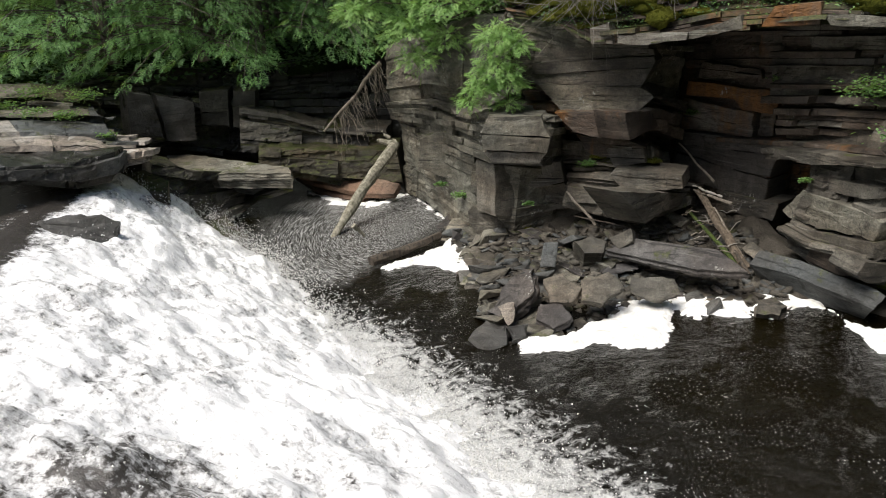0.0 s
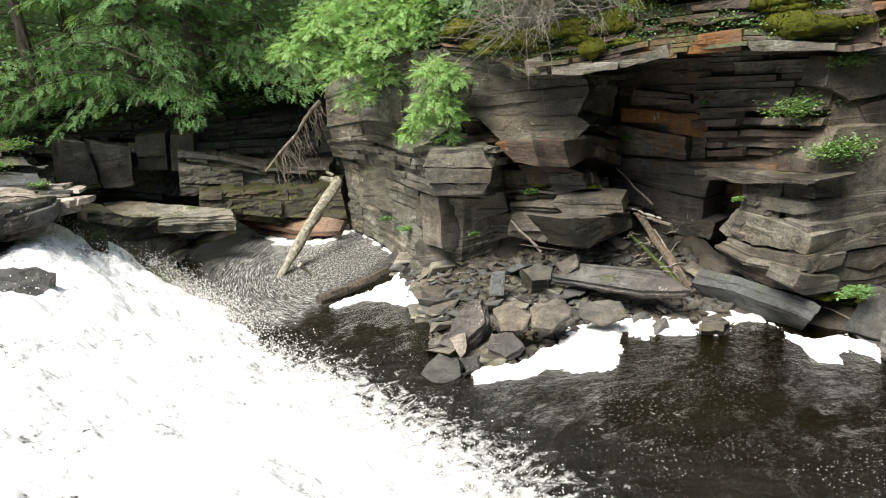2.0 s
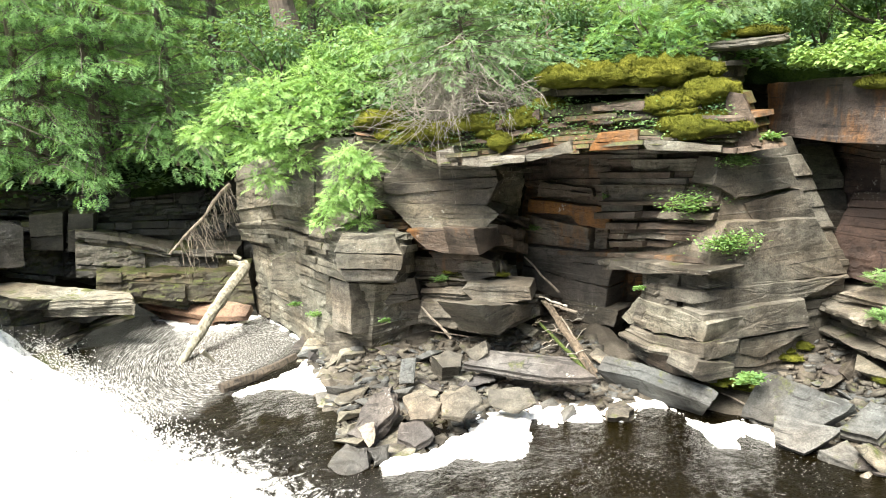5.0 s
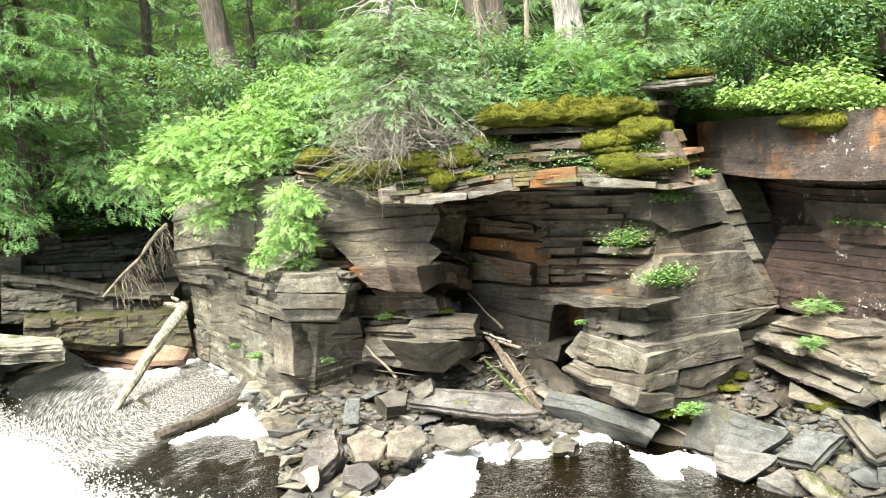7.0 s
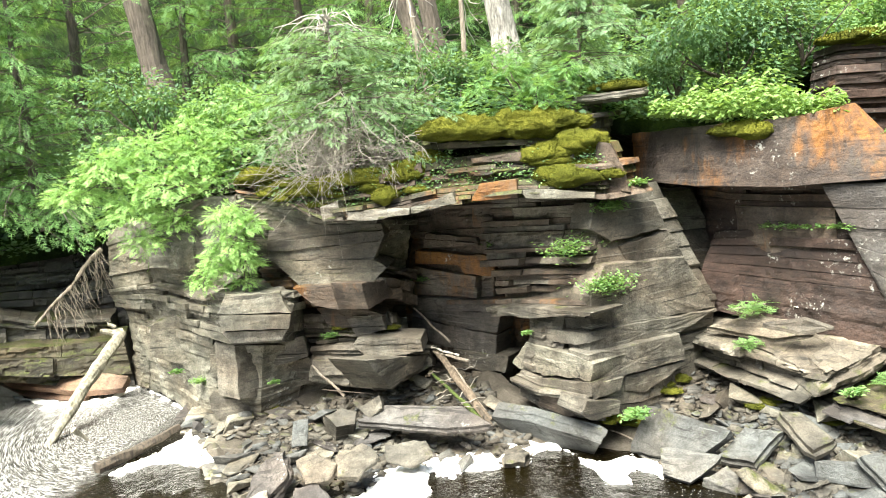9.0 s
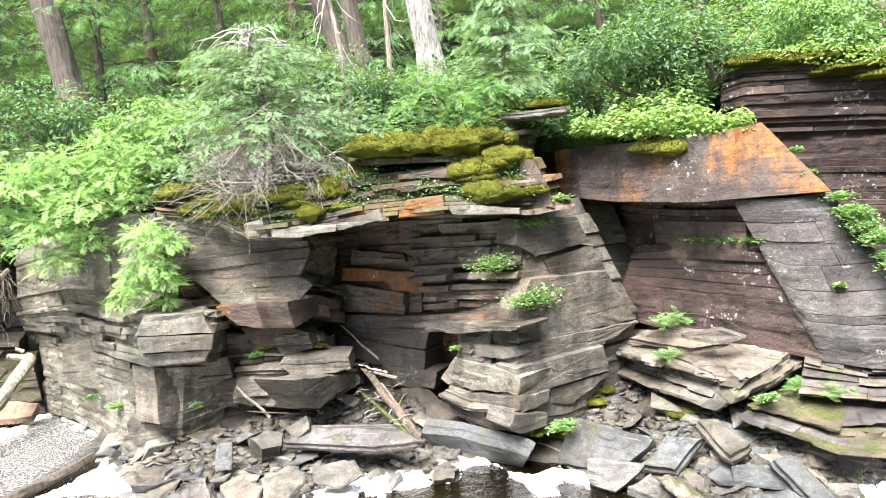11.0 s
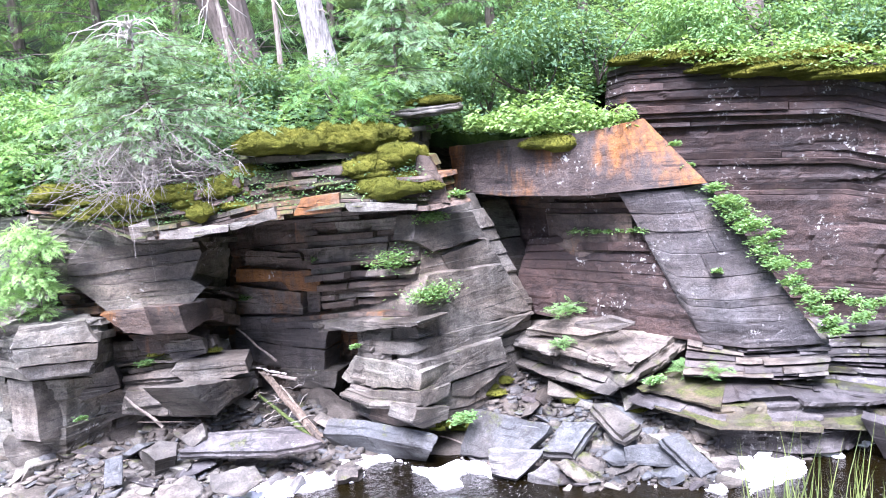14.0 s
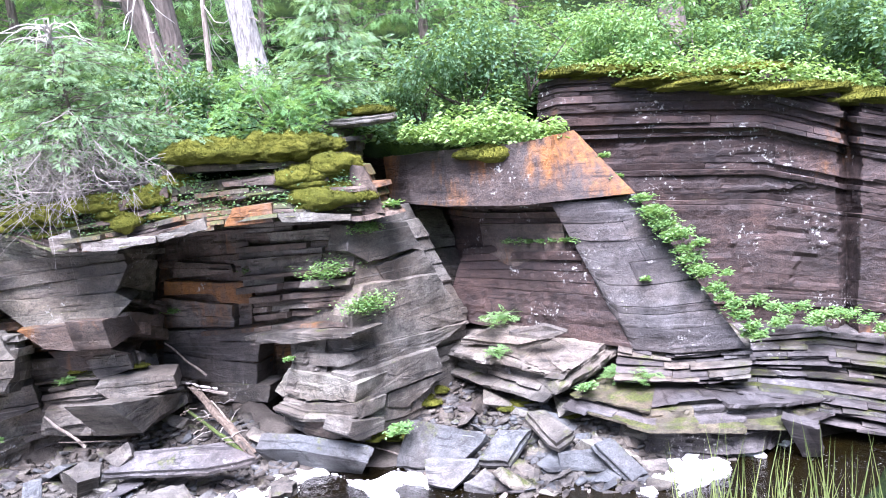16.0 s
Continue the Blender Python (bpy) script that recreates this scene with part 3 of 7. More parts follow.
# the recess and the prow
strata("cliff_recess", "dark rust-stained sandstone wall in a recess",
    [((3.62, 11.65, -0.28), (3.96, 11.54, 3.21)),
     ((4.23, 10.91, 0.02), (4.32, 10.55, 3.26)),
     ((4.71, 10.27, 0.12), (4.70, 9.83, 3.29)),
     ((5.30, 10.75, 0.11), (5.01, 9.90, 3.26)),
     ((5.75, 10.25, 0.20), (5.39, 9.47, 3.24))],
    8, STONE_ORANGE, 1.0, 0.06, 1.1, seed=9, shelf=0.065, stretch=1.5, coarse=1.3, even=0.8, mats=(STONE_ORANGE, STONE_BROWN, STONE_BROWN), thinness=0.5)
strata("cliff_prow_top", "layered sandstone prow with thin shelving beds",
    [((4.56, 9.79, 1.50), (4.54, 9.80, 3.26)),
     ((4.66, 8.96, 1.66), (4.95, 8.92, 3.28)),
     ((5.02, 7.95, 1.75), (5.53, 8.21, 3.30))],
    9, STONE_LIGHT, 1.4, 0.085, 0.9, seed=10, shelf=0.065, even=0.8, mats=(STONE, STONE_BROWN, STONE_BROWN), thinness=0.85)
strata("cliff_prow_top_side", "smooth sloping side of the sandstone prow",
    [((5.02, 7.95, 1.75), (5.53, 8.21, 3.30)),
     ((6.01, 8.00, 1.70), (6.11, 8.42, 3.33)),
     ((7.41, 8.26, 1.58), (6.74, 8.69, 3.35))],
    5, STONE, 1.4, 0.015, 2.2, seed=10, shelf=0.010, wear=0.012, gap=0.0, coarse=2.5, stretch=2)
strata("cliff_prow_foot", "grey-brown sandstone prow, beds parting at the corner",
    [((4.38, 8.98, 0.51), (4.72, 8.72, 1.66)),
     ((4.57, 8.46, 0.40), (4.76, 8.51, 1.68)),
     ((4.90, 7.67, 0.46), (5.02, 7.95, 1.75))],
    5, STONE, 1.3, 0.045, 0.9, seed=11, shelf=0.055, wear=0.025, coarse=1.2, thinness=0.4)
strata("cliff_prow_foot_side", "smooth sloping side at the foot of the prow",
    [((4.90, 7.67, 0.46), (5.02, 7.95, 1.75)),
     ((5.68, 7.87, 0.29), (6.01, 8.00, 1.70)),
     ((6.96, 8.26, 0.29), (7.41, 8.26, 1.58))],
    4, STONE, 1.3, 0.015, 2.2, seed=11, shelf=0.012, wear=0.013, gap=0.0, coarse=2.5, stretch=2)
# the overhanging cap
strata("cliff_cap", "overhanging sandstone lip with moss and pale lichen",
    [((1.32, 11.22, 3.52), (1.14, 11.54, 3.89)),
     ((1.84, 10.64, 3.43), (1.86, 10.84, 3.71)),
     ((2.22, 10.06, 3.14), (2.23, 10.26, 3.61)),
     ((2.83, 9.59, 3.16), (2.87, 9.84, 3.72)),
     ((3.48, 9.11, 3.28), (3.53, 9.34, 3.90)),
     ((4.36, 8.38, 3.34), (4.59, 8.60, 3.94)),
     ((5.30, 7.77, 3.25), (5.34, 8.10, 3.94)),
     ((5.97, 7.90, 3.30), (5.89, 8.33, 3.98))],
    5, CAPSTONE, 2.2, 0.08, 0.7, seed=12, shelf=0.075, mats=(CAPSTONE, CAPSTONE, STONE_BROWN, CAPSTONE), coarse=1.2, thinness=0.3)
strata("cliff_cap_shelf", "thick mossy sandstone shelf above a dark slot",
    [((3.53, 9.78, 4.01), (3.62, 9.96, 4.31)),
     ((3.79, 9.15, 4.03), (3.88, 9.32, 4.34)),
     ((4.57, 8.55, 4.00), (4.68, 8.72, 4.29)),
     ((5.21, 8.42, 4.03), (5.35, 8.69, 4.33)),
     ((5.68, 8.95, 4.22), (5.85, 9.20, 4.42))],
    2, MOSSY, 2.0, 0.03, 1.2, seed=13)
strata("cliff_stacked_ledges", "small stack of broken pale-edged beds",
    [((5.55, 9.15, 4.08), (5.58, 9.19, 4.53)),
     ((5.75, 8.90, 4.01), (5.80, 8.93, 4.54)),
     ((6.13, 9.13, 4.00), (6.16, 9.11, 4.58)),
     ((6.76, 9.91, 4.04), (6.79, 9.89, 4.65))],
    5, STONE, 1.2, 0.06, 0.5, seed=14, thinness=0.6)
slab("rim_slab", "flat pale-edged slab jutting from the rim", [(5.60, 9.00, 4.62), (6.19, 8.97, 4.65), (6.79, 8.91, 4.70), (6.45, 8.54, 4.67), (5.84, 8.61, 4.60)], 0.13, STONE, 73, 0.04, beds=3)
# the cleft and the right-hand walls
strata("cliff_cleft", "dark rock at the back of a rubble-filled cleft",
    [((7.40, 10.32, 0.91), (7.00, 10.47, 4.83)),
     ((8.45, 9.48, 0.92), (8.10, 9.65, 3.81)),
     ((8.99, 8.83, 0.97), (9.00, 8.82, 3.73))],
    9, STONE, 0.8, 0.1, 0.6, seed=15)
strata("cliff_rust_block", "overhanging sandstone block streaked with orange rust",
    [((6.88, 9.34, 3.32), (6.89, 9.45, 4.06)),
     ((6.79, 8.65, 3.32), (6.86, 8.85, 4.06)),
     ((6.89, 8.06, 3.27), (7.00, 8.10, 4.08)),
     ((7.25, 6.81, 3.25), (7.41, 6.94, 4.10)),
     ((7.48, 6.56, 3.27), (7.66, 6.66, 4.16)),
     ((8.30, 5.76, 3.31), (8.14, 6.63, 4.22))],
    1, BLOCK_RUST, 1.6, 0.012, 3.0, seed=16, stretch=3, shelf=0.02, wear=0.025, gap=0.0, even=0.0, coarse=2.5)
strata("cliff_rust_recess", "shaded smooth wall under the overhang",
    [((8.09, 9.26, 1.06), (7.95, 9.36, 3.28)),
     ((7.72, 8.76, 1.24), (7.58, 8.75, 3.31)),
     ((7.72, 8.36, 1.23), (7.62, 8.23, 3.25)),
     ((7.76, 7.67, 1.26), (7.60, 7.52, 3.25)),
     ((8.03, 6.73, 1.16), (7.70, 6.56, 3.28))],
    4, STONE_RUST, 0.6, 0.03, 1.5, seed=17, shelf=0.03, mats=(STONE_PLUM, STONE_RUST), coarse=1.6)
strata("cliff_inner_wall", "plum-brown sandstone wall below a mossy ledge",
    [((7.31, 8.75, 1.45), (7.52, 8.45, 2.55)),
     ((7.49, 8.05, 1.38), (7.66, 7.69, 2.62)),
     ((7.60, 7.46, 1.33), (7.70, 7.43, 2.66)),
     ((7.84, 6.61, 1.28), (7.76, 6.65, 2.70)),
     ((8.15, 5.82, 1.21), (7.94, 6.27, 2.69))],
    2, STONE_PLUM, 0.6, 0.015, 2.6, seed=18, stretch=2.0, shelf=0.03, coarse=1.6, gap=0.0, even=0.2)
strata("cliff_plate", "broad blue-grey sandstone plate leaning on the wall",
    [((8.15, 5.97, 1.41), (7.56, 6.62, 3.26)),
     ((8.14, 5.81, 1.20), (7.79, 6.35, 3.26)),
     ((8.37, 5.29, 1.17), (8.05, 6.10, 3.26)),
     ((8.89, 4.58, 1.24), (8.46, 5.88, 3.29))],
    4, STONE_PLATE, 0.5, 0.006, 2.6, seed=19, stretch=2, shelf=0.022, wear=0.018, gap=0.0, coarse=1.8)
strata("cliff_plum_wall", "high plum-coloured bedded sandstone wall with white lichen",
    [((8.74, 8.36, 0.32), (9.04, 8.04, 5.02)),
     ((9.09, 7.84, 0.46), (9.09, 7.68, 5.08)),
     ((9.90, 6.43, 0.50), (9.81, 6.38, 4.98)),
     ((10.50, 5.17, 0.57), (10.53, 5.09, 4.84)),
     ((10.81, 4.21, 0.65), (10.83, 4.16, 4.44)),
     ((11.12, 4.23, 0.57), (11.14, 4.19, 4.40)),
     ((10.81, 3.94, 0.70), (10.81, 3.92, 4.34)),
     ((10.91, 3.63, 0.65), (11.01, 3.66, 4.26)),
     ((11.90, 2.20, 0.70), (11.90, 2.20, 4.20)),
     ((12.20, -3.00, 0.70), (12.20, -3.00, 4.20))],
    11, STONE_PLUM, 1.5, 0.035, 2.6, seed=20, stretch=2.2, shelf=0.035, coarse=1.4, even=0.8, thinness=0.45)
strata("rock_ledge_sloping", "sloping weathered ledges at the foot of the wall",
    [((8.42, 5.02, 0.65), (9.06, 5.31, 1.04)),
     ((8.82, 4.50, 0.47), (9.63, 4.90, 1.15)),
     ((9.45, 3.85, 0.23), (10.37, 4.23, 1.17)),
     ((9.77, 3.25, 0.15), (10.63, 3.53, 1.12)),
     ((10.90, 1.20, -0.20), (11.40, 1.20, 1.20))],
    6, STONE, 1.0, 0.1, 0.8, seed=21, shelf=0.07, mats=(STONE_PLATE, STONE_DARK, STONE_PLATE), thinness=0.85)
strata("rock_ledge_under_plate", "thin weathered beds under the leaning plate",
    [((7.66, 5.79, 0.85), (8.11, 6.01, 1.31)),
     ((8.11, 5.14, 0.84), (8.45, 5.35, 1.18)),
     ((8.72, 4.48, 0.85), (9.10, 4.62, 1.25))],
    4, STONE, 1.0, 0.08, 0.6, seed=28, shelf=0.085, mats=(STONE, STONE_PLATE), thinness=0.7)
strata("rock_platform_upper", "flat worn sandstone shelf with thin moss",
    [((7.31, 6.22, 0.60), (7.42, 6.25, 0.73)),
     ((7.42, 5.10, 0.49), (7.50, 5.15, 0.69)),
     ((8.02, 4.61, 0.42), (8.07, 4.62, 0.72)),
     ((8.68, 4.09, 0.37), (8.87, 4.17, 0.64)),
     ((9.45, 3.85, 0.37), (9.63, 3.92, 0.56))],
    3, STONE, 1.8, 0.08, 0.6, seed=22, rise=0.25, shelf=0.07, mats=(STONE_PLATE, STONE_PLATE, MOSSY), thinness=0.6)
strata("rock_platform_lower", "lower broken sandstone beds at the waterline",
    [((7.56, 5.25, 0.10), (7.64, 5.30, 0.39)),
     ((8.11, 4.46, 0.08), (8.24, 4.52, 0.36)),
     ((8.44, 4.15, 0.08), (8.75, 4.19, 0.35)),
     ((9.19, 4.19, 0.03), (9.37, 4.28, 0.22))],
    3, STONE_PLATE, 1.2, 0.07, 0.5, seed=23, shelf=0.07)
strata("fallen_block", "large tilted fallen block of thin-bedded sandstone",
    [((6.99, 8.49, 0.72), (6.98, 8.50, 1.19)),
     ((7.00, 7.15, 0.67), (7.03, 7.25, 1.17)),
     ((7.03, 6.39, 0.66), (7.23, 6.24, 1.01))],
    6, STONE, 1.2, 0.08, 0.6, seed=24, rise=0.25, shelf=0.08, thinness=0.6)
strata("fallen_block_side", "broken end of the tilted fallen block",
    [((7.03, 6.39, 0.66), (7.23, 6.24, 1.01)),
     ((7.57, 6.22, 0.81), (7.71, 6.13, 1.18)),
     ((8.28, 6.13, 1.06), (8.34, 6.13, 1.34))],
    6, STONE, 1.0, 0.06, 0.7, seed=24, rise=0.2, shelf=0.07, thinness=0.6)
slab("fallen_slab", "thin split slab on the fallen block", [(6.91, 7.93, 1.32), (7.24, 7.54, 1.50), (7.82, 6.78, 1.45), (7.90, 6.80, 1.30), (7.28, 7.15, 1.25)], 0.1, STONE, 71)
slab("fallen_slab", "thin weathered slab on the fallen block", [(7.10, 7.12, 1.48), (7.38, 6.70, 1.60), (7.57, 6.46, 1.50), (7.28, 6.72, 1.42)], 0.07, STONE, 72)
# blocks that stand proud of the walls
blocks("cliff_ledge_blocks", "broken brown sandstone blocks stepping out of the wall", [
    (STONE, (-0.45, -0.89), 0.6, 3, [(1.52, 11.01, 3.12), (3.05, 10.24, 3.02), (3.09, 10.22, 2.86), (2.90, 10.31, 2.50), (1.47, 11.04, 2.57)]),
    (STONE_LIGHT, (-0.45, -0.89), 0.7, 2, [(1.53, 10.94, 2.57), (2.89, 10.26, 2.51), (3.05, 10.17, 2.38), (2.87, 10.26, 2.17), (2.35, 10.52, 2.19), (1.87, 10.77, 2.18)]),
    (STONE_BROWN, (-0.45, -0.89), 0.6, 1, [(1.73, 10.58, 2.20), (2.64, 10.12, 2.21), (2.70, 10.09, 1.83), (2.36, 10.26, 1.83), (1.98, 10.45, 1.92)]),
    (STONE_BROWN, (0.69, -0.72), 0.5, 1, [(2.55, 9.77, 2.27), (3.06, 10.27, 2.18), (3.19, 10.38, 1.93), (2.65, 9.87, 1.87)]),
    (STONE_BROWN, (-0.45, -0.89), 0.5, 1, [(2.09, 10.77, 1.82), (2.79, 10.42, 1.74), (3.00, 10.31, 1.65), (2.42, 10.60, 1.48), (2.20, 10.71, 1.58)]),
    (STONE_LIGHT, (-0.29, -0.96), 0.5, 1, [(0.78, 10.48, 2.25), (1.49, 10.26, 2.21), (1.62, 10.22, 1.91), (0.64, 10.52, 1.98)]),
    (STONE_LIGHT, (-0.29, -0.96), 0.5, 1, [(0.67, 10.49, 1.96), (1.62, 10.21, 1.90), (1.57, 10.22, 1.69), (0.67, 10.49, 1.74)]),
    (PALEISH, (-0.29, -0.96), 0.5, 1, [(0.68, 10.60, 1.70), (1.57, 10.33, 1.66), (1.48, 10.36, 1.51), (0.80, 10.57, 1.54)]),
    (STONE_LIGHT, (-0.29, -0.96), 0.5, 2, [(0.56, 11.36, 1.33), (0.88, 11.27, 1.33), (0.87, 11.27, 0.52), (0.70, 11.32, 0.58), (0.49, 11.39, 0.91)]),
    (STONE, (0.50, -0.87), 0.5, 1, [(0.86, 10.79, 1.44), (1.12, 10.94, 1.37), (1.42, 11.11, 0.88), (1.26, 11.02, 0.54), (0.84, 10.78, 0.63)]),
    (STONE, (-0.29, -0.96), 0.5, 2, [(1.16, 11.05, 1.33), (1.86, 10.84, 1.40), (1.91, 10.82, 1.09), (1.45, 10.96, 0.99), (1.19, 11.04, 1.17)]),
    (STONE_LIGHT, (-0.29, -0.96), 0.5, 1, [(-0.27, 12.63, 1.55), (0.15, 12.51, 1.68), (0.60, 12.37, 1.34), (0.53, 12.39, 0.68), (-0.34, 12.65, 1.05)]),
    (STONE, (-0.29, -0.96), 0.5, 2, [(0.44, 11.27, 0.59), (1.16, 11.06, 0.47), (1.16, 11.06, 0.23), (0.58, 11.23, 0.19), (0.45, 11.27, 0.41)]),
    (STONE, (-0.45, -0.89), 0.6, 4, [(2.56, 10.28, 1.39), (3.39, 9.86, 1.33), (3.41, 9.85, 1.14), (2.69, 10.21, 1.04), (2.48, 10.32, 1.29)]),
    (STONE, (-0.45, -0.89), 0.6, 2, [(1.94, 10.66, 1.07), (2.61, 10.33, 1.02), (2.90, 10.18, 0.57), (2.42, 10.42, 0.62), (1.88, 10.70, 0.77)]),
    (STONE, (0.69, -0.72), 0.6, 2, [(2.33, 9.13, 1.36), (3.73, 10.47, 0.89), (3.77, 10.51, 0.70), (3.17, 9.94, 0.81), (2.78, 9.57, 0.76)]),
    (STONE, (-0.45, -0.89), 0.6, 2, [(2.46, 10.51, 1.62), (2.94, 10.27, 1.64), (2.98, 10.25, 1.44), (2.58, 10.45, 1.36)]),
    (STONE, (-0.45, -0.89), 0.6, 2, [(1.46, 11.27, 0.91), (1.95, 11.03, 1.01), (1.98, 11.01, 0.62), (1.45, 11.28, 0.45)]),], 61)
blocks("cliff_prow_blocks", "grey-brown sandstone blocks and smooth beds of the prow", [
    (STONE, (-0.97, -0.24), 0.6, 1, [(4.36, 9.28, 1.76), (4.56, 8.46, 1.85), (4.79, 7.53, 1.91), (4.79, 7.54, 1.88), (4.51, 8.67, 1.68), (4.35, 9.29, 1.65)]),
    (STONE, (-0.97, -0.24), 0.6, 1, [(4.74, 8.92, 1.67), (5.00, 7.88, 1.76), (5.01, 7.84, 1.62), (4.98, 7.96, 1.55), (4.74, 8.94, 1.49)]),
    (STONE, (-0.97, -0.24), 0.6, 1, [(4.63, 8.82, 1.51), (4.88, 7.80, 1.58), (4.89, 7.76, 1.47), (4.85, 7.94, 1.41), (4.62, 8.84, 1.35)]),
    (STONE_LIGHT, (-0.97, -0.24), 0.6, 1, [(4.54, 8.81, 1.31), (4.78, 7.86, 1.29), (4.84, 7.60, 1.24), (4.83, 7.67, 1.00), (4.50, 9.00, 0.89), (4.47, 9.13, 0.95)]),
    (STONE, (-0.97, -0.24), 0.6, 1, [(4.55, 8.60, 0.84), (4.79, 7.62, 1.00), (4.80, 7.61, 0.82), (4.77, 7.70, 0.78), (4.55, 8.62, 0.71)]),
    (STONE_BROWN, (-0.97, -0.24), 0.6, 1, [(4.58, 8.50, 0.71), (4.77, 7.72, 0.75), (4.77, 7.73, 0.58), (4.70, 8.03, 0.46), (4.56, 8.60, 0.47)]),
    (STONE, (0.12, -0.99), 0.5, 1, [(4.69, 7.55, 0.82), (5.23, 7.61, 0.69), (5.21, 7.61, 0.52), (4.76, 7.56, 0.54), (4.61, 7.54, 0.65)]),
    (STONE, (0.12, -0.99), 0.4, 1, [(5.25, 8.03, 3.19), (6.27, 8.15, 3.12), (6.51, 8.18, 2.74), (5.48, 8.05, 2.66), (5.14, 8.01, 2.87)]),
    (STONE, (0.12, -0.99), 0.4, 1, [(5.66, 8.10, 2.59), (6.55, 8.21, 2.69), (6.81, 8.24, 2.31), (5.82, 8.12, 2.29)]),
    (STONE, (0.12, -0.99), 0.4, 1, [(5.25, 7.90, 2.40), (6.69, 8.08, 2.32), (7.27, 8.15, 1.51), (5.04, 7.88, 1.59), (5.03, 7.88, 2.03)]),
    (STONE, (0.12, -0.99), 0.4, 1, [(4.96, 7.81, 1.59), (7.20, 8.08, 1.50), (6.53, 8.00, 1.30), (4.91, 7.81, 1.32)]),
    (STONE, (0.12, -0.99), 0.4, 1, [(4.82, 7.68, 1.34), (6.42, 7.88, 1.32), (6.51, 7.89, 0.95), (5.41, 7.76, 0.95), (4.85, 7.69, 0.98)]),
    (STONE, (0.12, -0.99), 0.4, 1, [(5.45, 7.80, 0.91), (6.54, 7.93, 0.91), (6.26, 7.90, 0.77), (5.78, 7.84, 0.62), (5.43, 7.80, 0.73)]),
    (STONE, (0.12, -0.99), 0.4, 1, [(4.85, 7.63, 0.97), (5.35, 7.69, 0.96), (5.30, 7.69, 0.79), (4.83, 7.63, 0.77)]),], 62)
blocks("cliff_recess_blocks", "smooth grey and orange-stained beds in the recess", [
    (SLATE_BROWN, (-0.82, -0.57), 0.5, 2, [(3.79, 11.28, 1.65), (4.68, 10.00, 1.69), (4.73, 9.93, 1.51), (4.68, 10.01, 1.16), (4.23, 10.66, 1.21), (3.77, 11.32, 1.35)]),
    (SLATE_BROWN, (-0.82, -0.57), 0.5, 1, [(3.78, 11.37, 1.30), (4.70, 10.05, 1.12), (4.67, 10.09, 0.78), (4.15, 10.83, 0.85), (3.76, 11.40, 1.00)]),
    (STONE, (-0.82, -0.57), 0.5, 1, [(4.20, 10.70, 0.83), (4.78, 9.87, 0.81), (4.74, 9.94, 0.53), (4.28, 10.59, 0.54)]),
    (STONE, (-0.82, -0.57), 0.5, 1, [(4.39, 10.42, 0.51), (4.67, 10.03, 0.49), (4.66, 10.05, 0.34), (4.38, 10.44, 0.34)]),
    (ORANGE, (-0.82, -0.57), 0.5, 1, [(3.81, 11.04, 2.46), (4.63, 9.85, 2.39), (4.64, 9.83, 2.09), (4.33, 10.28, 2.10), (4.31, 10.31, 2.23), (3.79, 11.06, 2.25)]),
    (STONE_ORANGE, (-0.82, -0.57), 0.5, 2, [(3.83, 11.21, 2.18), (4.51, 10.23, 2.05), (4.49, 10.27, 1.70), (3.80, 11.26, 1.72)]),
    (STONE_BROWN, (-0.82, -0.57), 0.5, 2, [(3.92, 10.85, 2.73), (4.46, 10.08, 2.67), (4.48, 10.04, 2.55), (3.90, 10.88, 2.50)]),], 63)
blocks("cliff_cap_blocks", "lichened and rusty beds along the overhanging lip", [
    (PALEISH, (-0.60, -0.80), 0.5, 1, [(2.13, 10.03, 3.36), (2.35, 9.86, 3.44), (2.40, 9.83, 3.16), (2.15, 10.01, 3.16)]),
    (PALEISH, (-0.60, -0.80), 0.5, 1, [(2.43, 9.74, 3.28), (3.15, 9.19, 3.29), (3.14, 9.20, 3.20), (2.78, 9.47, 3.16), (2.42, 9.74, 3.17)]),
    (STONE_LIGHT, (-0.60, -0.80), 0.5, 1, [(3.15, 9.19, 3.29), (3.63, 8.83, 3.47), (3.66, 8.81, 3.31), (3.16, 9.19, 3.21)]),
    (STONE_BROWN, (-0.60, -0.80), 0.5, 3, [(3.96, 8.92, 3.88), (4.54, 8.48, 3.91), (4.50, 8.51, 3.65), (4.00, 8.88, 3.65)]),
    (ORANGE, (-0.60, -0.80), 0.5, 2, [(3.92, 8.63, 3.55), (4.31, 8.34, 3.58), (4.32, 8.34, 3.34), (3.82, 8.71, 3.33)]),
    (STONE_LIGHT, (-0.60, -0.80), 0.5, 1, [(4.34, 8.33, 3.44), (4.67, 8.09, 3.42), (5.09, 7.77, 3.35), (5.09, 7.77, 3.28), (4.40, 8.29, 3.33)]),
    (STONE_BROWN, (-0.60, -0.80), 0.5, 2, [(5.29, 8.00, 3.99), (5.43, 7.89, 3.94), (5.56, 7.79, 3.57), (5.61, 7.75, 3.31), (5.26, 8.01, 3.33)]),], 64)
blocks("cliff_cleft_blocks", "dark sloping slabs wedged in the cleft", [
    (STONE, (-0.50, -0.85), 0.5, 2, [(7.22, 9.16, 3.14), (7.56, 8.96, 3.16), (7.89, 8.76, 2.35), (8.04, 8.68, 1.97), (7.97, 8.72, 1.61), (7.80, 8.82, 1.61), (7.41, 9.04, 2.46)]),], 65)
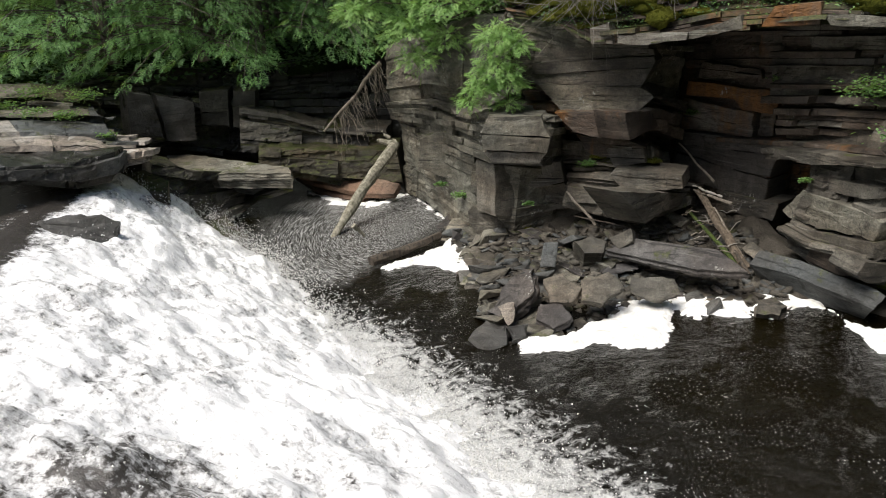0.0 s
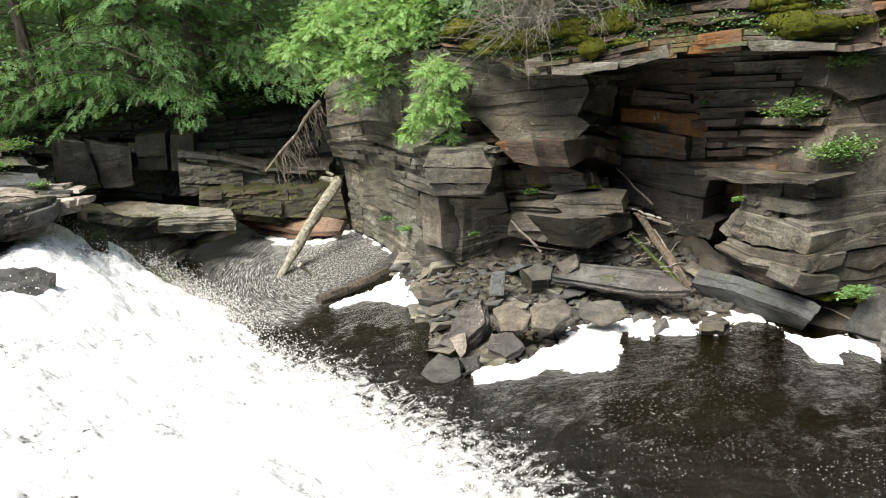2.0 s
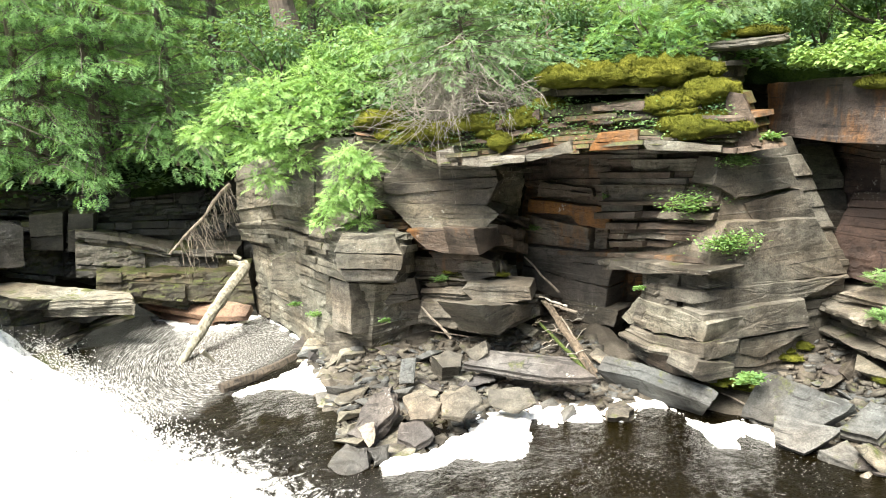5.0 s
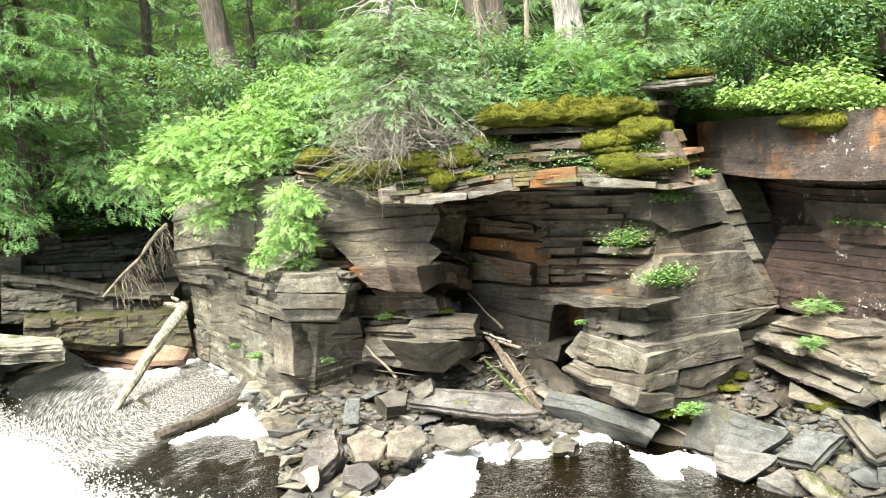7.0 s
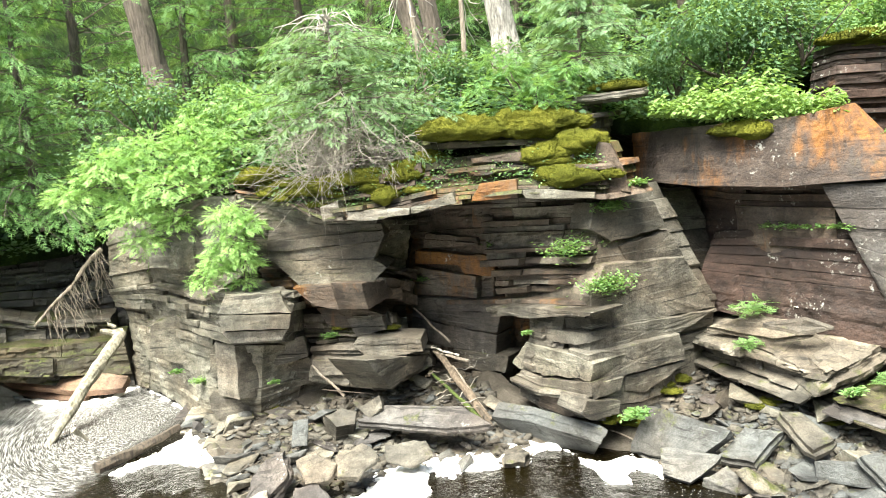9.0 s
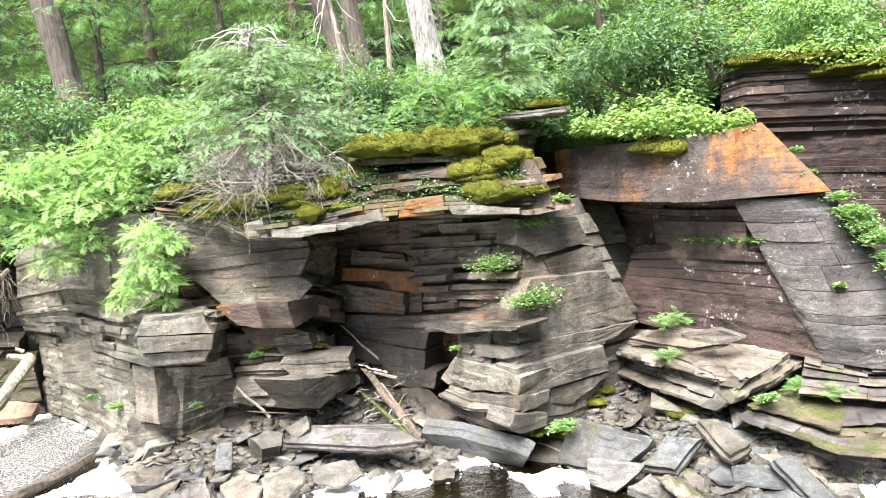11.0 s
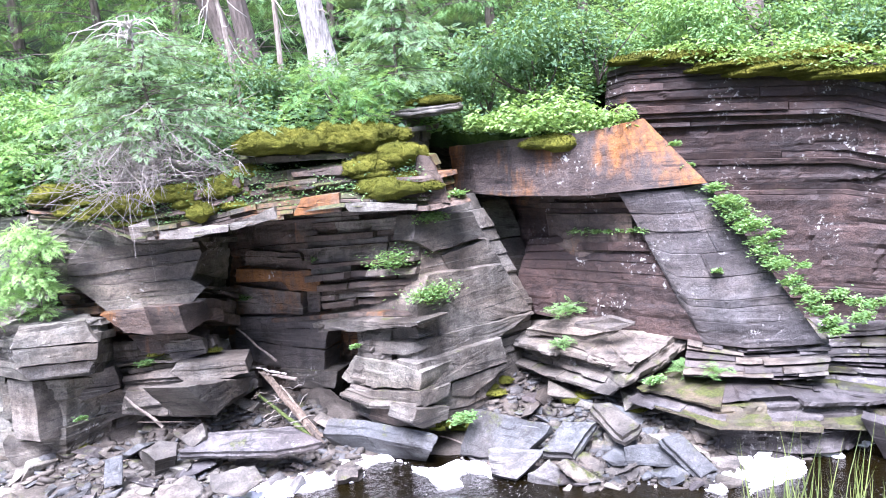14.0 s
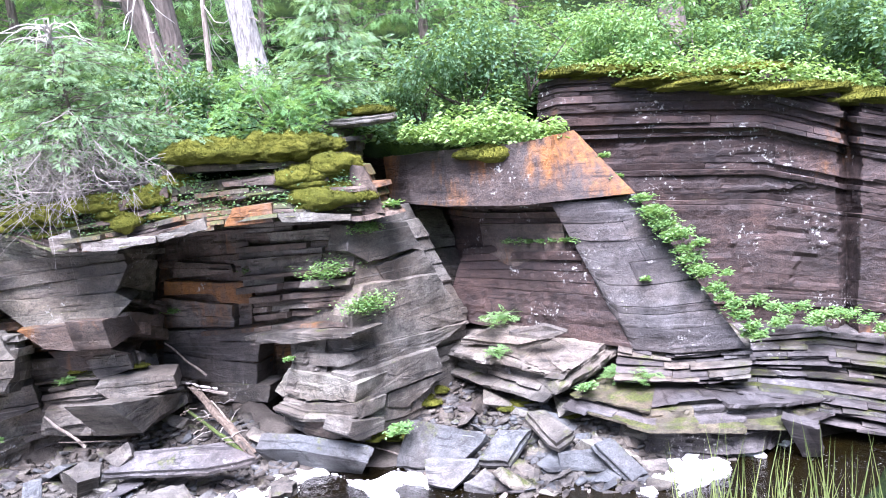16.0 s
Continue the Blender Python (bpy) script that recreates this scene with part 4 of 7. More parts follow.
# the shaded cove behind the whirlpool; dark and black stone stand in for shade
strata("cove_wall", "mossy rock wall under overhanging hemlocks, their shade in its dark colour",
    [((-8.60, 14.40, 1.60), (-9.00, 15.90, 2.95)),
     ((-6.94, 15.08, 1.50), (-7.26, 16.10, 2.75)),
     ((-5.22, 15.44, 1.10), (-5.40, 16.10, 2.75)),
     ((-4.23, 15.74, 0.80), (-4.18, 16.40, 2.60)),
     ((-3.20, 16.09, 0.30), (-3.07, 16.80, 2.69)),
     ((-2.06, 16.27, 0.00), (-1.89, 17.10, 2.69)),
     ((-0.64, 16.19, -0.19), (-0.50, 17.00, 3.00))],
    5, STONE_DARK, 1.5, 0.10, 0.7, seed=25, shelf=0.07, mats=(STONE_DARK, STONE_BLACK, STONE_BLACK))
# stone colours darkened here to give the cove's deep shade
blocks("cove_blocks", "blocky rock at the back of the cove, coloured dark for shade", [
    (STONE_DARK, (0.10, -1.00), 0.8, 2, [(-4.80, 15.47, 2.30), (-4.25, 15.63, 2.29), (-4.33, 15.61, 1.53), (-4.87, 15.45, 1.62)]),
    (STONE_DARK, (0.10, -1.00), 0.8, 2, [(-4.13, 15.56, 2.27), (-3.70, 15.67, 2.21), (-3.80, 15.65, 1.46), (-4.23, 15.53, 1.53)]),
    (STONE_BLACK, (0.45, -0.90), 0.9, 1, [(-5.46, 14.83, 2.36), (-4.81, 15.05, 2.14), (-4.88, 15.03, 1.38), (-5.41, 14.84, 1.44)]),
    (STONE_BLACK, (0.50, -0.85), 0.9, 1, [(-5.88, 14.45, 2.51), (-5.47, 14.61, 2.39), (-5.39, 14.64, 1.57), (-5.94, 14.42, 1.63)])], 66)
strata("cove_steps_upper", "mossy yellow-green rock steps in the cove",
    [((-4.00, 14.97, 1.10), (-3.96, 15.20, 1.95)),
     ((-3.25, 15.16, 0.97), (-3.21, 15.40, 1.75)),
     ((-2.39, 15.21, 0.85), (-2.38, 15.55, 1.41)),
     ((-1.04, 15.16, 0.70), (-1.02, 15.47, 1.25))],
    4, MOSSY, 1.6, 0.12, 0.6, seed=26, shelf=0.06, mats=(MOSSY, STONE_DARK, STONE))
strata("cove_steps", "wet mossy rock steps above the pool",
    [((-3.62, 14.56, 0.66), (-3.58, 14.77, 1.22)),
     ((-2.82, 14.73, 0.48), (-2.78, 14.94, 1.12)),
     ((-1.97, 14.77, 0.24), (-1.92, 14.98, 1.00)),
     ((-0.70, 14.67, 0.02), (-0.80, 14.97, 0.93))],
    3, MOSSY, 1.2, 0.12, 0.6, seed=29, shelf=0.06, mats=(MOSSY, STONE_DARK))
slab("pool_slab", "long reddish flat slab at the pool's edge", [(-3.00, 15.49, 0.38), (-1.96, 15.42, 0.42), (-0.77, 14.15, 0.40), (-0.90, 14.12, 0.22), (-1.57, 14.40, 0.20), (-2.76, 15.32, 0.30)], 0.14, RED, 31)
slab("pool_slab", "low wet reddish slab half under the foam", [(-3.27, 16.32, 0.20), (-2.71, 15.67, 0.20), (-1.48, 14.52, 0.12), (-1.59, 14.36, 0.04), (-2.55, 15.22, 0.06)], 0.12, RED, 32)
slab("overhanging_slab", "big flat overhanging slab of layered grey stone", [(-5.57, 15.04, 1.10), (-5.19, 15.21, 1.09), (-4.02, 14.36, 1.06), (-2.80, 13.72, 0.98), (-2.71, 13.43, 0.92), (-4.16, 13.61, 0.97), (-5.12, 14.07, 1.02)], 0.3, STONE_LIGHT, 33, 0.035, beds=6)
slab("broken_slab", "small pale slab under the overhanging slab", [(-4.68, 14.49, 0.75), (-3.81, 14.01, 0.75), (-3.43, 13.77, 0.66), (-3.65, 13.79, 0.55), (-4.57, 14.18, 0.60)], 0.16, SLATE, 34)
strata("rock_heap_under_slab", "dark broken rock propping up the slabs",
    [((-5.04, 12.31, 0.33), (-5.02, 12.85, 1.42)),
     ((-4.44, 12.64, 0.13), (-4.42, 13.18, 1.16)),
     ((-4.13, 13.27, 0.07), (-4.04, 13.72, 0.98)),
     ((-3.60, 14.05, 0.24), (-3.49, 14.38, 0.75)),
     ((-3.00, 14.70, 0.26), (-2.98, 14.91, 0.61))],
    5, STONE_DARK, 1.2, 0.1, 0.6, seed=27)
slab("wet_boulder", "wet brown mossy boulder beside the falls", [(-4.24, 12.28, 0.42), (-3.89, 12.74, 0.40), (-3.59, 12.38, 0.30), (-3.42, 12.46, 0.10), (-4.12, 12.04, 0.20)], 0.5, MOSSY, 35)
slab("wet_boulder", "square wet mossy rock at the lip of the falls", [(-5.44, 12.35, 1.35), (-5.02, 12.43, 1.40), (-4.58, 12.31, 1.20), (-4.41, 11.72, 1.10), (-5.24, 11.92, 1.25)], 1.2, MOSSY, 36)
# pale ledges above the falls
strata("river_ledge_dark", "dark wet stepped ledge beside the river",
    [((-5.71, 8.45, 2.16), (-5.73, 8.56, 2.35)),
     ((-5.18, 9.13, 1.98), (-5.18, 9.25, 2.23)),
     ((-4.82, 9.66, 1.77), (-4.80, 9.79, 2.11)),
     ((-4.56, 10.23, 1.71), (-4.50, 10.36, 2.12)),
     ((-4.71, 11.04, 1.71), (-4.69, 11.16, 2.05))],
    3, STONE_BLACK, 2.2, 0.06, 0.7, seed=41, rise=0.12, mats=(STONE_BLACK, SLATE))
strata("river_ledge_pale", "pale bleached sandstone steps beside the river",
    [((-6.53, 9.83, 2.24), (-6.55, 9.93, 2.40)),
     ((-5.73, 10.43, 2.09), (-5.74, 10.54, 2.27)),
     ((-5.17, 10.72, 1.95), (-5.17, 10.83, 2.15)),
     ((-4.74, 10.92, 1.76), (-4.70, 11.04, 1.95)),
     ((-4.47, 11.35, 1.73), (-4.45, 11.47, 1.92)),
     ((-4.72, 12.33, 1.60), (-4.72, 12.43, 1.77))],
    2, PALE, 1.6, 0.08, 0.6, seed=42, rise=0.05, shelf=0.04)
strata("river_ledge_middle", "pale layered ledge stepping up from the river",
    [((-7.05, 10.69, 2.28), (-7.06, 10.80, 2.46)),
     ((-6.17, 11.33, 2.14), (-6.18, 11.44, 2.35)),
     ((-5.49, 11.67, 1.96), (-5.49, 11.78, 2.18)),
     ((-5.02, 11.88, 1.79), (-4.98, 12.01, 2.06)),
     ((-5.24, 12.76, 1.72), (-5.24, 12.87, 1.94))],
    3, PALE, 1.5, 0.1, 0.5, seed=43, rise=0.05, shelf=0.05, mats=(PALE, PALE, SLATE))
strata("river_ledge_upper", "weathered upper ledge with plants in its joints",
    [((-7.67, 11.59, 2.33), (-7.68, 11.71, 2.56)),
     ((-6.61, 12.23, 2.21), (-6.61, 12.34, 2.45)),
     ((-5.95, 12.56, 2.07), (-5.93, 12.68, 2.34)),
     ((-5.52, 12.76, 1.96), (-5.51, 12.87, 2.25)),
     ((-5.81, 13.72, 1.88), (-5.82, 13.82, 2.15))],
    3, PALE, 1.4, 0.1, 0.5, seed=44, rise=0.05, shelf=0.05, mats=(PALE, SLATE, STONE_LIGHT))
strata("river_ledge_back", "highest pale ledge below the hemlocks",
    [((-8.30, 12.50, 2.44), (-8.28, 12.63, 2.80)),
     ((-7.08, 13.23, 2.33), (-7.06, 13.35, 2.64)),
     ((-6.52, 13.51, 2.25), (-6.51, 13.62, 2.51)),
     ((-6.09, 13.71, 2.14), (-6.10, 13.81, 2.41)),
     ((-6.42, 14.66, 2.05), (-6.43, 14.76, 2.29))],
    4, PALE, 2.0, 0.12, 0.6, seed=45, rise=0.1, shelf=0.05, mats=(PALE, STONE_LIGHT, MOSSY))
slab("falls_rock", "black wet rock standing in the falls", [(-4.72, 8.32, 1.72), (-4.27, 8.46, 1.74), (-3.88, 8.57, 1.58), (-3.90, 8.40, 1.40), (-4.35, 8.18, 1.50)], 0.5, STONE_BLACK, 46, wear=0.05, beds=5)

# ---- ground ----
def table(x, rows):
    return float(np.interp(x, [r[0] for r in rows], [r[1] for r in rows]))


RIM = [(-60, 17.4), (-30, 17.4), (-20, 16.8), (-4, 16.4), (0, 13.8), (5, 11.6), (15, 10.7), (30, 10.3), (35, 11.0), (37, 11.8), (42, 11.8), (43, 11.2), (46, 11.2), (48, 12.5), (53, 12.5), (70, 12.4), (90, 12.8), (120, 16.0)]
RIM_Z = [(-60, 2.8), (-24, 2.75), (-18, 2.6), (-5, 2.75), (0, 3.4), (6, 3.85), (20, 4.1), (34, 4.4), (46, 4.15), (48, 4.85), (53, 4.85), (70, 4.3), (90, 4.2), (120, 4.2)]


def bank_z(az, r):
    r0 = table(az, RIM)
    d = max(0.0, r - r0)
    return table(az, RIM_Z) + 0.30 * min(d, 9) + 0.75 * min(40, max(0, d - 9)) + 0.25 * min(1, d) * noise.noise((r * 0.5, az * 0.09, 3))


verts, faces = [], []
azs = [-100 + 2.0 * i for i in range(131)]
steps = [0.55, 0.8, 1.2, 2, 3, 4.5, 6.5, 9, 13, 20, 30, 40, 150, 400]
for az in azs:
    for d in steps:
        r = table(az, RIM) + d
        a = radians(az)
        verts.append((r * math.sin(a), r * math.cos(a), (bank_z(az, r) if d < 45 else bank_z(az, 50)) - (0.5 if d < 0.6 else 0.1)))
w = len(steps)
for i in range(len(azs) - 1):
    for j in range(w - 1):
        faces.append((i * w + j, i * w + j + 1, (i + 1) * w + j + 1, (i + 1) * w + j))
tagged(mesh_ob("ground_bank", verts, faces, SLOPE, smooth=True), "wooded bank thick with green plants and litter", "ground", kind="structure")

# rubble shore between the walls and the water
SHORE = [(0.3, 12.5), (1.5, 10.4), (3, 8.6), (5, 7.65), (9, 7.95), (12, 8.3), (16, 8.8), (19, 9.0), (26, 9.1), (33, 9.3), (37, 8.9), (44, 8.2), (55, 8.35), (61, 9.3), (67, 9.9), (72, 10.8), (80, 11.2)]
FOOT = [(0.3, 12.9), (2, 12.0), (5, 11.2), (15, 11.0), (22, 11.6), (26, 10.0), (31, 9.7), (37, 10.2), (42, 11.0), (50, 10.4), (60, 10.5), (70, 11.4), (80, 11.9)]
FOOT_Z = [(-8, 0.0), (0, 0.1), (5, 0.25), (15, 0.5), (24, 0.45), (30, 0.15), (36, 0.35), (42, 0.75), (50, 0.8), (60, 0.5), (80, 0.2)]


def shore_z(az, r):
    s, f = table(az, SHORE), table(az, FOOT)
    k = (r - s) / max(0.3, f - s)
    return -0.03 + table(az, FOOT_Z) * (max(0.0, min(1.2, k)) ** 1.5 if k > 0 else max(-0.6, k)) + 0.07 * noise.noise((r * 1.7, az * 0.25, 0)) * (k > 0)


verts, faces = [], []
azs = [0.3 + 0.8 * i for i in range(100)]
for az in azs:
    s, f = table(az, SHORE), table(az, FOOT)
    a = radians(az)
    for j in range(26):
        r = s - 0.7 + (f + 0.8 - s + 0.7) * j / 25
        z = shore_z(az, r) if r >= s else -0.03 - 0.6 * (s - r)
        verts.append((r * math.sin(a), r * math.cos(a), z))
for i in range(len(azs) - 1):
    for j in range(25):
        faces.append((i * 26 + j, i * 26 + j + 1, (i + 1) * 26 + j + 1, (i + 1) * 26 + j))
tagged(mesh_ob("shore", verts, faces, GRAVEL, smooth=True), "wet gravel shore under the fallen rocks", "ground", kind="structure")
tagged(mesh_ob("ground", [(-600, -600, -1.2), (600, -600, -1.2), (600, 600, -1.2), (-600, 600, -1.2)], [(0, 1, 2, 3)], SOIL), "dark earth of the river bed and woods", "ground", kind="structure")
# the near bank under the camera; an unseen rise added behind blocks low sky
verts, faces = [], []
for i in range(61):
    for j in range(29):
        x, y = -30 + 1.0 * i, 3.0 - 0.9 * j
        edge = 2.0 + 0.4 * noise.noise((x * 0.6, 0, 0))
        z = 2.35 - 2.6 * max(0, (y - 1.1) / edge) + 0.12 * noise.noise((x * 0.8, y * 0.8, 0)) + 0.78 * max(0, -y - 3.5) + 1.2 * min(1, max(0, -y - 3.5)) * noise.noise((x * 0.5, y * 0.5, 7))
        verts.append((x, y, z))
for i in range(60):
    for j in range(28):
        faces.append((i * 29 + j, i * 29 + j + 1, (i + 1) * 29 + j + 1, (i + 1) * 29 + j))
tagged(mesh_ob("ground_near_bank", verts, faces, SLOPE, smooth=True), "green near river bank, with an unseen rise added behind to block sky light", "ground", kind="structure")

# ---- water ----
EDDY = (-0.75, 12.60, 0.00)
FALL_FOOT = [(-4.3, 13.4), (-3.6, 12.1), (-2.6, 10.7), (-1.75, 8.9), (-0.95, 7.3), (0.0, 5.9), (0.9, 4.4), (1.6, 3.0), (2.2, 1.6)]
FALL_LIP = [(-5.6, 11.6), (-5.2, 10.5), (-5.0, 9.3), (-4.9, 8.3), (-4.7, 7.3), (-4.5, 6.0), (-4.2, 4.5), (-3.8, 3.0), (-3.4, 1.6)]


def curve_at(pts, f):
    x = f * (len(pts) - 1)
    i = min(int(x), len(pts) - 2)
    return Vector(pts[i]).lerp(Vector(pts[i + 1]), x - i)


def foot_distance(x, y):
    best = 1e9
    p = Vector((x, y))
    for a, b in zip(FALL_FOOT, FALL_FOOT[1:]):
        a, b = Vector(a), Vector(b)
        f = max(0, min(1, (p - a).dot(b - a) / (b - a).length_squared))
        best = min(best, (p - a.lerp(b, f)).length)
    return best


def water_surface(name, foam, deep):
    """River water: dark and clear, with drifting foam where the surface carries it."""
    mat, nt, bsdf = shader(name)
    at = place(nt)
    churn = nt.nodes.new("ShaderNodeAttribute")
    churn.attribute_name = "churn"
    amount = churn.outputs["Fac"]
    body = ramp(nt, noisy(nt, at, 0.5, 3), (0.35, deep), (0.7, tuple(c * 2.2 for c in deep)))
    # churned foam: curled flecks that thicken towards the falls; on near water also painted glints
    warp = node(nt, "TexNoise", Scale=1.6, Detail=3.0)
    nt.links.new(at, warp.inputs["Vector"])
    vec = nt.nodes.new("ShaderNodeVectorMath")
    vec.operation = "MULTIPLY_ADD"
    vec.inputs[1].default_value = (0.5, 0.5, 0)
    nt.links.new(warp.outputs["Color"], vec.inputs[0])
    nt.links.new(at, vec.inputs[2])
    curls = noisy(nt, vec.outputs[0], 7.0, 8, 0.75)
    line = maths(nt, "ADD", curls, maths(nt, "MULTIPLY", maths(nt, "SUBTRACT", amount, 0.5), 0.62))
    fleck = ramp(nt, line, (0.56, grey(0)), (0.74, grey(1)))
    # bubbles drifting on the dark water
    vor = node(nt, "TexVoronoi", Scale=30.0, Randomness=1.0)
    nt.links.new(vec.outputs[0], vor.inputs["Vector"])
    dots = ramp(nt, vor.outputs["Distance"], (0.08, grey(1)), (0.2, grey(0)))
    drift = ramp(nt, noisy(nt, at, 1.1, 5, 0.7), (0.46, grey(0)), (0.62, grey(0.85)))
    dots = mixed(nt, 1.0, dots, drift, "MULTIPLY")
    # the eddy: foam lines wound round its eye
    geo = nt.nodes.new("ShaderNodeNewGeometry")
    rel = nt.nodes.new("ShaderNodeVectorMath")
    rel.operation = "SUBTRACT"
    rel.inputs[1].default_value = EDDY
    nt.links.new(geo.outputs["Position"], rel.inputs[0])
    sep = nt.nodes.new("ShaderNodeSeparateXYZ")
    nt.links.new(rel.outputs[0], sep.inputs[0])
    sx, sy = sep.outputs["X"], maths(nt, "MULTIPLY", sep.outputs["Y"], 0.62)
    rad = maths(nt, "SQRT", maths(nt, "ADD", maths(nt, "MULTIPLY", sx, sx), maths(nt, "MULTIPLY", sy, sy)))
    ang = maths(nt, "ARCTAN2", sy, sx)
    turn = maths(nt, "ADD", ang, maths(nt, "MULTIPLY", rad, 2.5))
    comb = nt.nodes.new("ShaderNodeCombineXYZ")
    nt.links.new(maths(nt, "MULTIPLY", rad, 66.0), comb.inputs[0])
    nt.links.new(maths(nt, "MULTIPLY", maths(nt, "SINE", turn), 13.0), comb.inputs[1])
    nt.links.new(maths(nt, "MULTIPLY", maths(nt, "COSINE", turn), 13.0), comb.inputs[2])
    wound = ramp(nt, noisy(nt, comb.outputs[0], 1.0, 6, 0.7), (0.43, grey(0.02)), (0.64, grey(0.55)))
    near = nt.nodes.new("ShaderNodeAttribute")
    near.attribute_name = "eddy"
    wound = mixed(nt, 1.0, wound, near.outputs["Color"], "MULTIPLY")
    mask = mixed(nt, 1.0, mixed(nt, 1.0, fleck, dots, "LIGHTEN"), wound, "LIGHTEN")
    nt.links.new(mixed(nt, mask, body, foam), bsdf.inputs["Base Color"])
    nt.links.new(ramp(nt, mask, (0.0, grey(0.06)), (1.0, grey(0.7))), bsdf.inputs["Roughness"])
    bsdf.inputs["IOR"].default_value = 1.33
    rip = noisy(nt, at, 6.0, 6, 0.7)
    wave = maths(nt, "MULTIPLY", rip, maths(nt, "ADD", amount, 0.13))
    bumped(nt, bsdf, maths(nt, "ADD", wave, maths(nt, "MULTIPLY", mask, 0.05)), 0.8, 0.2)
    return mat


WATER = water_surface("dark_river_water", (0.72, 0.72, 0.70), (0.003, 0.0022, 0.0006))
FOAM, nt, bsdf = shader("foam")
at = place(nt)
nt.links.new(ramp(nt, noisy(nt, at, 9, 6), (0.3, (0.62, 0.60, 0.54)), (0.55, (0.86, 0.86, 0.84))), bsdf.inputs["Base Color"])
bsdf.inputs["Roughness"].default_value = 0.8
bumped(nt, bsdf, noisy(nt, at, 25, 5), 0.5, 0.03)

verts, faces, churn, eddy = [], [], [], []
nx, ny = 210, 190
for i in range(nx + 1):
    for j in range(ny + 1):
        x, y = -6.0 + 21.0 * i / nx, -1.0 + 18.0 * j / ny
        d = foot_distance(x, y)
        e = math.hypot(x - EDDY[0], (y - EDDY[1]) * 0.62)
        c = max(0.0, 1.0 - d / 2.3) * (0.25 + 0.75 * max(0.0, min(1.0, (11.0 - y) / 3.0)))
        # least churn on the near water: pale flecks paint ripple glints besides foam
        c = max(c, 0.5 * max(0.0, 1 - d / 5.5) * max(0.0, min(1.0, (8.0 - y) / 2)))
        z = 0.09 * c * fbm((x, y, 0), 1.8, 4) + 0.006 * noise.noise((x * 3, y * 3, 0))
        verts.append((x, y, z))
        churn.append(c)
        k = max(0.0, min(1.0, (2.9 - e) / 0.9))
        side = (0.555 * (y - 10.5) - 0.832 * (x + 1.3)) if x > -1.3 else (y - 10.1)
        eddy.append(k * max(0.0, min(1.0, 0.5 + side / 0.5)))
for i in range(nx):
    for j in range(ny):
        a = i * (ny + 1) + j
        faces.append((a, a + ny + 1, a + ny + 2, a + 1))
water = mesh_ob("water", verts, faces, WATER, smooth=True)
for name, values in (("churn", churn), ("eddy", eddy)):
    layer = water.data.attributes.new(name, "FLOAT", "POINT")
    layer.data.foreach_set("value", values)
tagged(water, "dark brown pool with drifting foam and an eddy", "water", kind="structure")

# the falls: one sheet of white water from the lip down to the pool
FALLS, nt, bsdf = shader("white_water")
uv = nt.nodes.new("ShaderNodeAttribute")
uv.attribute_name = "flow"
mp = nt.nodes.new("ShaderNodeMapping")
mp.inputs["Scale"].default_value = (6, 5, 1)
nt.links.new(uv.outputs["Vector"], mp.inputs["Vector"])
strand = noisy(nt, mp.outputs["Vector"], 2.2, 8, 0.7)
blot = noisy(nt, place(nt), 1.1, 5, 0.6)
calm = nt.nodes.new("ShaderNodeAttribute")
calm.attribute_name = "calm"
line = maths(nt, "ADD", maths(nt, "ADD", maths(nt, "MULTIPLY", strand, 0.48), maths(nt, "MULTIPLY", blot, 0.52)), maths(nt, "MULTIPLY", calm.outputs["Fac"], -0.4))
flecks = noisy(nt, place(nt, (1.0, 1.0, 2.2)), 9.0, 6, 0.7)
line = maths(nt, "ADD", line, maths(nt, "MULTIPLY", maths(nt, "SUBTRACT", flecks, 0.5), 0.5))
white = ramp(nt, line, (0.32, grey(0)), (0.49, grey(1)))
nt.links.new(mixed(nt, white, (0.05, 0.045, 0.04), (0.92, 0.92, 0.92)), bsdf.inputs["Base Color"])
nt.links.new(ramp(nt, white, (0, grey(0.1)), (1, grey(0.6))), bsdf.inputs["Roughness"])
bumped(nt, bsdf, strand, 0.4, 0.06)
verts, faces, flow, calms = [], [], [], []
nu, nv = 270, 170
for i in range(nu + 1):
    f = i / nu
    lip, foot = curve_at(FALL_LIP, f), curve_at(FALL_FOOT, f)
    for j in range(nv + 1):
        v = -0.9 + 2.05 * j / nv
        p = lip.lerp(foot, v) if v > 0 else lip + (lip - foot).normalized() * (-v * 5.0)
        if v <= 0:
            z = 1.72
        else:
            k = min(1.0, v)
            z = 1.72 * (1 - k ** 1.25) + 0.10 * math.sin(k * 9 + 3 * noise.noise((f * 5, 0, 0))) * k * (1 - k) * 2
        q = (p.x * 1.3, p.y * 1.3, v)
        lump = 0.13 * fbm(q, 1.3, 5) + 0.055 * abs(fbm((p.x, p.y, 4), 3.2, 5)) + 0.035 * noise.noise((p.x * 11, p.y * 11, v * 3))
        calm_here = 0.6 if v < -0.02 else max(0.0, 1 - v / 0.10)
        calm_here = max(calm_here, 0.42 * min(1.0, max(0.0, (f - 0.72) / 0.12)) * max(0.0, min(1.0, (0.75 - v) / 0.3)))
        z += lump * min(1.0, max(0.0, v * 4)) * (1 if v < 1 else max(0, 1 - (v - 1) * 6)) - (max(0, v - 1) * 0.9)
        verts.append((p.x, p.y, z))
        flow.append((f * 11.0, v * 4.0, 0.0))
        calms.append(calm_here)
for i in range(nu):
    for j in range(nv):
        a = i * (nv + 1) + j
        faces.append((a, a + 1, a + nv + 2, a + nv + 1))
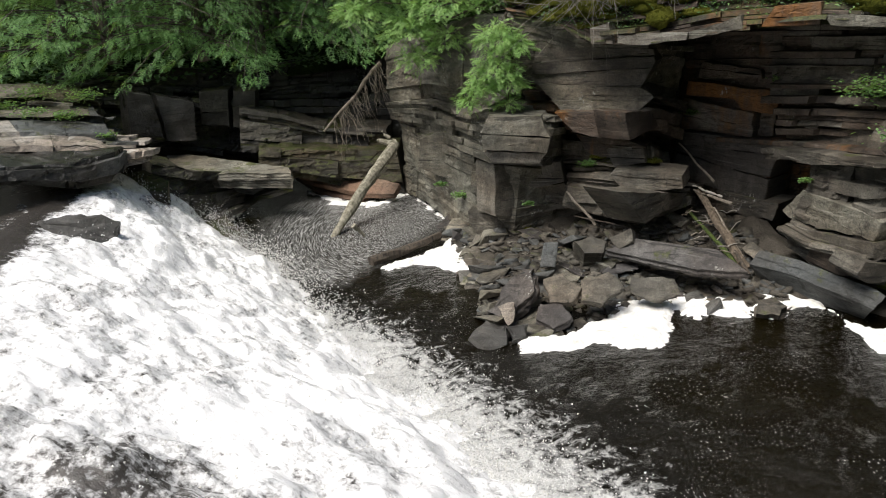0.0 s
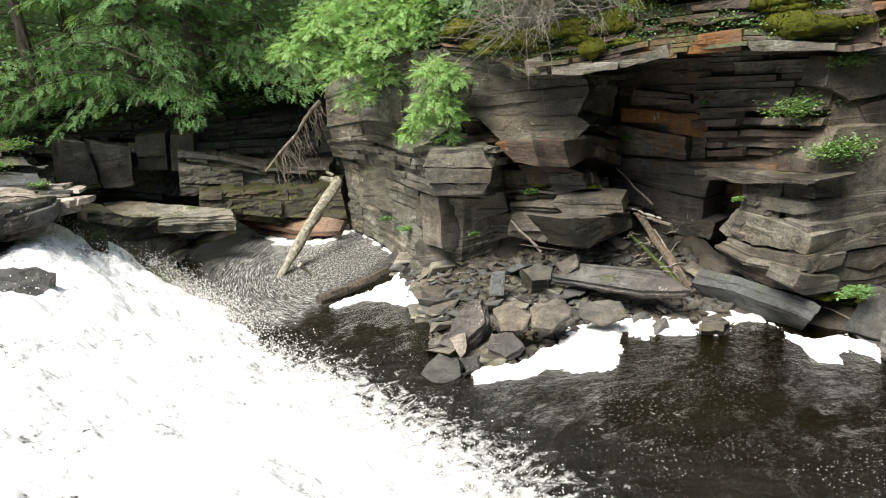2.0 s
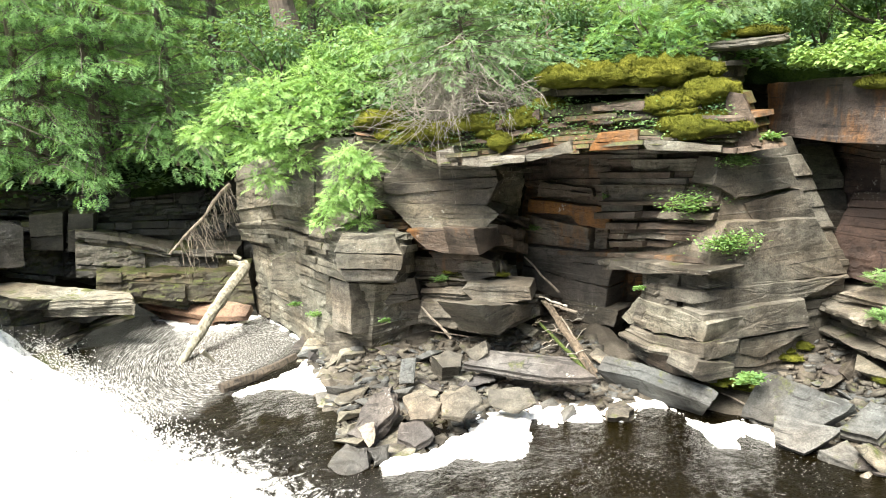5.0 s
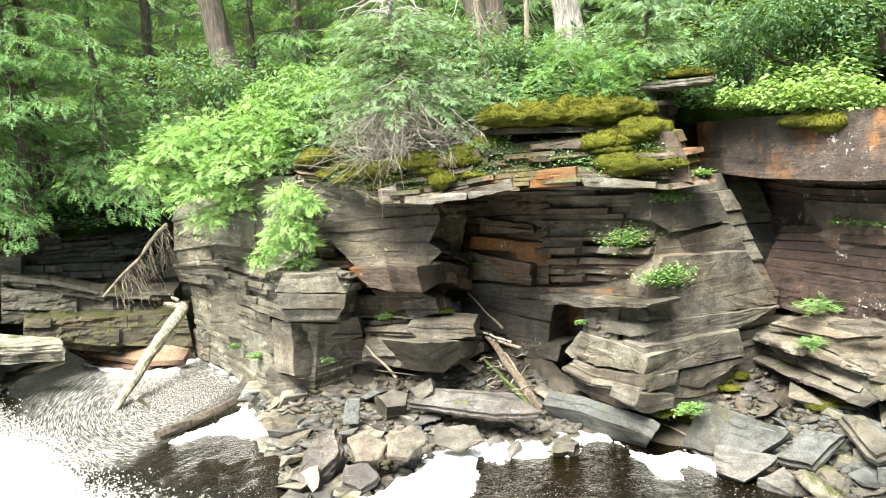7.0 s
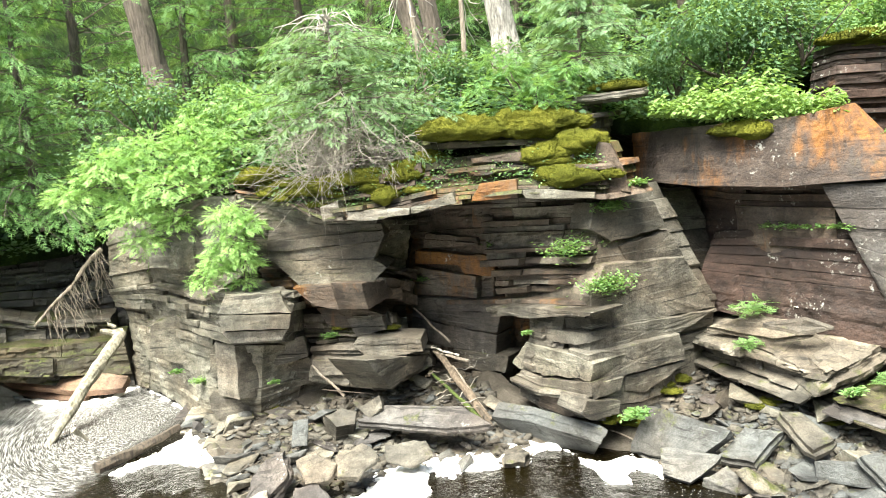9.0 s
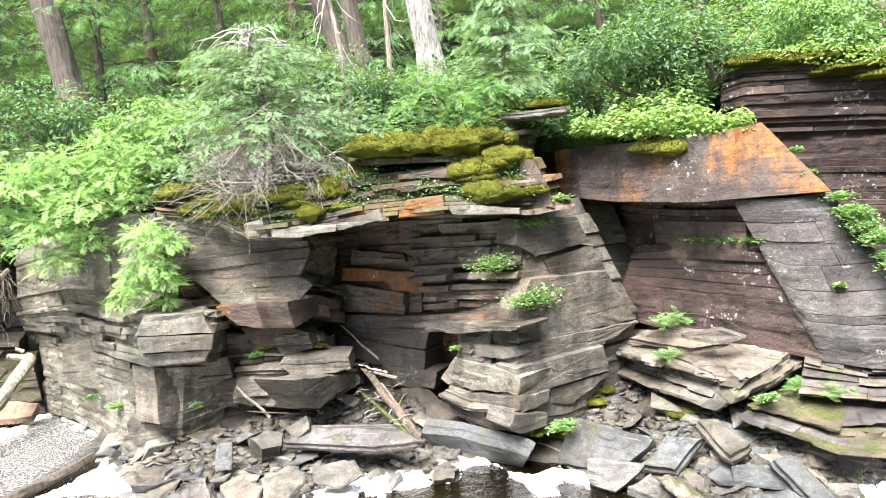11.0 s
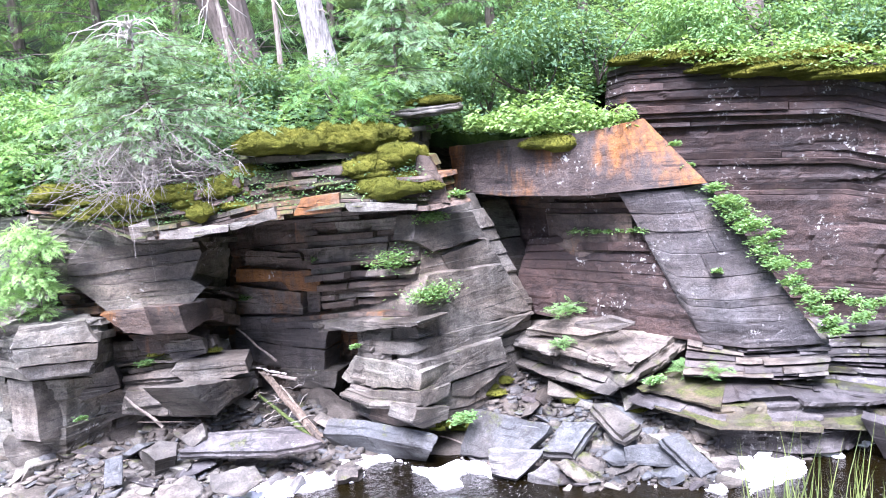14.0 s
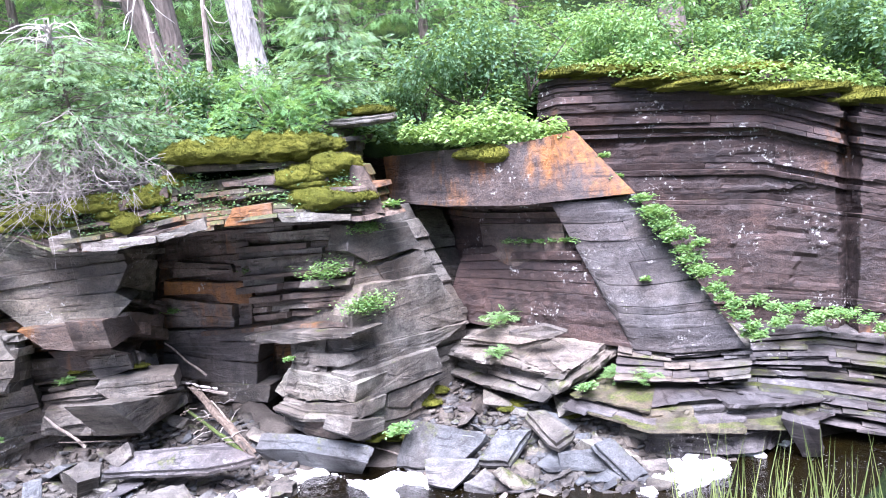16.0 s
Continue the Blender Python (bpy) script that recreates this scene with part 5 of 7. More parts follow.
falls = mesh_ob("waterfall", verts, faces, FALLS, smooth=True)
layer = falls.data.attributes.new("flow", "FLOAT_VECTOR", "POINT")
layer.data.foreach_set("vector", np.array(flow, dtype=np.float32).ravel())
layer = falls.data.attributes.new("calm", "FLOAT", "POINT")
layer.data.foreach_set("value", calms)
tagged(falls, "white cascade tumbling over a rock ledge into the pool", "waterfall", kind="structure")


# spray thrown up along the foot of the falls and down its face
rnd = random.Random(47)
DROP = (np.array([(0, -0.5, 0), (0, 0.5, 0), (1, 0, 0.1), (0.4, 0, 0.6)], dtype=np.float32), np.array([(0, 2, 1), (0, 1, 3), (1, 2, 3), (2, 0, 3)]))
drops = []
for k in range(15000):
    f = rnd.random()
    lip, foot = curve_at(FALL_LIP, f), curve_at(FALL_FOOT, f)
    v = 1.02 + rnd.gauss(0, 0.075) if k % 4 else rnd.uniform(0.2, 1.0)
    p = lip.lerp(foot, v)
    low = 1.72 * (1 - min(1.0, v) ** 1.25)
    z = low + 0.02 + abs(rnd.gauss(0, 0.17 if k % 4 else 0.08)) + (0.1 if v < 1 else 0.0)
    drops.append((Vector((p.x, p.y, z)), tilt_vec(rnd, 1), tilt_vec(rnd, 1), rnd.uniform(0.006, 0.024)))
tagged(tri_mesh("spray", *scattered(DROP, drops), FOAM), "fine white spray thrown up by the falls", "spray", kind="stuff")


def foam_patch(outline, seed=0, high=0.035):
    """A raft of foam, torn into lace towards its edge."""
    pts = [Vector((p[0], p[1])) for p in outline]
    x0, x1 = min(p.x for p in pts) - 0.25, max(p.x for p in pts) + 0.25
    y0, y1 = min(p.y for p in pts) - 0.25, max(p.y for p in pts) + 0.25
    cell = max(0.018, min(0.03, math.sqrt((x1 - x0) * (y1 - y0)) / 110))
    nx, ny = int((x1 - x0) / cell), int((y1 - y0) / cell)
    index, verts, faces = {}, [], []
    sides = list(zip(pts, pts[1:] + pts[:1]))

    def amount(x, y):
        p, best, inside = Vector((x, y)), 1e9, False
        for a, b in sides:
            d = b - a
            f = max(0.0, min(1.0, (p - a).dot(d) / d.length_squared))
            best = min(best, (p - a - d * f).length)
            if (a.y > y) != (b.y > y) and x < a.x + (y - a.y) / (b.y - a.y) * d.x:
                inside = not inside
        torn = 0.10 * fbm((x, y, seed), 3.2, 5) + 0.05 * noise.noise((x * 22, y * 22, seed))
        return (best if inside else -best) + torn

    for i in range(nx + 1):
        for j in range(ny + 1):
            x, y = x0 + cell * i, y0 + cell * j
            k = amount(x, y)
            if k > -0.07:
                lift = min(1.0, (k + 0.07) / 0.19)
                index[i, j] = len(verts)
                verts.append((x + 0.3 * cell * noise.noise((x * 40, y * 40, 1)), y + 0.3 * cell * noise.noise((x * 40, y * 40, 7)), -0.03 + (high + 0.05) * lift * (0.85 + 0.35 * noise.noise((x * 5, y * 5, seed)))))
    for i, j in index:
        ring = [index.get(q) for q in ((i, j), (i + 1, j), (i + 1, j + 1), (i, j + 1))]
        if None not in ring:
            faces.append(tuple(ring))
    return tagged(mesh_ob("foam_raft", verts, faces, FOAM, smooth=True), "thick white foam raft torn at its edges", "foam", "foam rafts")


foam_patch([(0.77, 7.83), (1.10, 7.79), (1.61, 7.92), (1.90, 8.23), (2.24, 8.64), (2.78, 8.67), (2.91, 8.48), (2.68, 7.94), (2.39, 7.42), (1.91, 7.51), (1.59, 7.58), (1.30, 7.44), (0.78, 7.44)], 21, 0.06)
foam_patch([(2.98, 8.55), (3.36, 8.45), (3.41, 8.11), (3.00, 8.03), (2.84, 8.19)], 22, 0.04)
foam_patch([(-1.06, 10.56), (-0.40, 11.08), (-0.10, 11.34), (0.24, 11.75), (0.71, 11.50), (1.15, 10.51), (1.06, 9.91), (0.65, 9.57), (0.33, 9.87), (0.15, 10.19), (-0.12, 10.47), (-0.44, 10.57), (-0.85, 10.38)], 23, 0.04)
foam_patch([(4.28, 9.04), (4.55, 8.56), (4.72, 8.03), (4.71, 7.66), (4.92, 7.49), (5.33, 7.42), (5.46, 7.12), (5.22, 6.82), (5.06, 7.12), (4.73, 6.84), (4.53, 6.92), (4.60, 7.31), (4.62, 7.95), (4.45, 8.21), (4.13, 8.08), (3.87, 7.81), (3.69, 8.00), (3.95, 8.57)], 24, 0.04)
foam_patch([(2.96, 8.86), (3.42, 8.68), (3.84, 8.52), (3.65, 7.97), (3.29, 8.11), (3.01, 8.34), (2.77, 8.34)], 25, 0.04)
foam_patch([(7.53, 5.10), (8.09, 4.94), (8.21, 4.64), (8.00, 4.42), (7.66, 4.30), (6.97, 4.42), (7.19, 4.65), (6.72, 4.63), (6.74, 4.76), (7.22, 4.99), (7.26, 4.76)], 26, 0.05)
foam_patch([(8.08, 5.49), (8.33, 5.22), (8.43, 4.64), (8.72, 4.29), (8.51, 4.19), (8.21, 4.64), (8.12, 5.00)], 27, 0.03)
foam_patch([(9.08, 4.39), (9.30, 4.12), (9.13, 4.03), (8.89, 4.13)], 28, 0.03)
foam_patch([(-3.06, 15.88), (-1.70, 14.39), (-1.16, 14.39), (-0.84, 14.80), (-0.70, 15.05), (-0.83, 14.41), (-1.45, 13.93), (-2.25, 14.47)], 7, 0.02)
foam_patch([(-1.69, 14.18), (-1.31, 14.71), (-0.62, 14.97), (-0.25, 14.08), (0.10, 13.05), (0.05, 12.90), (-0.30, 13.82), (-0.62, 14.70), (-1.27, 14.40)], 11, 0.02)
foam_patch([(-4.22, 14.04), (-4.15, 14.51), (-4.00, 14.82), (-3.83, 14.56), (-3.93, 14.20), (-4.06, 13.77)], 12, 0.02)

# ---- plants ----
def leaf_clump(spots, rnd, centre, size, count, leaf, up=0.6):
    """Leaves all through a lumpy ellipsoid, more of them towards its skin."""
    lobes = [(Vector((rnd.gauss(0, 0.45), rnd.gauss(0, 0.45), rnd.gauss(0, 0.35))), rnd.uniform(0.3, 0.6)) for _ in range(9)]
    for _ in range(count):
        c, r = rnd.choice(lobes)
        d = tilt_vec(rnd, 1).normalized()
        q = c + d * (r * rnd.random() ** 0.4)
        p = Vector(centre) + Vector((q.x * size[0], q.y * size[1], q.z * size[2]))
        way = Vector((d.x, d.y, d.z * 0.4 - 0.25)) + tilt_vec(rnd, 0.4)
        spots.append((p, way, Vector((0, 0, 1)) * up + tilt_vec(rnd, 0.35) + d * 0.3, leaf * rnd.uniform(0.6, 1.25)))


def bush(name, label, at, size, count, leaf, mat, seed, shape=None, category="bush", stems=5, root=None):
    rnd = random.Random(seed)
    foot = Vector(root) if root else Vector(at) - Vector((0, 0, size[2] * 0.9))
    ob = base(name, foot, label, category)
    spots = []
    leaf_clump(spots, rnd, at, size, count, leaf)
    tri_mesh("foliage", *scattered(shape or LEAF, spots), mat, ob)
    pieces = []
    for k in range(stems):
        tip = Vector(at) + Vector((rnd.gauss(0, 0.5) * size[0], rnd.gauss(0, 0.5) * size[1], rnd.uniform(-0.1, 0.6) * size[2]))
        pieces.append(limb(bent(foot, tip, 6, -0.05, 0.15, seed + k), tapered(0.02, 0.005, 6), 5))
    tagged(mesh_ob("wood", *joined(pieces), BARK, ob), kind="stuff")
    return ob


def bough(spots, twigs, rnd, a, b, spray, sag=0.15, dense=14, wide=0.3, stout=1.0):
    """A branch of flat sprays from a to b, drooping."""
    a, b = Vector(a), Vector(b)
    d = b - a
    side = d.cross(Vector((0, 0, 1))).normalized()
    length = d.length
    pts = bent(a, b, 5, -sag * length * 0.4, 0.04 * length, rnd.random() * 50)
    twigs.append(limb(pts, tapered((0.012 + 0.010 * length) * stout, 0.004 * stout, 5), 4))
    n = max(4, int(dense * length))
    for i in range(n):
        f = 0.18 + 0.82 * (i + rnd.random()) / n
        k = min(4, int(f * 5))
        p = pts[k].lerp(pts[k + 1], f * 5 - k)
        s = 1 if i % 2 else -1
        reach = wide * length * (1.05 - f) ** 0.7
        for m in range(2):
            q = p + side * (s * reach * rnd.uniform(0.0, 0.8)) + Vector((0, 0, -sag * reach * rnd.random()))
            way = d.normalized() * rnd.uniform(0.3, 1.0) + side * (s * rnd.uniform(0.2, 1.0)) + Vector((0, 0, -0.25 - sag * rnd.random())) + tilt_vec(rnd, 0.25)
            spots.append((q, way, Vector((0, 0, 1)) + tilt_vec(rnd, 0.4), spray * rnd.uniform(0.6, 1.35)))
    spots.append((pts[-1], d + Vector((0, 0, -0.3)), Vector((0, 0, 1)), spray * 1.2))


def conifer(name, label, foot, height, reach, mat, seed, whorls=11, per=6, low=0.12, spray=0.3, lean=(0, 0), trunk=0.06, dense=9, barkmat=None, sag=0.25, shape=None, dead=0.0, taper=0.85, dome=1.0, category="conifer"):
    rnd = random.Random(seed)
    foot = Vector(foot)
    top = foot + Vector((lean[0], lean[1], height))
    ob = base(name, foot, label, category)
    path = bent(foot, top, 10, 0, 0.03 * height, seed)
    mesh_ob("trunk", *limb(path, [trunk * (1 - 0.9 * i / 10) for i in range(11)], 9, 0.15, seed), barkmat or BARK, ob)
    spots, twigs, dry = [], [], []
    for w in range(whorls):
        f = low + (0.98 - low) * w / (whorls - 1)
        i = min(9, int(f * 10))
        p = path[i].lerp(path[i + 1], f * 10 - i)
        long = reach * (1 - taper * ((f - low) / (1 - low))) ** dome * rnd.uniform(0.8, 1.15)
        for k in range(per):
            a = rnd.uniform(0, 2 * math.pi)
            lg = long * rnd.uniform(0.6, 1.2)
            f2 = min(0.98, max(low, f + rnd.uniform(-0.6, 0.6) * (0.98 - low) / whorls))
            i = min(9, int(f2 * 10))
            p = path[i].lerp(path[i + 1], f2 * 10 - i)
            tip = p + Vector((math.cos(a) * lg, math.sin(a) * lg, lg * rnd.uniform(-0.35, 0.15)))
            if f < dead:
                for m in range(5):
                    q = p.lerp(tip, 0.75) + tilt_vec(rnd, 0.2 * lg) + Vector((0, 0, -0.12 * lg))
                    q.z = max(q.z, foot.z - 0.1)
                    dry.append(limb(bent(p.lerp(tip, 0.15 * m), q, 5, -0.08 * lg, 0.35 * lg, rnd.random() * 90), tapered(0.008, 0.002, 5), 4))
                    for t in range(6):
                        s = p.lerp(q, rnd.uniform(0.3, 0.9))
                        dry.append(limb(bent(s, s + tilt_vec(rnd, 0.22 * lg) + Vector((0, 0, -0.12)), 3, 0, 0.06, rnd.random() * 90), tapered(0.004, 0.0015, 3), 3))
            else:
                bough(spots, twigs, rnd, p, tip, spray, sag, dense, stout=0.4 if height < 3 else 0.55)
    if spots:
        tri_mesh("needles", *scattered(shape or SPRAY, spots), mat, ob)
        tagged(mesh_ob("wood", *joined(twigs), BARK, ob), kind="stuff")
    if dry:
        tagged(mesh_ob("dead_wood", *joined(dry), GREYTWIG, ob, "bare grey dead branches"), kind="stuff")
    return ob


# bright bush hanging over the pool and the young cedar below it
def spray_mass(name, label, foot, lobes, count, spray, mat, seed, category="bush"):
    """A bush of many small sprays that hang outwards from rounded masses."""
    rnd = random.Random(seed)
    ob = base(name, foot, label, category)
    spots, pieces = [], []
    share = sum(r ** 2 for _, r in lobes)
    for k, (c, r) in enumerate(lobes):
        c = Vector(c)
        pieces.append(limb(bent(foot, c, 6, -0.1, 0.2, seed + k), tapered(0.025, 0.006, 6), 5))
        for _ in range(int(count * r ** 2 / share)):
            d = tilt_vec(rnd, 1).normalized()
            d.z = abs(d.z) * 0.9 - 0.35 if rnd.random() < 0.8 else d.z
            q = c + Vector((d.x, d.y, d.z)) * (r * rnd.uniform(0.45, 1.05) * (1 + 0.35 * noise.noise(c + d * 2)))
            spots.append((q, Vector((d.x, d.y, -0.15 + 0.3 * d.z)) + tilt_vec(rnd, 0.35), Vector((0, 0, 1)) + d * 0.5 + tilt_vec(rnd, 0.25), spray * rnd.uniform(0.6, 1.3)))
    tri_mesh("foliage", *scattered(SPRAY_FULL, spots), mat, ob)
    tagged(mesh_ob("wood", *joined(pieces), BARK, ob), kind="stuff")
    return ob


spray_mass("cedar_bush", "bright green cedar bush spilling over the cliff edge", (1.22, 11.74, 3.67),
    [((-0.97, 12.16, 3.75), 0.42), ((-0.57, 12.09, 4.11), 0.5), ((-0.29, 11.90, 3.41), 0.5), ((-0.18, 11.80, 2.97), 0.32), ((0.06, 12.20, 4.32), 0.5), ((0.24, 11.80, 3.79), 0.55), ((0.67, 12.18, 4.54), 0.45),
     ((0.77, 11.88, 4.09), 0.5), ((1.23, 11.94, 4.41), 0.45), ((0.30, 11.80, 3.22), 0.3), ((0.97, 11.66, 3.82), 0.35), ((1.64, 12.09, 4.84), 0.4), ((-1.29, 12.23, 3.74), 0.22)],
    4300, 0.155, NEEDLE_BRIGHT, 7)
spray_mass("hanging_cedar", "young cedar hanging down the rock face", (1.22, 11.13, 3.51),
    [((0.96, 10.76, 3.31), 0.32), ((1.21, 10.63, 3.17), 0.25), ((0.94, 10.66, 2.87), 0.36), ((1.12, 10.64, 2.65), 0.26), ((0.69, 10.68, 2.61), 0.26), ((0.55, 10.69, 2.44), 0.18), ((1.09, 10.64, 2.36), 0.16)],
    1500, 0.14, NEEDLE_BRIGHT, 8)

# the fir on the cap, its lower branches dead
fir = conifer("fir", "small blue-green fir with bare grey lower branches", (2.88, 10.51, 3.76), 2.05, 1.85, NEEDLE_BLUE, 11, 13, 13, 0.10, 0.105, (-0.3, 0), 0.05, 23, BARK, 0.2, SPRAY_FIR, 0.32, 0.8, 0.5)
spray_mass("fir_seedling", "young bright green fir sprays over a mossy shelf", (5.02, 9.11, 4.26),
    [((4.38, 9.32, 4.81), 0.2), ((4.73, 9.15, 5.00), 0.26), ((5.01, 8.89, 4.74), 0.26), ((5.50, 8.95, 4.97), 0.26), ((4.75, 8.91, 4.54), 0.15), ((5.06, 8.62, 4.53), 0.16), ((4.63, 9.53, 5.21), 0.2)],
    800, 0.15, NEEDLE_DARK, 12, "conifer")
conifer("fir", "young fir at the wood's edge", (6.14, 9.61, 4.94), 1.8, 1.3, NEEDLE_BLUE, 13, 9, 9, 0.1, 0.17, (0, 0), 0.03, 14, BARK, 0.15, SPRAY_FIR)

rnd = random.Random(19)
tip = Vector((2.61, 10.58, 6.03))
pieces = []
for k in range(26):
    a = rnd.uniform(0, 6.28)
    out = Vector((math.cos(a), math.sin(a), 0)) * rnd.uniform(0.35, 0.95)
    pieces.append(limb(bent(tip - Vector((0, 0, rnd.uniform(0, 0.25))), tip + out + Vector((0, 0, -rnd.uniform(0.15, 0.45))), 6, -0.12, 0.1, k), tapered(0.012, 0.003, 6), 5))
pieces.append(limb(bent(tip - Vector((0, 0, 0.6)), tip + Vector((0, 0, 0.1)), 4, 0, 0.02, 3), tapered(0.02, 0.008, 4), 6))
tagged(mesh_ob("dead_leader", *joined(pieces), BLEACHED, fir, "bare bleached dead top"), kind="stuff")

# its dead lower boughs: a grey skirt of fine twigs that fans out and droops over the cap
rnd = random.Random(23)
SKIRT = [(1.11, 10.54, 4.25), (1.40, 10.31, 4.07), (1.80, 10.04, 3.94), (2.02, 9.69, 3.82), (2.25, 9.43, 3.79), (2.52, 9.26, 3.84), (2.81, 8.97, 3.89), (3.12, 8.76, 3.89), (3.41, 8.65, 3.83)]
pieces = []
for k in range(30):
    tip = curve_at(SKIRT, rnd.random()) + Vector((rnd.gauss(0, 0.07), rnd.gauss(0, 0.15), rnd.gauss(0.04, 0.1)))
    start = Vector((2.60 + rnd.gauss(0, 0.28), 10.3 + rnd.gauss(0, 0.15), rnd.uniform(3.98, 4.75)))
    tip = start.lerp(tip, rnd.uniform(0.4, 1.05))
    path = bent(start, tip, 8, -rnd.uniform(0.02, 0.28), 0.28, k * 1.7)
    pieces.append(limb(path, tapered(0.008, 0.0025, 8), 4))
    for m in range(16):
        i = rnd.randint(3, 8)
        d = (path[i] - path[i - 1]).normalized()
        q = path[i] + d * rnd.uniform(0.06, 0.3) + Vector((rnd.gauss(0, 0.07), rnd.gauss(0, 0.07), rnd.gauss(-0.03, 0.06)))
        pieces.append(limb(bent(path[i], q, 3, rnd.uniform(-0.02, 0.04), 0.03, rnd.random() * 90), tapered(0.004, 0.0018, 3), 3))
tagged(mesh_ob("dead_skirt", *joined(pieces), GREYTWIG, fir, "bare grey dead twigs drooping over the cap"), kind="stuff")

# undergrowth on the bank
BUSHES = [
    ((8.07, 8.61, 5.31), (1.3, 0.8, 0.75), 4940, 0.082, LEAF_MID, "grey-green shrub on the cliff top"),
    ((7.36, 8.97, 4.98), (0.7, 0.6, 0.5), 2280, 0.068, LEAF_MID, "leafy green shrub on the cliff top"),
    ((5.08, 11.09, 5.32), (0.9, 0.6, 0.5), 2660, 0.075, LEAF_MID, "green saplings among tree roots"),
    ((1.60, 12.50, 4.78), (1.0, 0.7, 0.6), 3040, 0.075, LEAF_BRIGHT, "bright green leafy sapling"),
    ((10.38, 7.83, 5.81), (1.2, 0.9, 0.7), 4180, 0.082, LEAF_BRIGHT, "bright green shrub on the rim"),
    ((11.24, 6.54, 5.52), (1.2, 0.9, 0.6), 4180, 0.082, LEAF_BRIGHT, "bright green shrub on the rim"),
    ((11.85, 5.35, 5.37), (1.2, 0.9, 0.7), 4180, 0.082, LEAF_MID, "green shrub leaning over the rim"),
    ((12.32, 4.16, 5.30), (1.2, 0.9, 0.8), 4180, 0.082, LEAF_MID, "green shrub leaning over the rim"),
    ((9.02, 8.21, 5.57), (0.8, 0.7, 0.8), 3230, 0.075, LEAF_MID, "tall green shrub beside the rim"),
    ((0.16, 14.00, 5.25), (1.6, 0.9, 0.8), 3800, 0.088, LEAF_MID, "green undergrowth on the bank"),
    ((4.35, 12.04, 5.37), (0.9, 0.7, 0.5), 2470, 0.075, LEAF_MID, "low green undergrowth below the trees"),
]
for k, (at, size, count, leaf, mat, label) in enumerate(BUSHES):
    bush("shrub", label, at, size, count, leaf, mat, 100 + k)

# low leaves that carpet the rims
def patch_of_leaves(name, label, centre, half, count, leaf, mat, seed, shape=None):
    rnd = random.Random(seed)
    c, spots = Vector(centre), [[] for _ in range(9)]
    a, b = Vector(half[0]), Vector(half[1])
    for _ in range(count):
        f, g = rnd.uniform(-1, 1), rnd.uniform(-1, 1)
        if f * f + g * g > 1.05:
            continue
        hump = 0.35 + 1.3 * max(0.0, 0.5 + noise.noise((f * 4 + seed, g * 2, 0)))
        p = c + a * f + b * g + Vector((0, 0, rnd.uniform(-0.25, 1) * half[2] * hump * (1 - 0.6 * f * f)))
        w = rnd.uniform(0, 6.28)
        spots[min(8, int((f + 1.02) * 4.4))].append((p, Vector((math.cos(w), math.sin(w), -0.3)), Vector((0, -0.3, 1)) + tilt_vec(rnd, 0.3), leaf * rnd.uniform(0.6, 1.2)))
    ob = base(name, c, label, "plants")
    for clump in spots:
        tagged(tri_mesh("plant", *scattered(shape or LEAF_WIDE, clump), mat, ob), kind="stuff")
    return ob


p0, p1 = Vector((6.61, 8.67, 4.31)), Vector((8.09, 6.70, 4.16))
patch_of_leaves("berry_patch", "thick yellow-green patch of broad leaves on the rock rim", (p0 + p1) / 2, ((p1 - p0) / 2, Vector((0.35, 0.4, 0)), 0.3), 3800, 0.095, LEAF_BERRY, 201, LEAF)
p0, p1 = Vector((9.26, 7.64, 5.18)), Vector((11.37, 3.84, 4.52))
patch_of_leaves("rim_plants", "low bright plants along the rim of the wall", (p0 + p1) / 2, ((p1 - p0) / 2, Vector((0.4, 0.2, 0)), 0.3), 3600, 0.085, LEAF_BERRY, 202, LEAF)


def ledge_plant(at, size, count, leaf, mat, seed, label="bright green fern growing on a ledge", frond=False):
    rnd = random.Random(seed)
    spots = []
    for _ in range(count):
        a = rnd.uniform(0, 6.28)
        d = Vector((math.cos(a), math.sin(a), rnd.uniform(-0.2, 0.7)))
        p = Vector(at) + Vector((rnd.gauss(0, 0.36) * size, rnd.gauss(0, 0.14) * size - 0.04, rnd.gauss(0.04, 0.11) * size))
        spots.append((p, d, Vector((0, 0, 1)) + tilt_vec(rnd, 0.3), leaf * rnd.uniform(0.6, 1.2)))
    ob = base("ledge_fern", at, label, "fern", "ferns on the ledges")
    if frond:
        spots = [(p, d, u, leaf * rnd.uniform(1.8, 3.0)) for p, d, u, _ in spots[::5]]
    tri_mesh("fronds", *scattered(SPRAY_FULL if frond else LEAF, spots), mat, ob)
    return ob


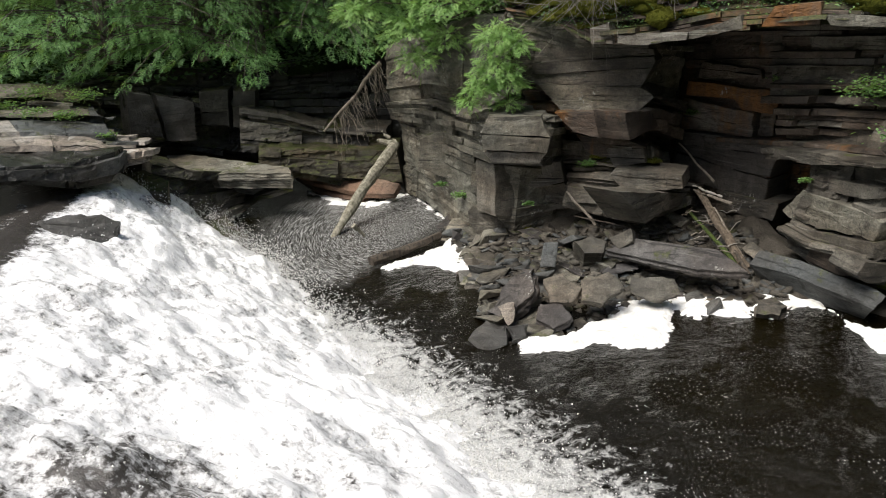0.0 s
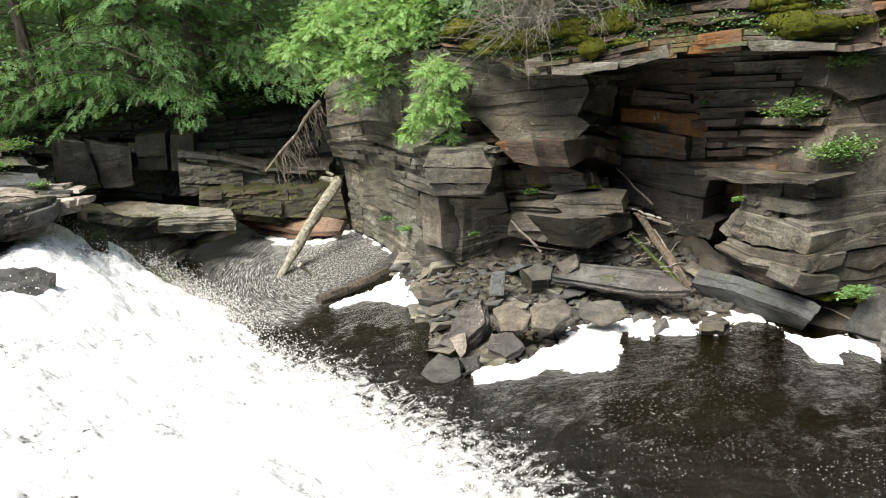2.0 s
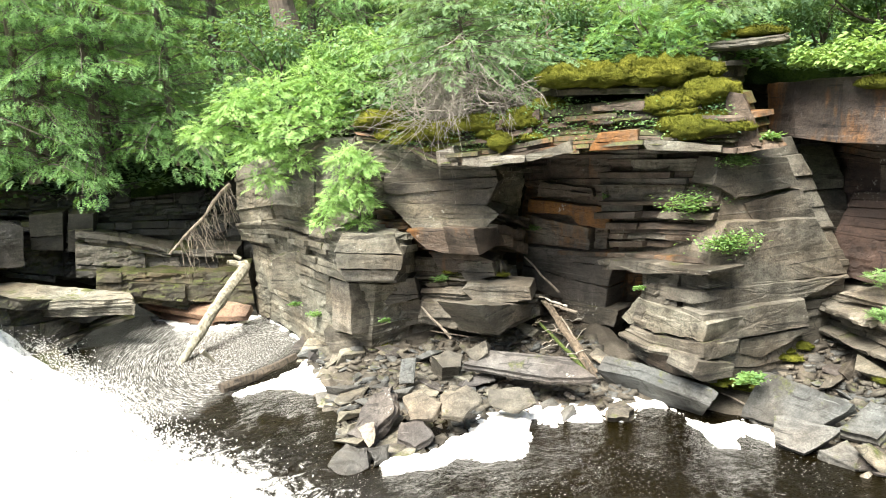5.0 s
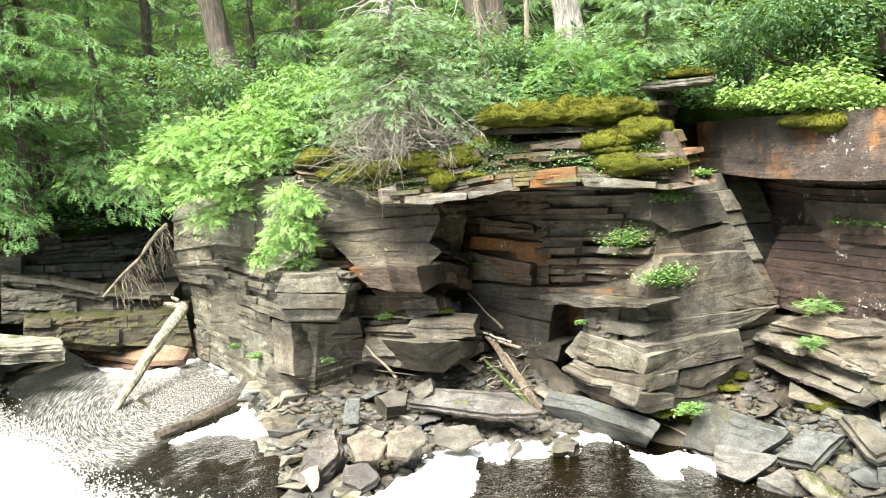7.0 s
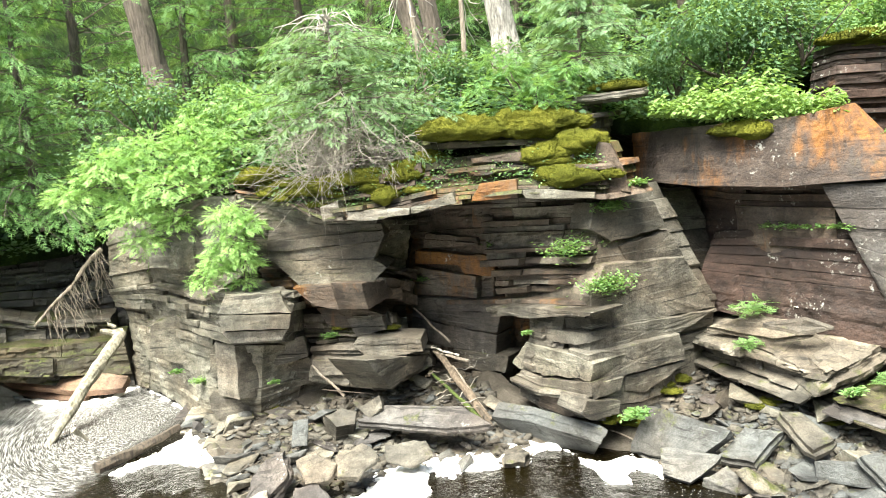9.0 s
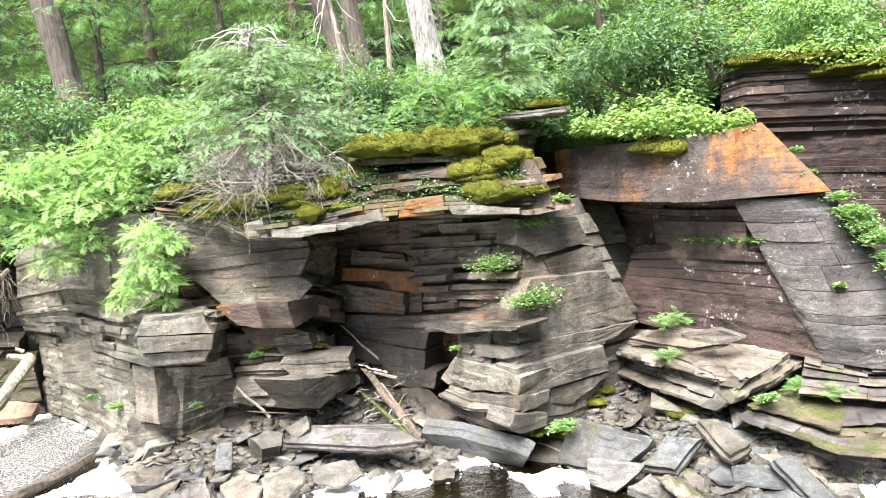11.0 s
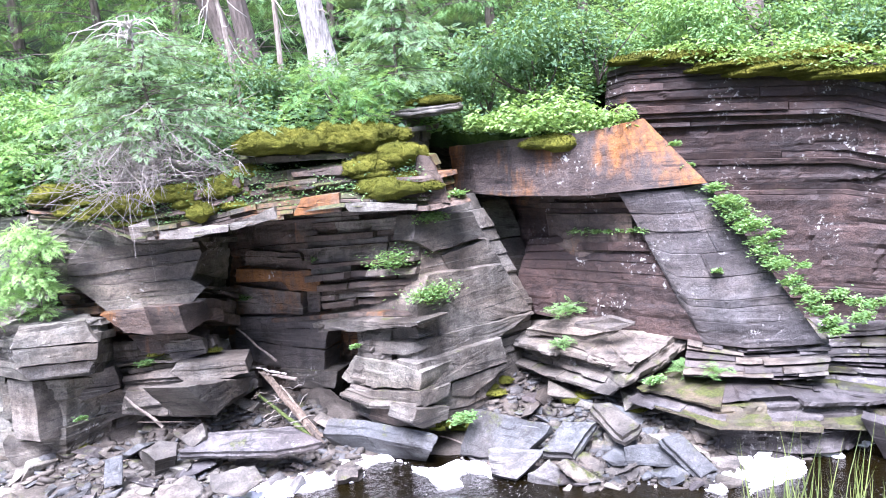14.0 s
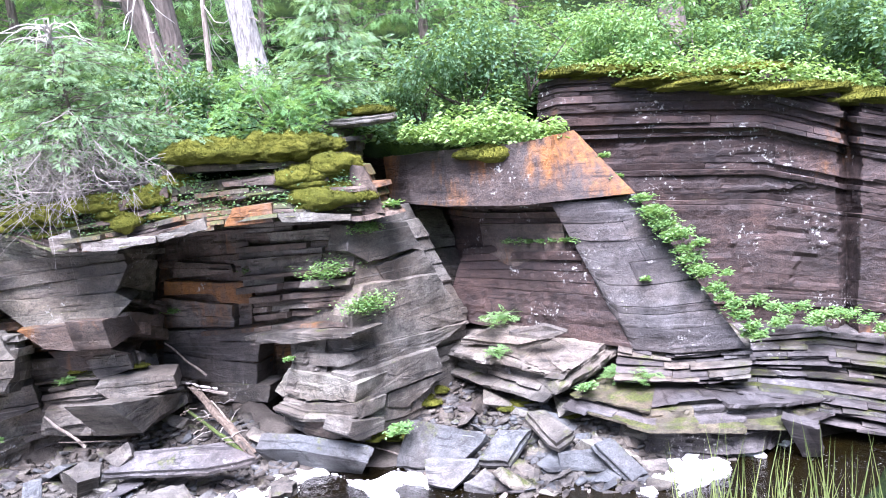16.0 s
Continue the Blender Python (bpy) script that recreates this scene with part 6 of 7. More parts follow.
FERNS = [((5.04, 8.26, 2.60), 0.6, 130), ((5.28, 7.90, 2.14), 0.52, 130), ((5.45, 8.02, 3.13), 0.32, 70), ((5.81, 7.89, 3.41), 0.16, 40), ((7.32, 7.52, 1.58), 0.42, 120),
         ((6.97, 7.31, 1.20), 0.25, 60), ((3.88, 11.04, 1.98), 0.18, 25), ((4.60, 9.72, 2.58), 0.2, 20), ((4.50, 8.70, 1.47), 0.1, 25), ((2.26, 10.72, 1.38), 0.2, 30),
         ((7.27, 5.96, 0.88), 0.2, 50), ((8.46, 5.61, 3.04), 0.3, 90), ((8.60, 5.39, 2.73), 0.35, 110), ((8.74, 5.16, 2.61), 0.2, 60), ((8.94, 4.90, 2.19), 0.15, 40),
         ((8.83, 4.70, 1.68), 0.2, 60), ((8.88, 4.59, 1.43), 0.15, 50), ((9.48, 4.74, 1.74), 0.2, 60), ((9.68, 4.55, 1.42), 0.3, 90), ((9.96, 4.18, 1.45), 0.35, 100),
         ((8.66, 5.20, 2.29), 0.15, 40), ((7.90, 5.97, 0.89), 0.3, 70), ((7.97, 5.53, 0.92), 0.3, 60), ((8.29, 6.29, 3.83), 0.12, 35), ((8.31, 6.09, 3.54), 0.1, 30),
         ((7.41, 6.10, 0.82), 0.15, 40), ((8.24, 5.67, 2.17), 0.1, 25), ((7.87, 6.49, 2.73), 0.1, 20), ((0.04, 12.40, 0.79), 0.12, 25), ((0.36, 11.89, 0.71), 0.18, 40), ((1.36, 10.81, 0.80), 0.1, 20)]
edge0, edge1 = Vector((8.43, 5.82, 3.25)), Vector((8.91, 4.43, 1.32))
rnd = random.Random(9)
for f in (0.02, 0.09, 0.15, 0.2, 0.26, 0.31, 0.36, 0.42, 0.5, 0.56, 0.63, 0.7, 0.78, 0.85, 0.92, 0.98):
    FERNS.append((edge0.lerp(edge1, f) + Vector((0, 0, rnd.uniform(-0.04, 0.08))), rnd.uniform(0.2, 0.36), rnd.randint(50, 100)))
for k in range(7):
    FERNS.append((Vector((7.62, 7.55, 2.68)).lerp(Vector((7.82, 6.45, 2.72)), k / 6), rnd.uniform(0.12, 0.22), rnd.randint(14, 26)))
edge0, edge1 = Vector((9.93, 4.97, 1.62)), Vector((10.42, 3.52, 1.36))
for k in range(9):
    FERNS.append((edge0.lerp(edge1, k / 8) + Vector((0, 0, rnd.uniform(-0.05, 0.05))), rnd.uniform(0.2, 0.3), rnd.randint(35, 60)))
FERNS += [((-6.12, 12.48, 2.39), 0.35, 40), ((-6.60, 12.35, 2.49), 0.4, 40), ((-6.29, 13.62, 2.57), 0.5, 60), ((-7.05, 13.35, 2.71), 0.6, 70), ((-7.37, 12.95, 2.55), 0.4, 50), ((-5.23, 11.79, 2.12), 0.2, 20), ((-1.43, 14.93, 0.69), 0.3, 30), ((5.29, 7.41, 0.55), 0.25, 45), ((5.39, 7.58, 0.52), 0.2, 40)]
for k, (at, size, count) in enumerate(FERNS):
    ledge_plant(at, size, count * 5, 0.055, LEAF_BRIGHT, 300 + k, frond=k in (4, 5, 21, 22))

# leaves and seedlings all over the bank near the rim
def undergrowth(az0, az1, deep, count, leaf, mat, seed, high=0.35):
    rnd = random.Random(seed)
    spots = []
    while len(spots) < count:
        az = rnd.uniform(az0, az1)
        d = deep * rnd.random() ** 1.3
        r = table(az, RIM) + d - 0.15
        a = radians(az)
        hump = max(0.0, 0.5 + noise.noise((az * 0.3, d * 1.2, seed)))
        z = bank_z(az, r) - 0.1 + rnd.random() * high * hump * 1.8
        w = rnd.uniform(0, 6.28)
        spots.append((Vector((r * math.sin(a), r * math.cos(a), z)), Vector((math.cos(w), math.sin(w), rnd.uniform(-0.4, 0.3))), Vector((0, -0.25, 1)) + tilt_vec(rnd, 0.35), leaf * rnd.uniform(0.5, 1.3)))
    ob = tri_mesh("undergrowth", *scattered(LEAF_WIDE, spots), mat)
    return tagged(ob, "dense low green undergrowth on the wooded bank", "undergrowth", kind="stuff")


undergrowth(-30, 2, 6, 9000, 0.10, LEAF_MID, 401, 0.5)
undergrowth(2, 40, 5, 14000, 0.085, LEAF_MID, 402, 0.45)
undergrowth(4, 38, 4, 5000, 0.085, LEAF_BRIGHT, 403, 0.5)
undergrowth(40, 85, 5, 13000, 0.09, LEAF_BRIGHT, 404, 0.6)
undergrowth(40, 85, 6, 9000, 0.09, LEAF_MID, 405, 0.9)

# moss cushions
TUFT = (np.array([(0, -0.2, 0), (0, 0.2, 0), (1, 0, 0)], dtype=np.float32), np.array([(0, 1, 2)]))


def moss_pad(at, size, seed, label="soft yellow-green moss cushion on the rock"):
    bm = bmesh.new()
    bmesh.ops.create_icosphere(bm, subdivisions=5 if size[0] > 0.6 else 4 if size[0] > 0.3 else 3, radius=1.0)
    for v in bm.verts:
        v.co = Vector((v.co.x * size[0], v.co.y * size[1], v.co.z * size[2] * (1 if v.co.z > 0 else 0.5)))
        v.co += v.co.normalized() * (0.55 * min(size) * fbm(v.co + Vector((seed, 0, 0)), 3.0, 5) + 0.03 * noise.noise(v.co * 13) + 0.02 * noise.noise(v.co * 37))
    me = bpy.data.meshes.new("moss_cushion")
    bm.to_mesh(me)
    bm.free()
    me.materials.append(MOSS)
    me.polygons.foreach_set("use_smooth", [True] * len(me.polygons))
    ob = new("moss_cushion", me)
    a = math.atan2(at[0], at[1])
    ob.matrix_basis = pose(*at, 0, 0, -math.degrees(a))
    tagged(ob, label, "moss", "moss cushions")
    # short fuzz over the cushion
    rnd = random.Random(seed)
    spots = []
    for p in rnd.choices(me.polygons, k=min(9000, 80 + int(22000 * size[0] * size[1]))):
        if p.normal.z > -0.3:
            spots.append((p.center, p.normal + tilt_vec(rnd, 0.45), tilt_vec(rnd, 1), rnd.uniform(0.015, 0.045)))
    fuzz = tri_mesh("fuzz", *scattered(TUFT, spots), MOSS, ob)
    fuzz.matrix_parent_inverse = Matrix()
    tagged(fuzz, kind="stuff")
    return ob


for k, (at, size) in enumerate([((4.10, 9.15, 4.22), (0.75, 0.5, 0.22)), ((4.85, 8.80, 4.22), (0.75, 0.5, 0.25)), ((5.02, 8.36, 3.49), (0.5, 0.3, 0.2)), ((4.92, 8.59, 3.87), (0.3, 0.25, 0.14)), ((5.26, 8.44, 3.95), (0.25, 0.25, 0.13)),
                                ((3.33, 9.85, 3.71), (0.38, 0.3, 0.16)), ((2.27, 10.46, 3.56), (0.5, 0.3, 0.14)), ((1.58, 11.09, 3.82), (0.4, 0.3, 0.15)), ((6.25, 8.85, 4.70), (0.4, 0.2, 0.09)),
                                ((7.32, 7.53, 3.97), (0.5, 0.3, 0.12)), ((9.72, 7.04, 5.07), (0.7, 0.4, 0.12)), ((10.62, 5.59, 4.89), (0.8, 0.4, 0.12)), ((10.89, 4.54, 4.52), (0.5, 0.4, 0.12)), ((7.27, 7.30, 3.95), (0.3, 0.2, 0.14)), ((4.84, 8.47, 3.88), (0.15, 0.14, 0.13)), ((5.20, 8.25, 3.93), (0.26, 0.2, 0.17)), ((4.79, 8.26, 3.60), (0.26, 0.18, 0.15)), ((5.01, 8.07, 3.53), (0.35, 0.2, 0.16)), ((5.36, 7.90, 3.55), (0.24, 0.18, 0.14)), ((3.32, 9.54, 3.70), (0.34, 0.22, 0.17)), ((2.92, 9.51, 3.45), (0.2, 0.16, 0.16)), ((3.61, 9.49, 3.91), (0.2, 0.16, 0.14))]):
    moss_pad(at, size, k)

for k, at in enumerate(((5.10, 7.72, 0.40), (5.25, 7.73, 0.42), (5.49, 7.75, 0.42), (6.16, 8.01, 0.53), (6.34, 8.05, 0.58), (0.95, 10.96, 0.28), (1.39, 11.01, 0.29))):
    moss_pad(at, (0.1, 0.07, 0.06), 130 + k, "thin green moss at the foot of the rock")

for k, (at, size) in enumerate((((6.31, 7.98, 0.50), (0.16, 0.1, 0.06)), ((6.57, 8.05, 0.60), (0.14, 0.08, 0.07)), ((5.67, 7.93, 0.20), (0.22, 0.12, 0.06)), 
                                 ((7.16, 7.02, 0.46), (0.2, 0.12, 0.05)), ((6.91, 7.06, 0.44), (0.14, 0.1, 0.05)), ((7.31, 6.27, 0.40), (0.16, 0.1, 0.05)), ((3.13, 10.40, 1.42), (0.14, 0.07, 0.04)), ((2.41, 10.66, 1.48), (0.12, 0.06, 0.04)))):
    moss_pad(at, size, 160 + k, "thin green moss between broken stones")

CAP_LOW = [(1.52, 10.89, 3.55), (2.27, 10.20, 3.29), (3.54, 9.25, 3.42), (4.48, 8.43, 3.46), (5.33, 7.87, 3.37)]
CAP_TOP = [(1.40, 11.62, 3.87), (2.23, 10.26, 3.67), (3.61, 9.33, 3.92), (4.61, 8.63, 3.94), (5.32, 8.13, 3.94)]
rnd = random.Random(31)
for k in range(170):
    f, g = rnd.random(), rnd.random() ** 0.85
    if noise.noise((f * 7, g * 1.5, 5)) < -0.02 or 0.55 < f < 0.8:
        continue
    p = curve_at(CAP_LOW, f).lerp(curve_at(CAP_TOP, f), g)
    r = rnd.uniform(0.05, 0.19) * (1.25 if g > 0.6 else 0.8)
    moss_pad(p + Vector((0, 0, 0.02)), (r * 1.5, r, r * rnd.uniform(0.45, 0.8)), 40 + k)
spots = [[], []]
for k in range(7600):
    f, g = rnd.random(), rnd.random()
    if noise.noise((f * 14, g * 4, 2)) < -0.05:
        continue
    p = curve_at(CAP_LOW, f).lerp(curve_at(CAP_TOP, f), g) + Vector((rnd.gauss(0, 0.05), -0.04 + rnd.gauss(0, 0.08), rnd.gauss(0.03, 0.05)))
    w = rnd.uniform(0, 6.28)
    spots[k % 2].append((p, Vector((math.cos(w), math.sin(w) - 0.4, rnd.uniform(-0.6, 0.2))), Vector((0, -0.5, 1)) + tilt_vec(rnd, 0.5), rnd.uniform(0.02, 0.055)))
for mat, some in zip((LEAF_MID, LEAF_BRIGHT), spots):
    tagged(tri_mesh("rock_plants", *scattered(LEAF, some), mat), "small leafy plants rooted on the mossy cap", "plants", kind="stuff")
rnd = random.Random(32)
for k in range(34):
    p = Vector((9.17, 7.58, 5.03)).lerp(Vector((11.10, 3.69, 4.24)), rnd.random())
    r = rnd.uniform(0.12, 0.3)
    moss_pad(p + Vector((rnd.uniform(0.05, 0.25), 0, rnd.uniform(0.02, 0.12))), (r * 2.0, r * 1.1, r * 0.32), 80 + k)

# grass on the near bank
rnd = random.Random(61)
blades = []
for k in range(190):
    az, r = radians(rnd.uniform(58, 74)), rnd.uniform(2.5, 3.1)
    p = Vector((r * math.sin(az), r * math.cos(az), 2.3))
    h = rnd.uniform(0.2, 0.62)
    tip = p + Vector((rnd.gauss(0, 0.08), rnd.gauss(0, 0.08), h))
    side = Vector((math.cos(az), -math.sin(az), 0)) * rnd.uniform(0.0015, 0.0035)
    m = p.lerp(tip, 0.6) + Vector((rnd.gauss(0, 0.02), 0, 0))
    blades.append(([p - side, p + side, m + side * 0.8, m - side * 0.8, tip], [(0, 1, 2, 3), (3, 2, 4)]))
tagged(mesh_ob("grass", *joined(blades), GRASS), "tall thin grass on the near bank", "grass", kind="stuff")

# the wood behind
HEM = conifer("hemlock", "dark green hemlock with drooping boughs", (0, 0, 0), 7.0, 2.6, NEEDLE_DARK, 21, 14, 7, 0.05, 0.205, (0.1, 0), 0.13, 9.5, BARK, 0.2)
HEM2 = conifer("hemlock", "dark green hemlock, its boughs hanging low", (0, 0, 0), 6.0, 2.9, NEEDLE_DARK, 22, 13, 7, 0.03, 0.205, (-0.1, 0), 0.12, 9.5, BARK, 0.25)
rnd = random.Random(5)
TREES = [(-31, 18.5, 0), (-25, 17.5, 1), (-20, 18.0, 0), (-15.5, 16.8, 1), (-11, 17.2, 0), (-7, 16.6, 1), (-3.5, 17.4, 0), (-22.5, 16.9, 1), (-16.5, 16.6, 1), (-12.5, 16.5, 0), (3, 17.0, 1), (7, 18.5, 0), (12, 17, 1),
         (17, 18.5, 0), (22, 17.5, 1), (34, 18.5, 0), (28, 19, 1), (40, 17.5, 1), (47, 18, 0), (55, 18.5, 0), (63, 18, 1), (71, 18.5, 0)]
for k, (az, r, kind) in enumerate(TREES):
    a = radians(az)
    z = bank_z(az, r) - 0.3 + (0.55 if az < 2 else 0.0)
    m = pose(r * math.sin(a), r * math.cos(a), z, rnd.uniform(-3, 3), rnd.uniform(-3, 3), rnd.uniform(0, 360))
    src = HEM2 if kind else HEM
    s = rnd.uniform(0.9, 1.25)
    if k < 2:
        thing = HEM if k == 0 else HEM2
        thing.matrix_basis = m
    else:
        copy_thing(src, m @ Matrix.Diagonal((s, s, s, 1)))

# ---- trunks, driftwood, loose rocks ----
def trunk_at(foot, top, r0, r1, mat, label, seed, stubs=4):
    rnd = random.Random(seed)
    ob = base("tree_trunk", foot, label, "tree trunk")
    path = bent(foot, top, 12, 0, 0.15, seed)
    rad = [r0 * (1.35 if i == 0 else 1.0) + (r1 - r0) * i / 12 for i in range(13)]
    bole = mesh_ob("trunk", *limb(path, rad, 14, 0.2, seed), mat, ob)
    for k in range(stubs):
        p = path[rnd.randint(1, 5)]
        d = Vector((rnd.uniform(-1, 1), rnd.uniform(-1, 0.3), rnd.uniform(-0.5, 0.5))).normalized()
        mesh_ob("dead_branch", *limb(bent(p, p + d * rnd.uniform(0.5, 1.3), 5, 0.05, 0.15, seed + k), tapered(0.02, 0.005, 5), 5), DEADWOOD, bole)
    return ob


def skyward(foot, lean, height):
    return (foot[0] + lean[0], foot[1] + lean[1], foot[2] + height)


f = (5.76, 11.10, 5.53)
trunk_at((f[0], f[1], f[2] - 0.3), skyward(f, (-1.0, 0.2), 7), 0.22, 0.12, BARK_PALE, "pale grey-barked tree trunk on the cliff top", 1)
f = (5.27, 12.97, 5.99)
trunk_at((f[0], f[1], f[2] - 0.5), skyward(f, (-1.2, 0.2), 8), 0.17, 0.1, BARK, "brown tree trunk at the wood's edge", 2)
f = (5.16, 13.55, 6.37)
trunk_at((f[0], f[1], f[2] - 0.5), skyward(f, (-2.6, 0.2), 7), 0.2, 0.1, BARK, "leaning brown tree trunk at the wood's edge", 3)
f = (0.45, 15.99, 5.97)
trunk_at((f[0], f[1], f[2] - 0.6), skyward(f, (-1.3, 0.2), 8), 0.25, 0.15, BARK, "straight dark tree trunk in the wood", 4, 1)
f = (11.91, 7.36, 6.22)
trunk_at((f[0], f[1], f[2] - 0.6), skyward(f, (-0.3, 0.2), 8), 0.22, 0.15, BARK, "grey tree trunk among the rim shrubs", 5, 0)

# dead sapling with drooping bare branches at the wood's edge
for spot, lean, seed in (((4.45, 11.47, 4.97), (-0.5, 0.2), 41), ((5.13, 11.73, 5.16), (0.4, 0.3), 42)):
    f = Vector(spot)
    ob = base("dead_sapling", f, "bare grey dead sapling with drooping branches", "dead tree")
    path = bent(f - Vector((0, 0, 0.3)), Vector(skyward(f, lean, 3.4)), 10, 0, 0.1, seed)
    bole = mesh_ob("trunk", *limb(path, tapered(0.055, 0.02, 10), 8, 0.15, seed), DEADWOOD, ob)
    rnd = random.Random(seed)
    for k in range(11):
        p = path[rnd.randint(3, 9)]
        w = rnd.uniform(0, 6.28)
        tip = p + Vector((math.cos(w) * 0.55, math.sin(w) * 0.4 - 0.15, -rnd.uniform(0.3, 1.0)))
        mesh_ob("dead_branch", *limb(bent(p, tip, 7, 0.18, 0.08, seed + k), tapered(0.012, 0.004, 7), 5), BLEACHED, bole)

# the log that leans in the pool
a, b = Vector((-1.94, 12.27, -0.05)), Vector((-0.78, 14.18, 1.19))
log = base("leaning_log", a, "bare weathered log leaning out of the pool", "log")
path = bent(a, b, 14, -0.05, 0.07, 8)
bole = mesh_ob("log_trunk", *limb(path, [0.045 + 0.006 * math.sin(i * 1.7) + 0.055 * min(1, i / 4) for i in range(15)], 12, 0.22, 4), LOGWOOD, log)
for k, (u, v, r) in enumerate(((Vector((-1.51, 12.07, 0.25)), Vector((-1.35, 12.17, 0.00)), 0.05), (b, Vector((-1.13, 14.15, 1.28)), 0.085), (b, Vector((-1.02, 14.16, 1.46)), 0.06))):
    mesh_ob("root_stub", *limb(bent(u, v, 4, 0, 0.04, k), tapered(r, r * 0.4, 4), 8, 0.3, k), LOGWOOD, bole)

# dead branch propped in the cove
a, b = Vector((-2.18, 14.44, 1.48)), Vector((-0.98, 14.97, 2.67))
br = base("dead_branch", a, "dead conifer branch with hanging twigs", "branch")
mesh_ob("stem", *limb(bent(a, b, 8, 0, 0.05, 1), tapered(0.02, 0.045, 8), 7), DEADWOOD, br)
rnd = random.Random(4)
tw = []
for k in range(60):
    p = a.lerp(b, rnd.uniform(0.15, 1.0))
    tw.append(limb(bent(p, p + Vector((rnd.uniform(-0.1, 0.35), rnd.uniform(-0.2, 0.2), -rnd.uniform(0.3, 1.0))), 5, 0, 0.1, k), tapered(0.009, 0.003, 5), 4))
tagged(mesh_ob("hanging_spray", *joined(tw), DEADWOOD, br), kind="stuff")

# driftwood jammed in the recess and sticks
STICKS = [((4.03, 9.04, 0.19), (3.74, 10.24, 0.98), 0.06, BROWNWOOD, "splintered driftwood log jammed in the recess"), ((3.96, 9.18, 0.20), (3.61, 10.18, 0.71), 0.035, MOSSWOOD, "mossy driftwood pole jammed in the recess"),
          ((4.08, 9.78, 0.89), (3.70, 10.25, 0.99), 0.025, DEADWOOD, "pale broken driftwood stick"), ((4.06, 10.44, 1.04), (3.67, 10.90, 1.56), 0.02, DEADWOOD, "thin bare stick leaning on the rock"),
          ((2.27, 10.25, 0.56), (1.92, 10.63, 1.00), 0.025, DEADWOOD, "thin stick leaning on the rubble"), ((3.98, 8.85, 0.19), (3.88, 9.54, 0.49), 0.03, DRIFT, "dark driftwood stick in the rubble"),
          ((3.99, 9.39, 0.43), (3.80, 10.27, 1.03), 0.025, BROWNWOOD, "brown split driftwood pole"), ((4.05, 9.25, 0.29), (3.86, 9.87, 0.83), 0.02, DEADWOOD, "thin driftwood pole in the jam"),
          ((3.99, 9.93, 0.95), (3.67, 10.27, 1.06), 0.02, BLEACHED, "short bleached stick in the jam"), ((2.71, 9.94, 0.59), (1.99, 10.41, 0.67), 0.012, DRIFT, "thin dark twig on the rubble"),
          ((7.28, 7.84, 1.53), (7.94, 7.32, 1.68), 0.02, DEADWOOD, "dead stick on the fallen block"), ((7.68, 7.16, 1.63), (7.85, 6.97, 1.57), 0.015, BLEACHED, "bleached stick on the fallen block"),
          ((5.55, 7.20, 0.10), (5.31, 7.99, 0.15), 0.015, DEADWOOD, "thin bare stick on the slab"), ((-1.14, 10.74, 0.05), (-0.02, 11.47, 0.15), 0.09, DRIFT, "waterlogged beam lying at the eddy's edge")]
for k, (a, b, r, mat, label) in enumerate(STICKS):
    ob = mesh_ob("driftwood", *limb(bent(a, b, 8, 0, min(0.05, r * 1.2), k * 3.1), tapered(r, r * 0.6, 8), 8, 0.4, k), mat)
    tagged(ob, label, "driftwood")

# thin debris caught in the driftwood pile and on the rubble
rnd = random.Random(59)
for k in range(22):
    if k < 13:
        p = Vector((rnd.uniform(3.45, 4.15), rnd.uniform(8.9, 10.1), 0.0))
        p.z = 0.22 + 0.45 * (p.y - 8.9) / 1.2 + rnd.uniform(0.0, 0.1)
    else:
        az = radians(rnd.uniform(8, 19))
        p = Vector((math.sin(az), math.cos(az), 0)) * rnd.uniform(9.5, 10.3)
        p.z = shore_z(math.degrees(az), math.hypot(p.x, p.y)) + 0.05
    d = Vector((rnd.gauss(0, 1), rnd.gauss(0, 0.6), rnd.gauss(0.1, 0.18))).normalized() * rnd.uniform(0.2, 0.55)
    ob = mesh_ob("driftwood", *limb(bent(p - d * 0.5, p + d * 0.5, 6, 0, 0.06, k * 2.3), tapered(0.012, 0.005, 6), 6, 0.3, k), rnd.choice((BROWNWOOD, DEADWOOD, GREYTWIG)))
    tagged(ob, "thin bare twig caught among the broken stones", "driftwood", "twigs in the rubble")

# slabs and boulders on the shore
slab("shore_slab", "long flat brown slab lying on the rubble", [(2.24, 9.43, 0.46), (2.59, 9.43, 0.62), (3.51, 8.75, 0.62), (3.69, 8.26, 0.50), (3.17, 8.53, 0.46), (2.71, 9.00, 0.46)], 0.13, STONE_PLATE, 51)
slab("shore_slab", "tilted brown slab end", [(2.30, 9.53, 0.60), (2.57, 9.44, 0.75), (2.54, 9.28, 0.62), (2.39, 9.35, 0.50)], 0.12, STONE, 52)
slab("shore_boulder", "blocky brown boulder on the rubble", [(1.81, 9.61, 0.55), (2.07, 9.70, 0.60), (2.28, 9.57, 0.55), (2.21, 9.41, 0.42), (1.94, 9.43, 0.42)], 0.35, STONE, 53)
slab("shore_boulder", "upright grey stone in the rubble", [(1.40, 9.50, 0.60), (1.58, 9.48, 0.60), (1.50, 9.34, 0.30), (1.32, 9.41, 0.30)], 0.18, SLATE, 54)
slab("base_slab", "long grey slab along the prow's foot", [(4.11, 8.87, 0.50), (4.50, 8.53, 0.45), (4.95, 7.57, 0.40), (5.07, 7.98, 0.06), (4.42, 8.92, 0.12)], 0.25, SLATE, 55)
